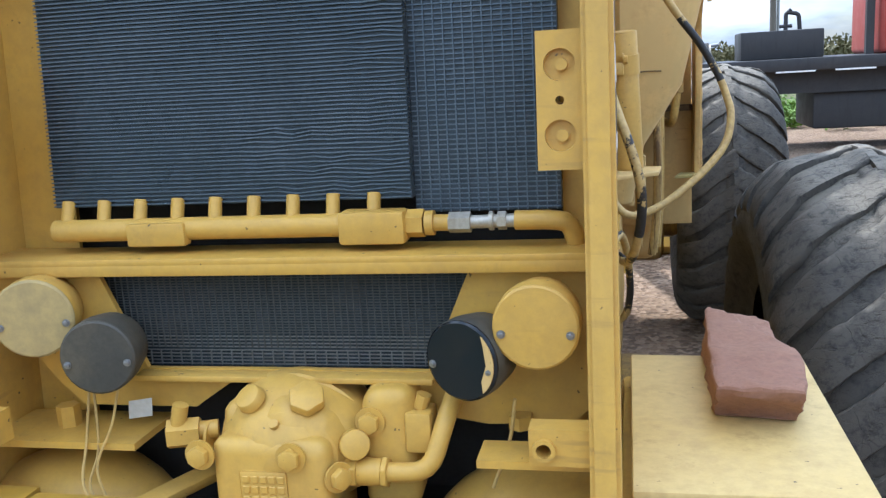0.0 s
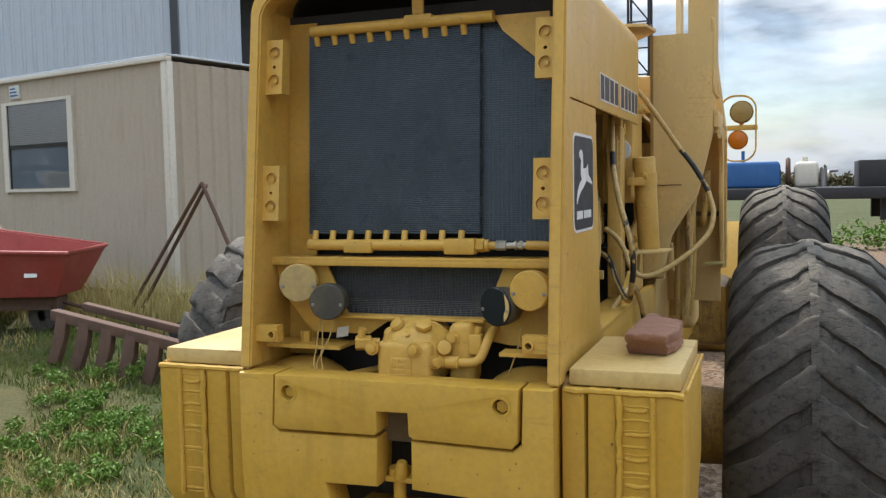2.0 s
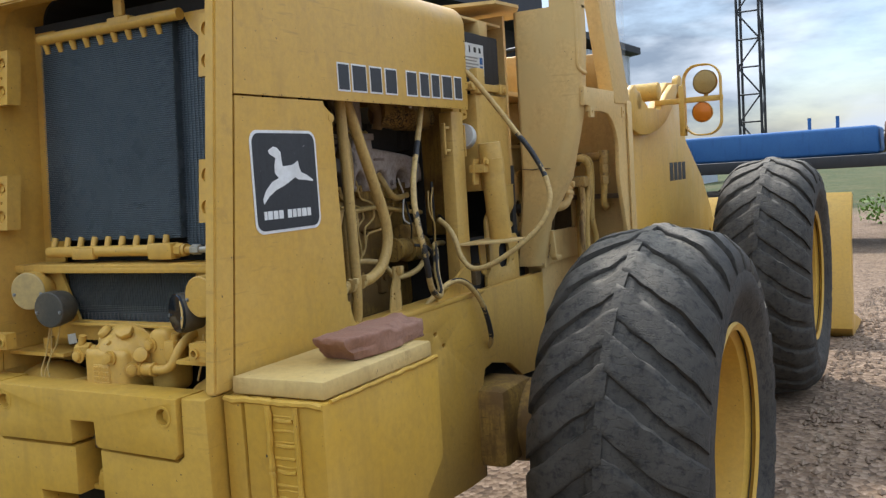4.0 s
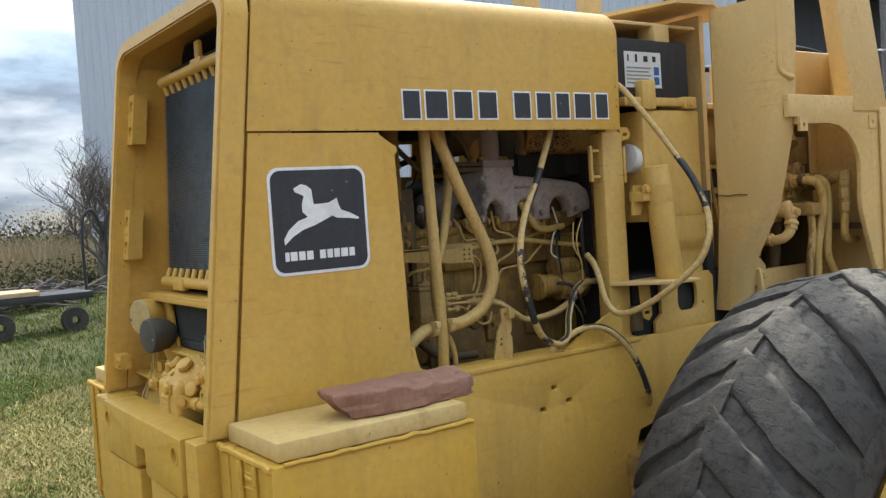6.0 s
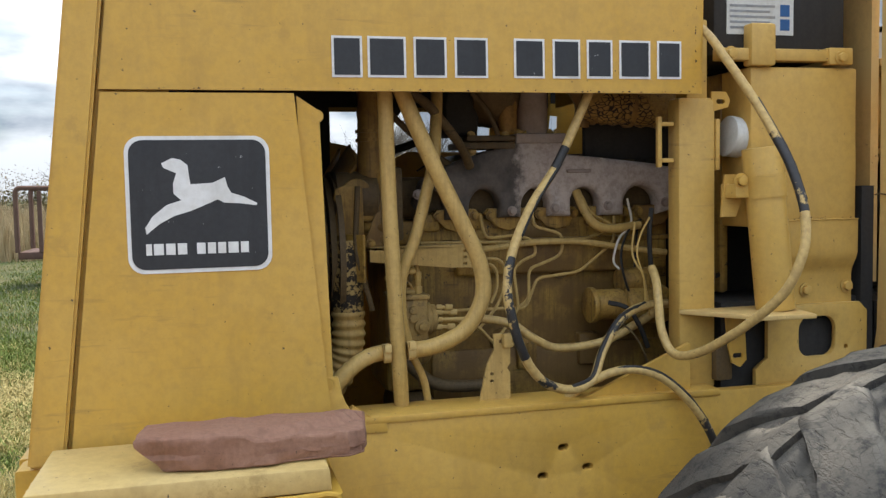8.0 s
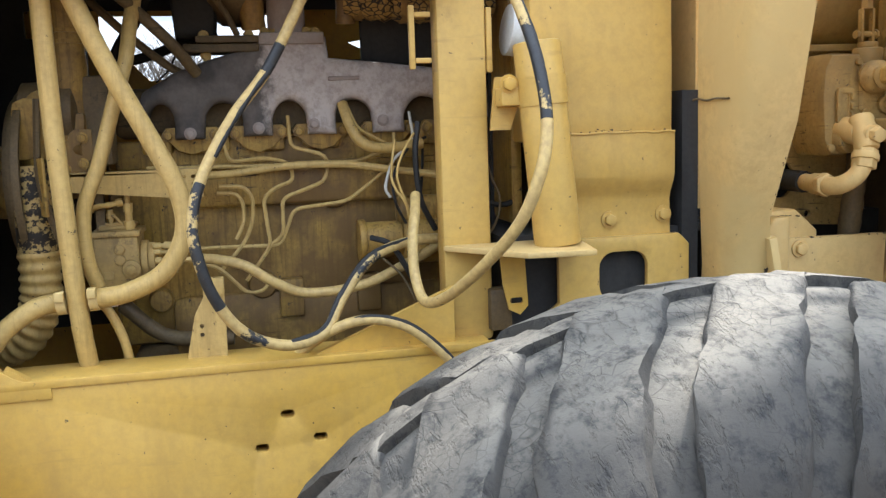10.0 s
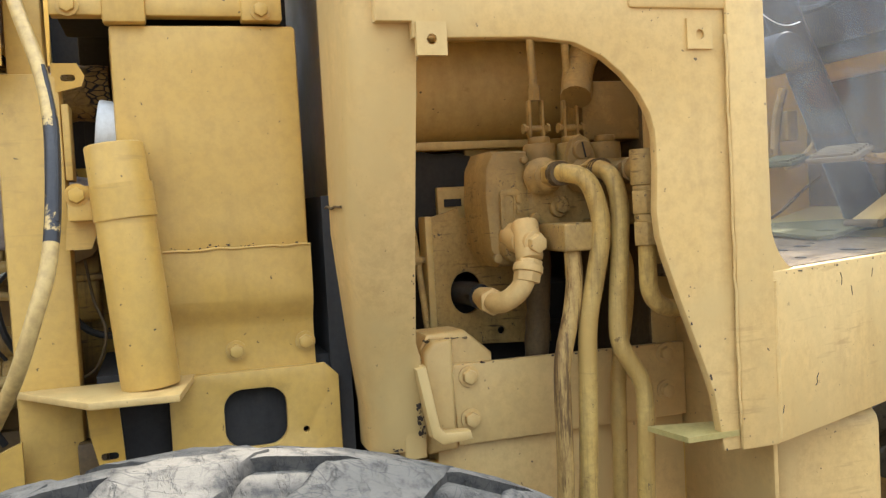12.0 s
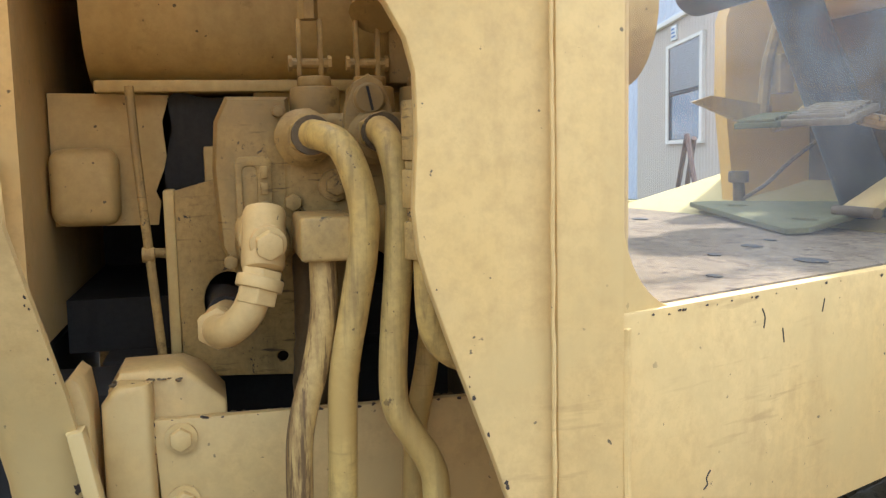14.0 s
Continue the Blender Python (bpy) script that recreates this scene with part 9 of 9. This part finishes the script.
for y in (0.51, -1.75):
    for x in (-14.05, -15.1):
        bm = B()
        lathe(bm, [(0.22, 0.08), (0.34, 0.11), (0.40, 0.07), (0.42, 0.0), (0.40, -0.07), (0.34, -0.11), (0.22, -0.08), (0.22, 0.08)], (x, y, 0.42), "x", 30)
        wv = part("wheel", bm, TYRE, uv)
        bm = B()
        lathe(bm, [(0.235, 0.085), (0.215, 0.09), (0.19, 0.05), (0.13, 0.06), (0.07, 0.08), (0.0001, 0.085)], (x, y, 0.42), "x", 26)
        rim = part("rim", bm, TRIM, wv, "pale painted steel rim")
        # Dark discs in place of openings, their shade given as colour.
        for k in range(5):
            bm = B()
            w0 = 2 * math.pi * k / 5 + 0.3
            plate(bm, ring(y + 0.155 * math.cos(w0), 0.42 + 0.155 * math.sin(w0), 0.03, n=10), "x", x + 0.05, x + 0.066)
            part("rim_slot", bm, DARK, rim)
        bm = B()
        cyl(bm, (x + 0.08, y, 0.42), (x + 0.10, y, 0.42), 0.045, n=14)
        part("hub_cap", bm, RUST, rim)
# railed trailer behind it
rl = thing("railed_trailer", (-16.0, -0.5, 0.0), "long trailer with rusty rail sides", "trailer")
bm = B()
box(bm, -17.0, -15.6, -3.2, 1.3, 0.55, 0.68, 0.01)
part("bed", bm, RUST, rl)
for x in (-15.6, -17.0):
    bm = B()
    tube(bm, bends([(x, -3.2, 0.68), (x, -3.2, 1.86), (x, 0.92, 1.78), (x, 0.97, 0.68)], 0.1), 0.045, 6, 1)
    part("top_rail", bm, RUST, rl)
    for k in range(9):
        bm = B()
        y = -2.8 + 0.43 * k
        box(bm, x - 0.03, x + 0.03, y - 0.035, y + 0.035, 0.68, 1.80)
        part("rail_post", bm, RUST, rl)
for y in (-1.6, -0.6):
    bm = B()
    lathe(bm, [(0.1, 0.08), (0.3, 0.1), (0.33, 0), (0.3, -0.1), (0.1, -0.08)], (-15.75, y, 0.33), "x", 22)
    part("wheel", bm, TYRE, rl)

# trailer across the gravel, with its load
tr = thing("lowboy_trailer", (4.0, 15.5, 0.0), "long black flatbed trailer", "trailer")
bm = B()
box(bm, -3.5, 12.0, 14.6, 17.0, 1.32, 1.52, 0.02)
part("deck", bm, TRUCK, tr)
bm = B()
box(bm, 2.6, 12.0, 14.9, 15.1, 0.95, 1.32)
box(bm, 2.6, 12.0, 16.5, 16.7, 0.95, 1.32)
part("main_beam", bm, TRUCK, tr)
for x in (-2.8, -1.7, 6.5, 7.6):
    for y in (14.8, 16.7):
        bm = B()
        lathe(bm, [(0.2, -0.14), (0.46, -0.14), (0.51, -0.08), (0.51, 0.08), (0.46, 0.14), (0.2, 0.14)], (x, y, 0.52), "y", 26)
        part("wheel", bm, TYRE, tr)
bm = B()
box(bm, 3.4, 6.0, 15.0, 16.6, 0.35, 0.95, 0.04)
part("tool_box", bm, TRUCK, tr)
for k in range(4):
    bm = B()
    box(bm, 2.75 + k * 0.9, 3.35 + k * 0.9, 14.58, 14.6, 1.30, 1.325)
    part("marker_strip", bm, WHITE, tr)
ck = thing("black_tank_box", (2.9, 15.4, 1.52), "matt black steel tank box on the trailer", "tank")
bm = B()
box(bm, 2.25, 3.55, 15.0, 15.9, 1.522, 1.98, 0.02)
part("box", bm, TRUCK, ck)
bm = B()
tube(bm, bends([(3.0, 15.3, 1.98), (3.0, 15.3, 2.28), (3.2, 15.3, 2.24), (3.22, 15.3, 1.98)], 0.06), 0.035, 8, 1)
rod(bm, (2.9, 15.3, 2.05), (3.1, 15.3, 2.05), 0.03)
rod(bm, (3.0, 15.3, 2.25), (3.08, 15.3, 2.32), 0.03)
part("pipe_stub", bm, TRUCK, ck)
en = thing("stationary_engine", (1.5, 15.3, 1.52), "pale grey stationary engine with flywheel", "engine")
bm = B()
box(bm, 1.22, 1.62, 15.1, 15.6, 1.522, 1.98, 0.08, 3)
cyl(bm, (1.62, 15.35, 1.72), (1.80, 15.35, 1.72), 0.10, n=16)
cyl(bm, (1.40, 15.35, 1.95), (1.40, 15.35, 2.06), 0.05, n=12)
part("block", bm, TRIM, en)
bm = B()
lathe(bm, [(0.05, -0.04), (0.24, -0.04), (0.27, 0), (0.24, 0.04), (0.05, 0.04)], (1.12, 15.35, 1.80), "x", 26)
part("flywheel", bm, RUST, en)
bm = B()
cyl(bm, (1.70, 15.2, 1.53), (1.70, 15.2, 1.85), 0.06, n=12)
cyl(bm, (1.78, 15.4, 1.80), (1.95, 15.4, 1.82), 0.03, n=10)
part("carburettor", bm, STEEL, en)
bl = thing("blue_tarp_load", (-0.6, 16.0, 1.52), "blue tarpaulin-covered load on the trailer", "load")
bm = B()
box(bm, -3.2, 1.0, 15.1, 16.6, 1.522, 2.0, 0.06, 3)
rough_up(bm, 0.03, 3)
part("tarp", bm, BLUE, bl)
bm = B()
for x in (0.35, -0.1):
    rod(bm, (x, 15.4, 1.95), (x, 15.4, 2.2), 0.03)
part("vent_pipe", bm, BLUE, bl)
cb_ = thing("red_cab", (5.5, 15.6, 1.52), "faded red truck cab body with ribbed side", "vehicle")
bm = B()
box(bm, 4.35, 6.6, 14.8, 16.8, 1.524, 3.9, 0.08, 3)
part("body", bm, RED, cb_)
bm = B()
for k in range(5):
    box(bm, 4.52 + 0.14 * k, 4.58 + 0.14 * k, 14.78, 14.8, 1.62, 2.25)
part("louvre", bm, RED, cb_)
bm = B()
box(bm, 4.16, 4.28, 14.9, 15.02, 1.524, 3.9)
part("exhaust_stack", bm, TRUCK, cb_)
# sign posts, pole and canopy behind
up = thing("utility_pole", (7.0, 44.0, 0.0), "wooden utility pole with transformer", "pole")
bm = B()
cyl(bm, (7.0, 44, 0), (7.0, 44, 8.4), 0.16, 0.12, n=12)
part("pole", bm, BARK, up)
bm = B()
cyl(bm, (6.55, 44, 5.6), (6.55, 44, 6.3), 0.22, n=14)
rod(bm, (6.5, 44, 6.2), (7.5, 44, 6.2), 0.06)
rod(bm, (7.0, 44, 7.4), (7.7, 44, 7.2), 0.05)
cyl(bm, (7.65, 44, 6.9), (7.65, 44, 7.2), 0.12, n=10)
pieces("transformer", bm, STEEL, up)
bm = B()
rod(bm, (7.25, 44.2, 0), (7.25, 44.2, 4.3), 0.07)
part("conduit", bm, STEEL, up)
cy = thing("yard_canopy", (6.3, 24.0, 0.0), "dark flat yard canopy on thin posts", "shelter")
bm = B()
boxm(bm, Matrix.Translation((6.9, 24, 3.55)) @ Matrix.Rotation(-0.06, 4, "Y"), -1.5, 2.5, -1.5, 1.5, -0.12, 0.12, 0.02)
part("roof", bm, ROOFDARK, cy)
for x in (6.6, 8.6):
    bm = B()
    rod(bm, (x, 23, 0), (x, 23, 3.5), 0.05)
    rod(bm, (x, 23, 2.9), (x - 0.6, 23, 3.5), 0.03)
    part("post", bm, ROOFDARK, cy)
mast = thing("lattice_mast", (-3.5, 30.0, 0.0), "tall dark lattice mast", "tower")
bm = B()
mx, my = -3.5, 30.0
for dx in (-0.35, 0.35):
    for dy in (-0.35, 0.35):
        rod(bm, (mx + dx, my + dy, 0), (mx + dx, my + dy, 16), 0.045)
part("leg", bm, TRUCK, mast)
bm = B()
for k in range(18):
    z = 0.9 * k
    s = 1 if k % 2 else -1
    rod(bm, (mx - 0.35 * s, my - 0.35, z), (mx + 0.35 * s, my - 0.35, z + 0.9), 0.028, 6)
    rod(bm, (mx - 0.35, my - 0.35, z), (mx + 0.35, my - 0.35, z), 0.028, 6)
    rod(bm, (mx + 0.35, my - 0.35 * s, z), (mx + 0.35, my + 0.35 * s, z + 0.9), 0.028, 6)
tagged(part("brace", bm, TRUCK, mast), kind="stuff")
hs = thing("gable_shed", (-8.6, 40.0, 0.0), "small grey gable-roofed shed far off", "building")
bm = B()
plate(bm, [(-10.2, 0), (-7.4, 0), (-7.4, 1.55), (-9.0, 2.05), (-10.2, 1.8)], "y", 39.0, 43.0)
part("walls", bm, METALWALL, hs)
bm = B()
plate(bm, [(-10.6, 1.78), (-9.0, 2.08), (-7.15, 1.48), (-7.15, 1.58), (-9.0, 2.2), (-10.6, 1.9)], "y", 38.7, 43.3)
part("roof", bm, ROOFDARK, hs)
pk = thing("parked_car", (-7.2, 30.0, 0.0), "dark parked car with silver roof far off", "car")
bm = B()
plate(bm, [(-8.6, 0.35), (-6.0, 0.35), (-6.0, 0.85), (-6.6, 0.95), (-7.0, 1.35), (-8.1, 1.4), (-8.6, 0.95)], "y", 29.3, 30.9, bevel=0.08)
part("body", bm, STEEL, pk)

# ---- plants ----
def bare_tree(name, at, height, seed, lab):
    rnd = random.Random(seed)
    t = thing(name, at, lab, "tree", "bare trees")
    bm = B()
    twigs = B()

    def grow(p, d, length, r, level):
        n = 4
        pts = [p]
        for k in range(n):
            d = (d + Vector((rnd.uniform(-0.22, 0.22), rnd.uniform(-0.22, 0.22), rnd.uniform(-0.05, 0.14)))).normalized()
            pts.append(pts[-1] + d * length / n)
        tgt = bm if level < 2 else twigs
        tube(tgt, pts, r, 6 if level < 2 else 3, 1, radii=lambda s: r * (1 - 0.45 * s))
        if level >= 5:
            return
        kids = (5, 5, 4, 4, 3)[level]
        for k in range(kids):
            f = 0.35 + 0.65 * (k + rnd.random()) / kids
            q = pts[min(int(f * n), n - 1)].lerp(pts[min(int(f * n) + 1, n)], f * n % 1)
            a = rnd.uniform(0, 2 * math.pi)
            side = Vector((math.cos(a), math.sin(a), rnd.uniform(0.15, 0.7)))
            grow(q, (d * 0.6 + side * 0.8).normalized(), length * rnd.uniform(0.5, 0.72), r * 0.5, level + 1)

    for k in range(3):
        grow(Vector(at) + Vector((rnd.uniform(-0.2, 0.2), rnd.uniform(-0.2, 0.2), -0.05)), Vector((rnd.uniform(-0.3, 0.3), rnd.uniform(-0.3, 0.3), 1)).normalized(), height * 0.42, height * 0.018, 0)
    part("trunk", bm, BARK, t)
    tagged(part("twig", twigs, BARK, t), kind="stuff")


bare_tree("bare_tree", (-30.0, -1.0, 0.0), 6.6, 3, "bare multi-stemmed winter tree")
bare_tree("bare_tree", (-31.5, 1.4, 0.0), 5.4, 8, "bare grey winter tree")
bare_tree("bare_tree", (-33.0, -3.5, 0.0), 5.6, 12, "bare grey winter tree")
bare_tree("bare_tree", (-19.5, 4.8, 0.0), 4.6, 21, "slim bare sapling by the warehouse")
BRUSH = worn("olive_scrub_leaf", (0.085, 0.085, 0.035), (0.17, 0.13, 0.06), (0.03, 0.035, 0.014), 0.8, scale=0.6, dust_amount=1.0)
STRAW = worn("dry_reed", (0.36, 0.27, 0.14), (0.44, 0.35, 0.2), (0.2, 0.14, 0.07), 0.9, scale=0.8, dust_amount=1.0)
GRASSM = worn("grass_blade", (0.095, 0.140, 0.018), (0.165, 0.175, 0.032), (0.03, 0.055, 0.010), 0.8, scale=0.9, dust_amount=1.0)
DRYG = worn("dry_grass_blade", (0.38, 0.30, 0.11), (0.46, 0.38, 0.16), (0.22, 0.17, 0.05), 0.9, scale=0.9, dust_amount=1.0)


def blades(name, mat, spots, h0, h1, w, lab, cat, seed, lean_=0.5):
    rng = np.random.default_rng(seed)
    vs, fs = [], []
    for x, y, z in spots:
        h = rng.uniform(h0, h1)
        a = rng.uniform(0, 2 * math.pi)
        l = rng.uniform(0.1, lean_) * h
        b = rng.uniform(0, 2 * math.pi)
        dx, dy = w * math.cos(a), w * math.sin(a)
        lx, ly = l * math.cos(b), l * math.sin(b)
        k = len(vs)
        vs += [(x - dx, y - dy, z), (x + dx, y + dy, z), (x + dx * 0.7 + lx * 0.35, y + dy * 0.7 + ly * 0.35, z + h * 0.6), (x - dx * 0.7 + lx * 0.35, y - dy * 0.7 + ly * 0.35, z + h * 0.6), (x + lx, y + ly, z + h)]
        fs += [(k, k + 1, k + 2, k + 3), (k + 3, k + 2, k + 4)]
    me = bpy.data.meshes.new(name)
    me.from_pydata(vs, [], fs)
    me.materials.append(mat)
    return tagged(new(name, me), lab, cat, kind="stuff")


def scatter(seed, n, x0, x1, y0, y1, keep=None):
    """Random spots in a rectangle, thinning out unevenly towards its sides."""
    rng = np.random.default_rng(seed)
    out = []
    margin = 0.22 * min(x1 - x0, y1 - y0)
    while len(out) < n:
        x, y = rng.uniform(x0, x1), rng.uniform(y0, y1)
        edge = min(x - x0, x1 - x, y - y0, y1 - y) / margin + 0.6 * noise.noise(Vector((x * 1.3, y * 1.3, seed)))
        if edge < rng.random():
            continue
        if keep is None or keep(x, y):
            out.append((x, y, ground_z(x, y) - 0.01))
    return out


def patchy(s, lo):
    return lambda x, y: noise.noise(Vector((x * 0.9, y * 0.9, s))) > lo and not (-0.7 < x < 0.7 and y > -0.1)


blades("green_grass", GRASSM, scatter(1, 42000, -9, -0.6, -1.5, 8, patchy(1.0, -0.12)), 0.025, 0.085, 0.0045, "short green grass in patches", "grass", 1, 0.9)
blades("dry_grass", DRYG, scatter(2, 26000, -9, -0.6, -2.5, 8, patchy(7.0, -0.02)), 0.025, 0.11, 0.0035, "straw-coloured dry grass", "grass", 2, 1.2)
blades("far_grass", GRASSM, scatter(3, 60000, -24, -5, -5, 6, patchy(3.0, -0.45)), 0.03, 0.09, 0.006, "mown winter grass", "grass", 3, 1.0)
blades("far_straw", DRYG, scatter(8, 9000, -24, -5, -5, 6, patchy(4.0, -0.2)), 0.03, 0.09, 0.005, "faded straw among the mown grass", "grass", 8, 1.3)
blades("lawn_green", GRASSM, scatter(17, 52000, -9.5, -3.0, -3.5, 2.2, patchy(11.0, -0.25)), 0.02, 0.07, 0.006, "tufts of sunlit green grass on the lawn", "grass", 17, 2.2)
blades("lawn_straw", DRYG, scatter(16, 52000, -7.4, -3.0, -3.0, 1.8, patchy(5.0, -0.35)), 0.02, 0.075, 0.0048, "tangled straw-coloured grass on the lawn", "grass", 16, 2.6)
blades("tall_weeds", DRYG, scatter(4, 2600, -6.4, -3.0, 4.9, 6.3), 0.15, 0.6, 0.0035, "tall dry weeds along the office", "weeds", 4, 0.9)
blades("dry_reeds", STRAW, scatter(5, 14000, -31, -23, -8, 7), 0.7, 1.7, 0.014, "tall dry reeds at the field edge", "reeds", 5, 0.3)
blades("near_straw", DRYG, scatter(6, 26000, -3.8, -0.75, -2.2, 2.2), 0.03, 0.13, 0.0025, "long straw-coloured grass beside the weights", "grass", 6, 1.4)


def scrub(name, spots, size, mat, seed, lab):
    rng = np.random.default_rng(seed)
    vs, fs = [], []
    for x, y, z, s in spots:
        for k in range(170):
            d = rng.normal(0, 1, 3)
            d /= np.linalg.norm(d)
            c = np.array([x, y, z + s * 0.75]) + d * s * rng.uniform(0.4, 1.0) * np.array([1, 1, 0.85])
            u = rng.normal(0, 1, 3)
            v = np.cross(u, rng.normal(0, 1, 3))
            u, v = u / np.linalg.norm(u) * size, v / np.linalg.norm(v) * size * 0.6
            b = len(vs)
            vs += [tuple(c - u), tuple(c + v), tuple(c + u), tuple(c - v)]
            fs.append((b, b + 1, b + 2, b + 3))
    me = bpy.data.meshes.new(name)
    me.from_pydata(vs, [], fs)
    me.materials.append(mat)
    return tagged(new(name, me), lab, "shrubs", kind="stuff")


rng = np.random.default_rng(77)
scrub("scrub_bank", [(-36 + rng.normal(0, 1.5), y, 0, rng.uniform(0.8, 1.5)) for y in np.arange(-16, 12, 0.28)], 0.09, BRUSH, 9, "olive brown scrub bank at the field edge")
THICKET = worn("brown_thicket_leaf", (0.15, 0.105, 0.055), (0.21, 0.16, 0.085), (0.055, 0.05, 0.028), 0.85, scale=0.5, dust_amount=1.0)
scrub("brown_thicket", [(-39 + rng.normal(0, 1.5), y, 0, rng.uniform(1.0, 2.1)) for y in np.arange(-18, 16, 0.10)], 0.042, THICKET, 21, "leafless brown thicket behind the reeds")
scrub("far_treeline", [(x, 120 + rng.normal(0, 4), 0, rng.uniform(1.0, 2.2)) for x in np.arange(-60, 70, 0.9)], 0.32, BRUSH, 10, "low dark treeline on the horizon")
scrub("dark_hedge", [(-20.5 + rng.normal(0, 0.5), 3.0 + rng.normal(0, 1.2), 0, rng.uniform(0.4, 0.8)) for k in range(26)], 0.05, BRUSH, 11, "dark weedy bushes by the scrap")

LEAFY = worn("bright_weed_leaf", (0.10, 0.19, 0.02), (0.17, 0.26, 0.04), (0.04, 0.085, 0.012), 0.6, scale=2.0, dust_amount=1.0)
scrub("green_weeds", [(x + rng.normal(0, 0.22), y + rng.normal(0, 0.16), ground_z(x, y), rng.uniform(0.04, 0.09)) for x, y in ((-3.3, 3.2), (-3.7, 3.0), (-4.4, 4.0), (-3.1, 2.6), (-4.1, 3.4), (-3.9, 2.3), (-2.9, 2.0), (-3.4, 4.3)) for k in range(14)], 0.013, LEAFY, 14, "low bright green weeds in the grass")
scrub("lawn_weeds", [(4.6 + rng.normal(0, 1.3), 20.5 + rng.normal(0, 0.8), 0.0, rng.uniform(0.25, 0.5)) for k in range(40)], 0.05, LEAFY, 15, "bright green weeds beyond the trailer")
# loose gravel stones
rng = np.random.default_rng(5)
vs, fs = [], []
for k in range(7000):
    x, y = 1.15 + 4.5 * rng.random() ** 1.3, 0.4 + 9.5 * rng.random()
    s = rng.uniform(0.006, 0.026)
    z = ground_z(x, y) + s * 0.2
    q = rng.uniform(0.6, 1.3, 6) * s
    b = len(vs)
    vs += [(x + q[0], y, z), (x, y + q[1], z), (x - q[2], y, z), (x, y - q[3], z), (x, y, z + q[4] * 0.8), (x, y, z - s)]
    fs += [(b, b + 1, b + 4), (b + 1, b + 2, b + 4), (b + 2, b + 3, b + 4), (b + 3, b, b + 4), (b + 1, b, b + 5), (b + 2, b + 1, b + 5), (b + 3, b + 2, b + 5), (b, b + 3, b + 5)]
me = bpy.data.meshes.new("gravel_stones")
me.from_pydata(vs, [], fs)
GRAVEL = worn("gravel_stone", (0.18, 0.12, 0.078), (0.30, 0.225, 0.155), (0.08, 0.053, 0.035), 0.95, scale=2.0, dust_amount=1.0)
me.materials.append(GRAVEL)
tagged(new("gravel_stones", me), "loose reddish-brown gravel stones", "gravel", kind="stuff")
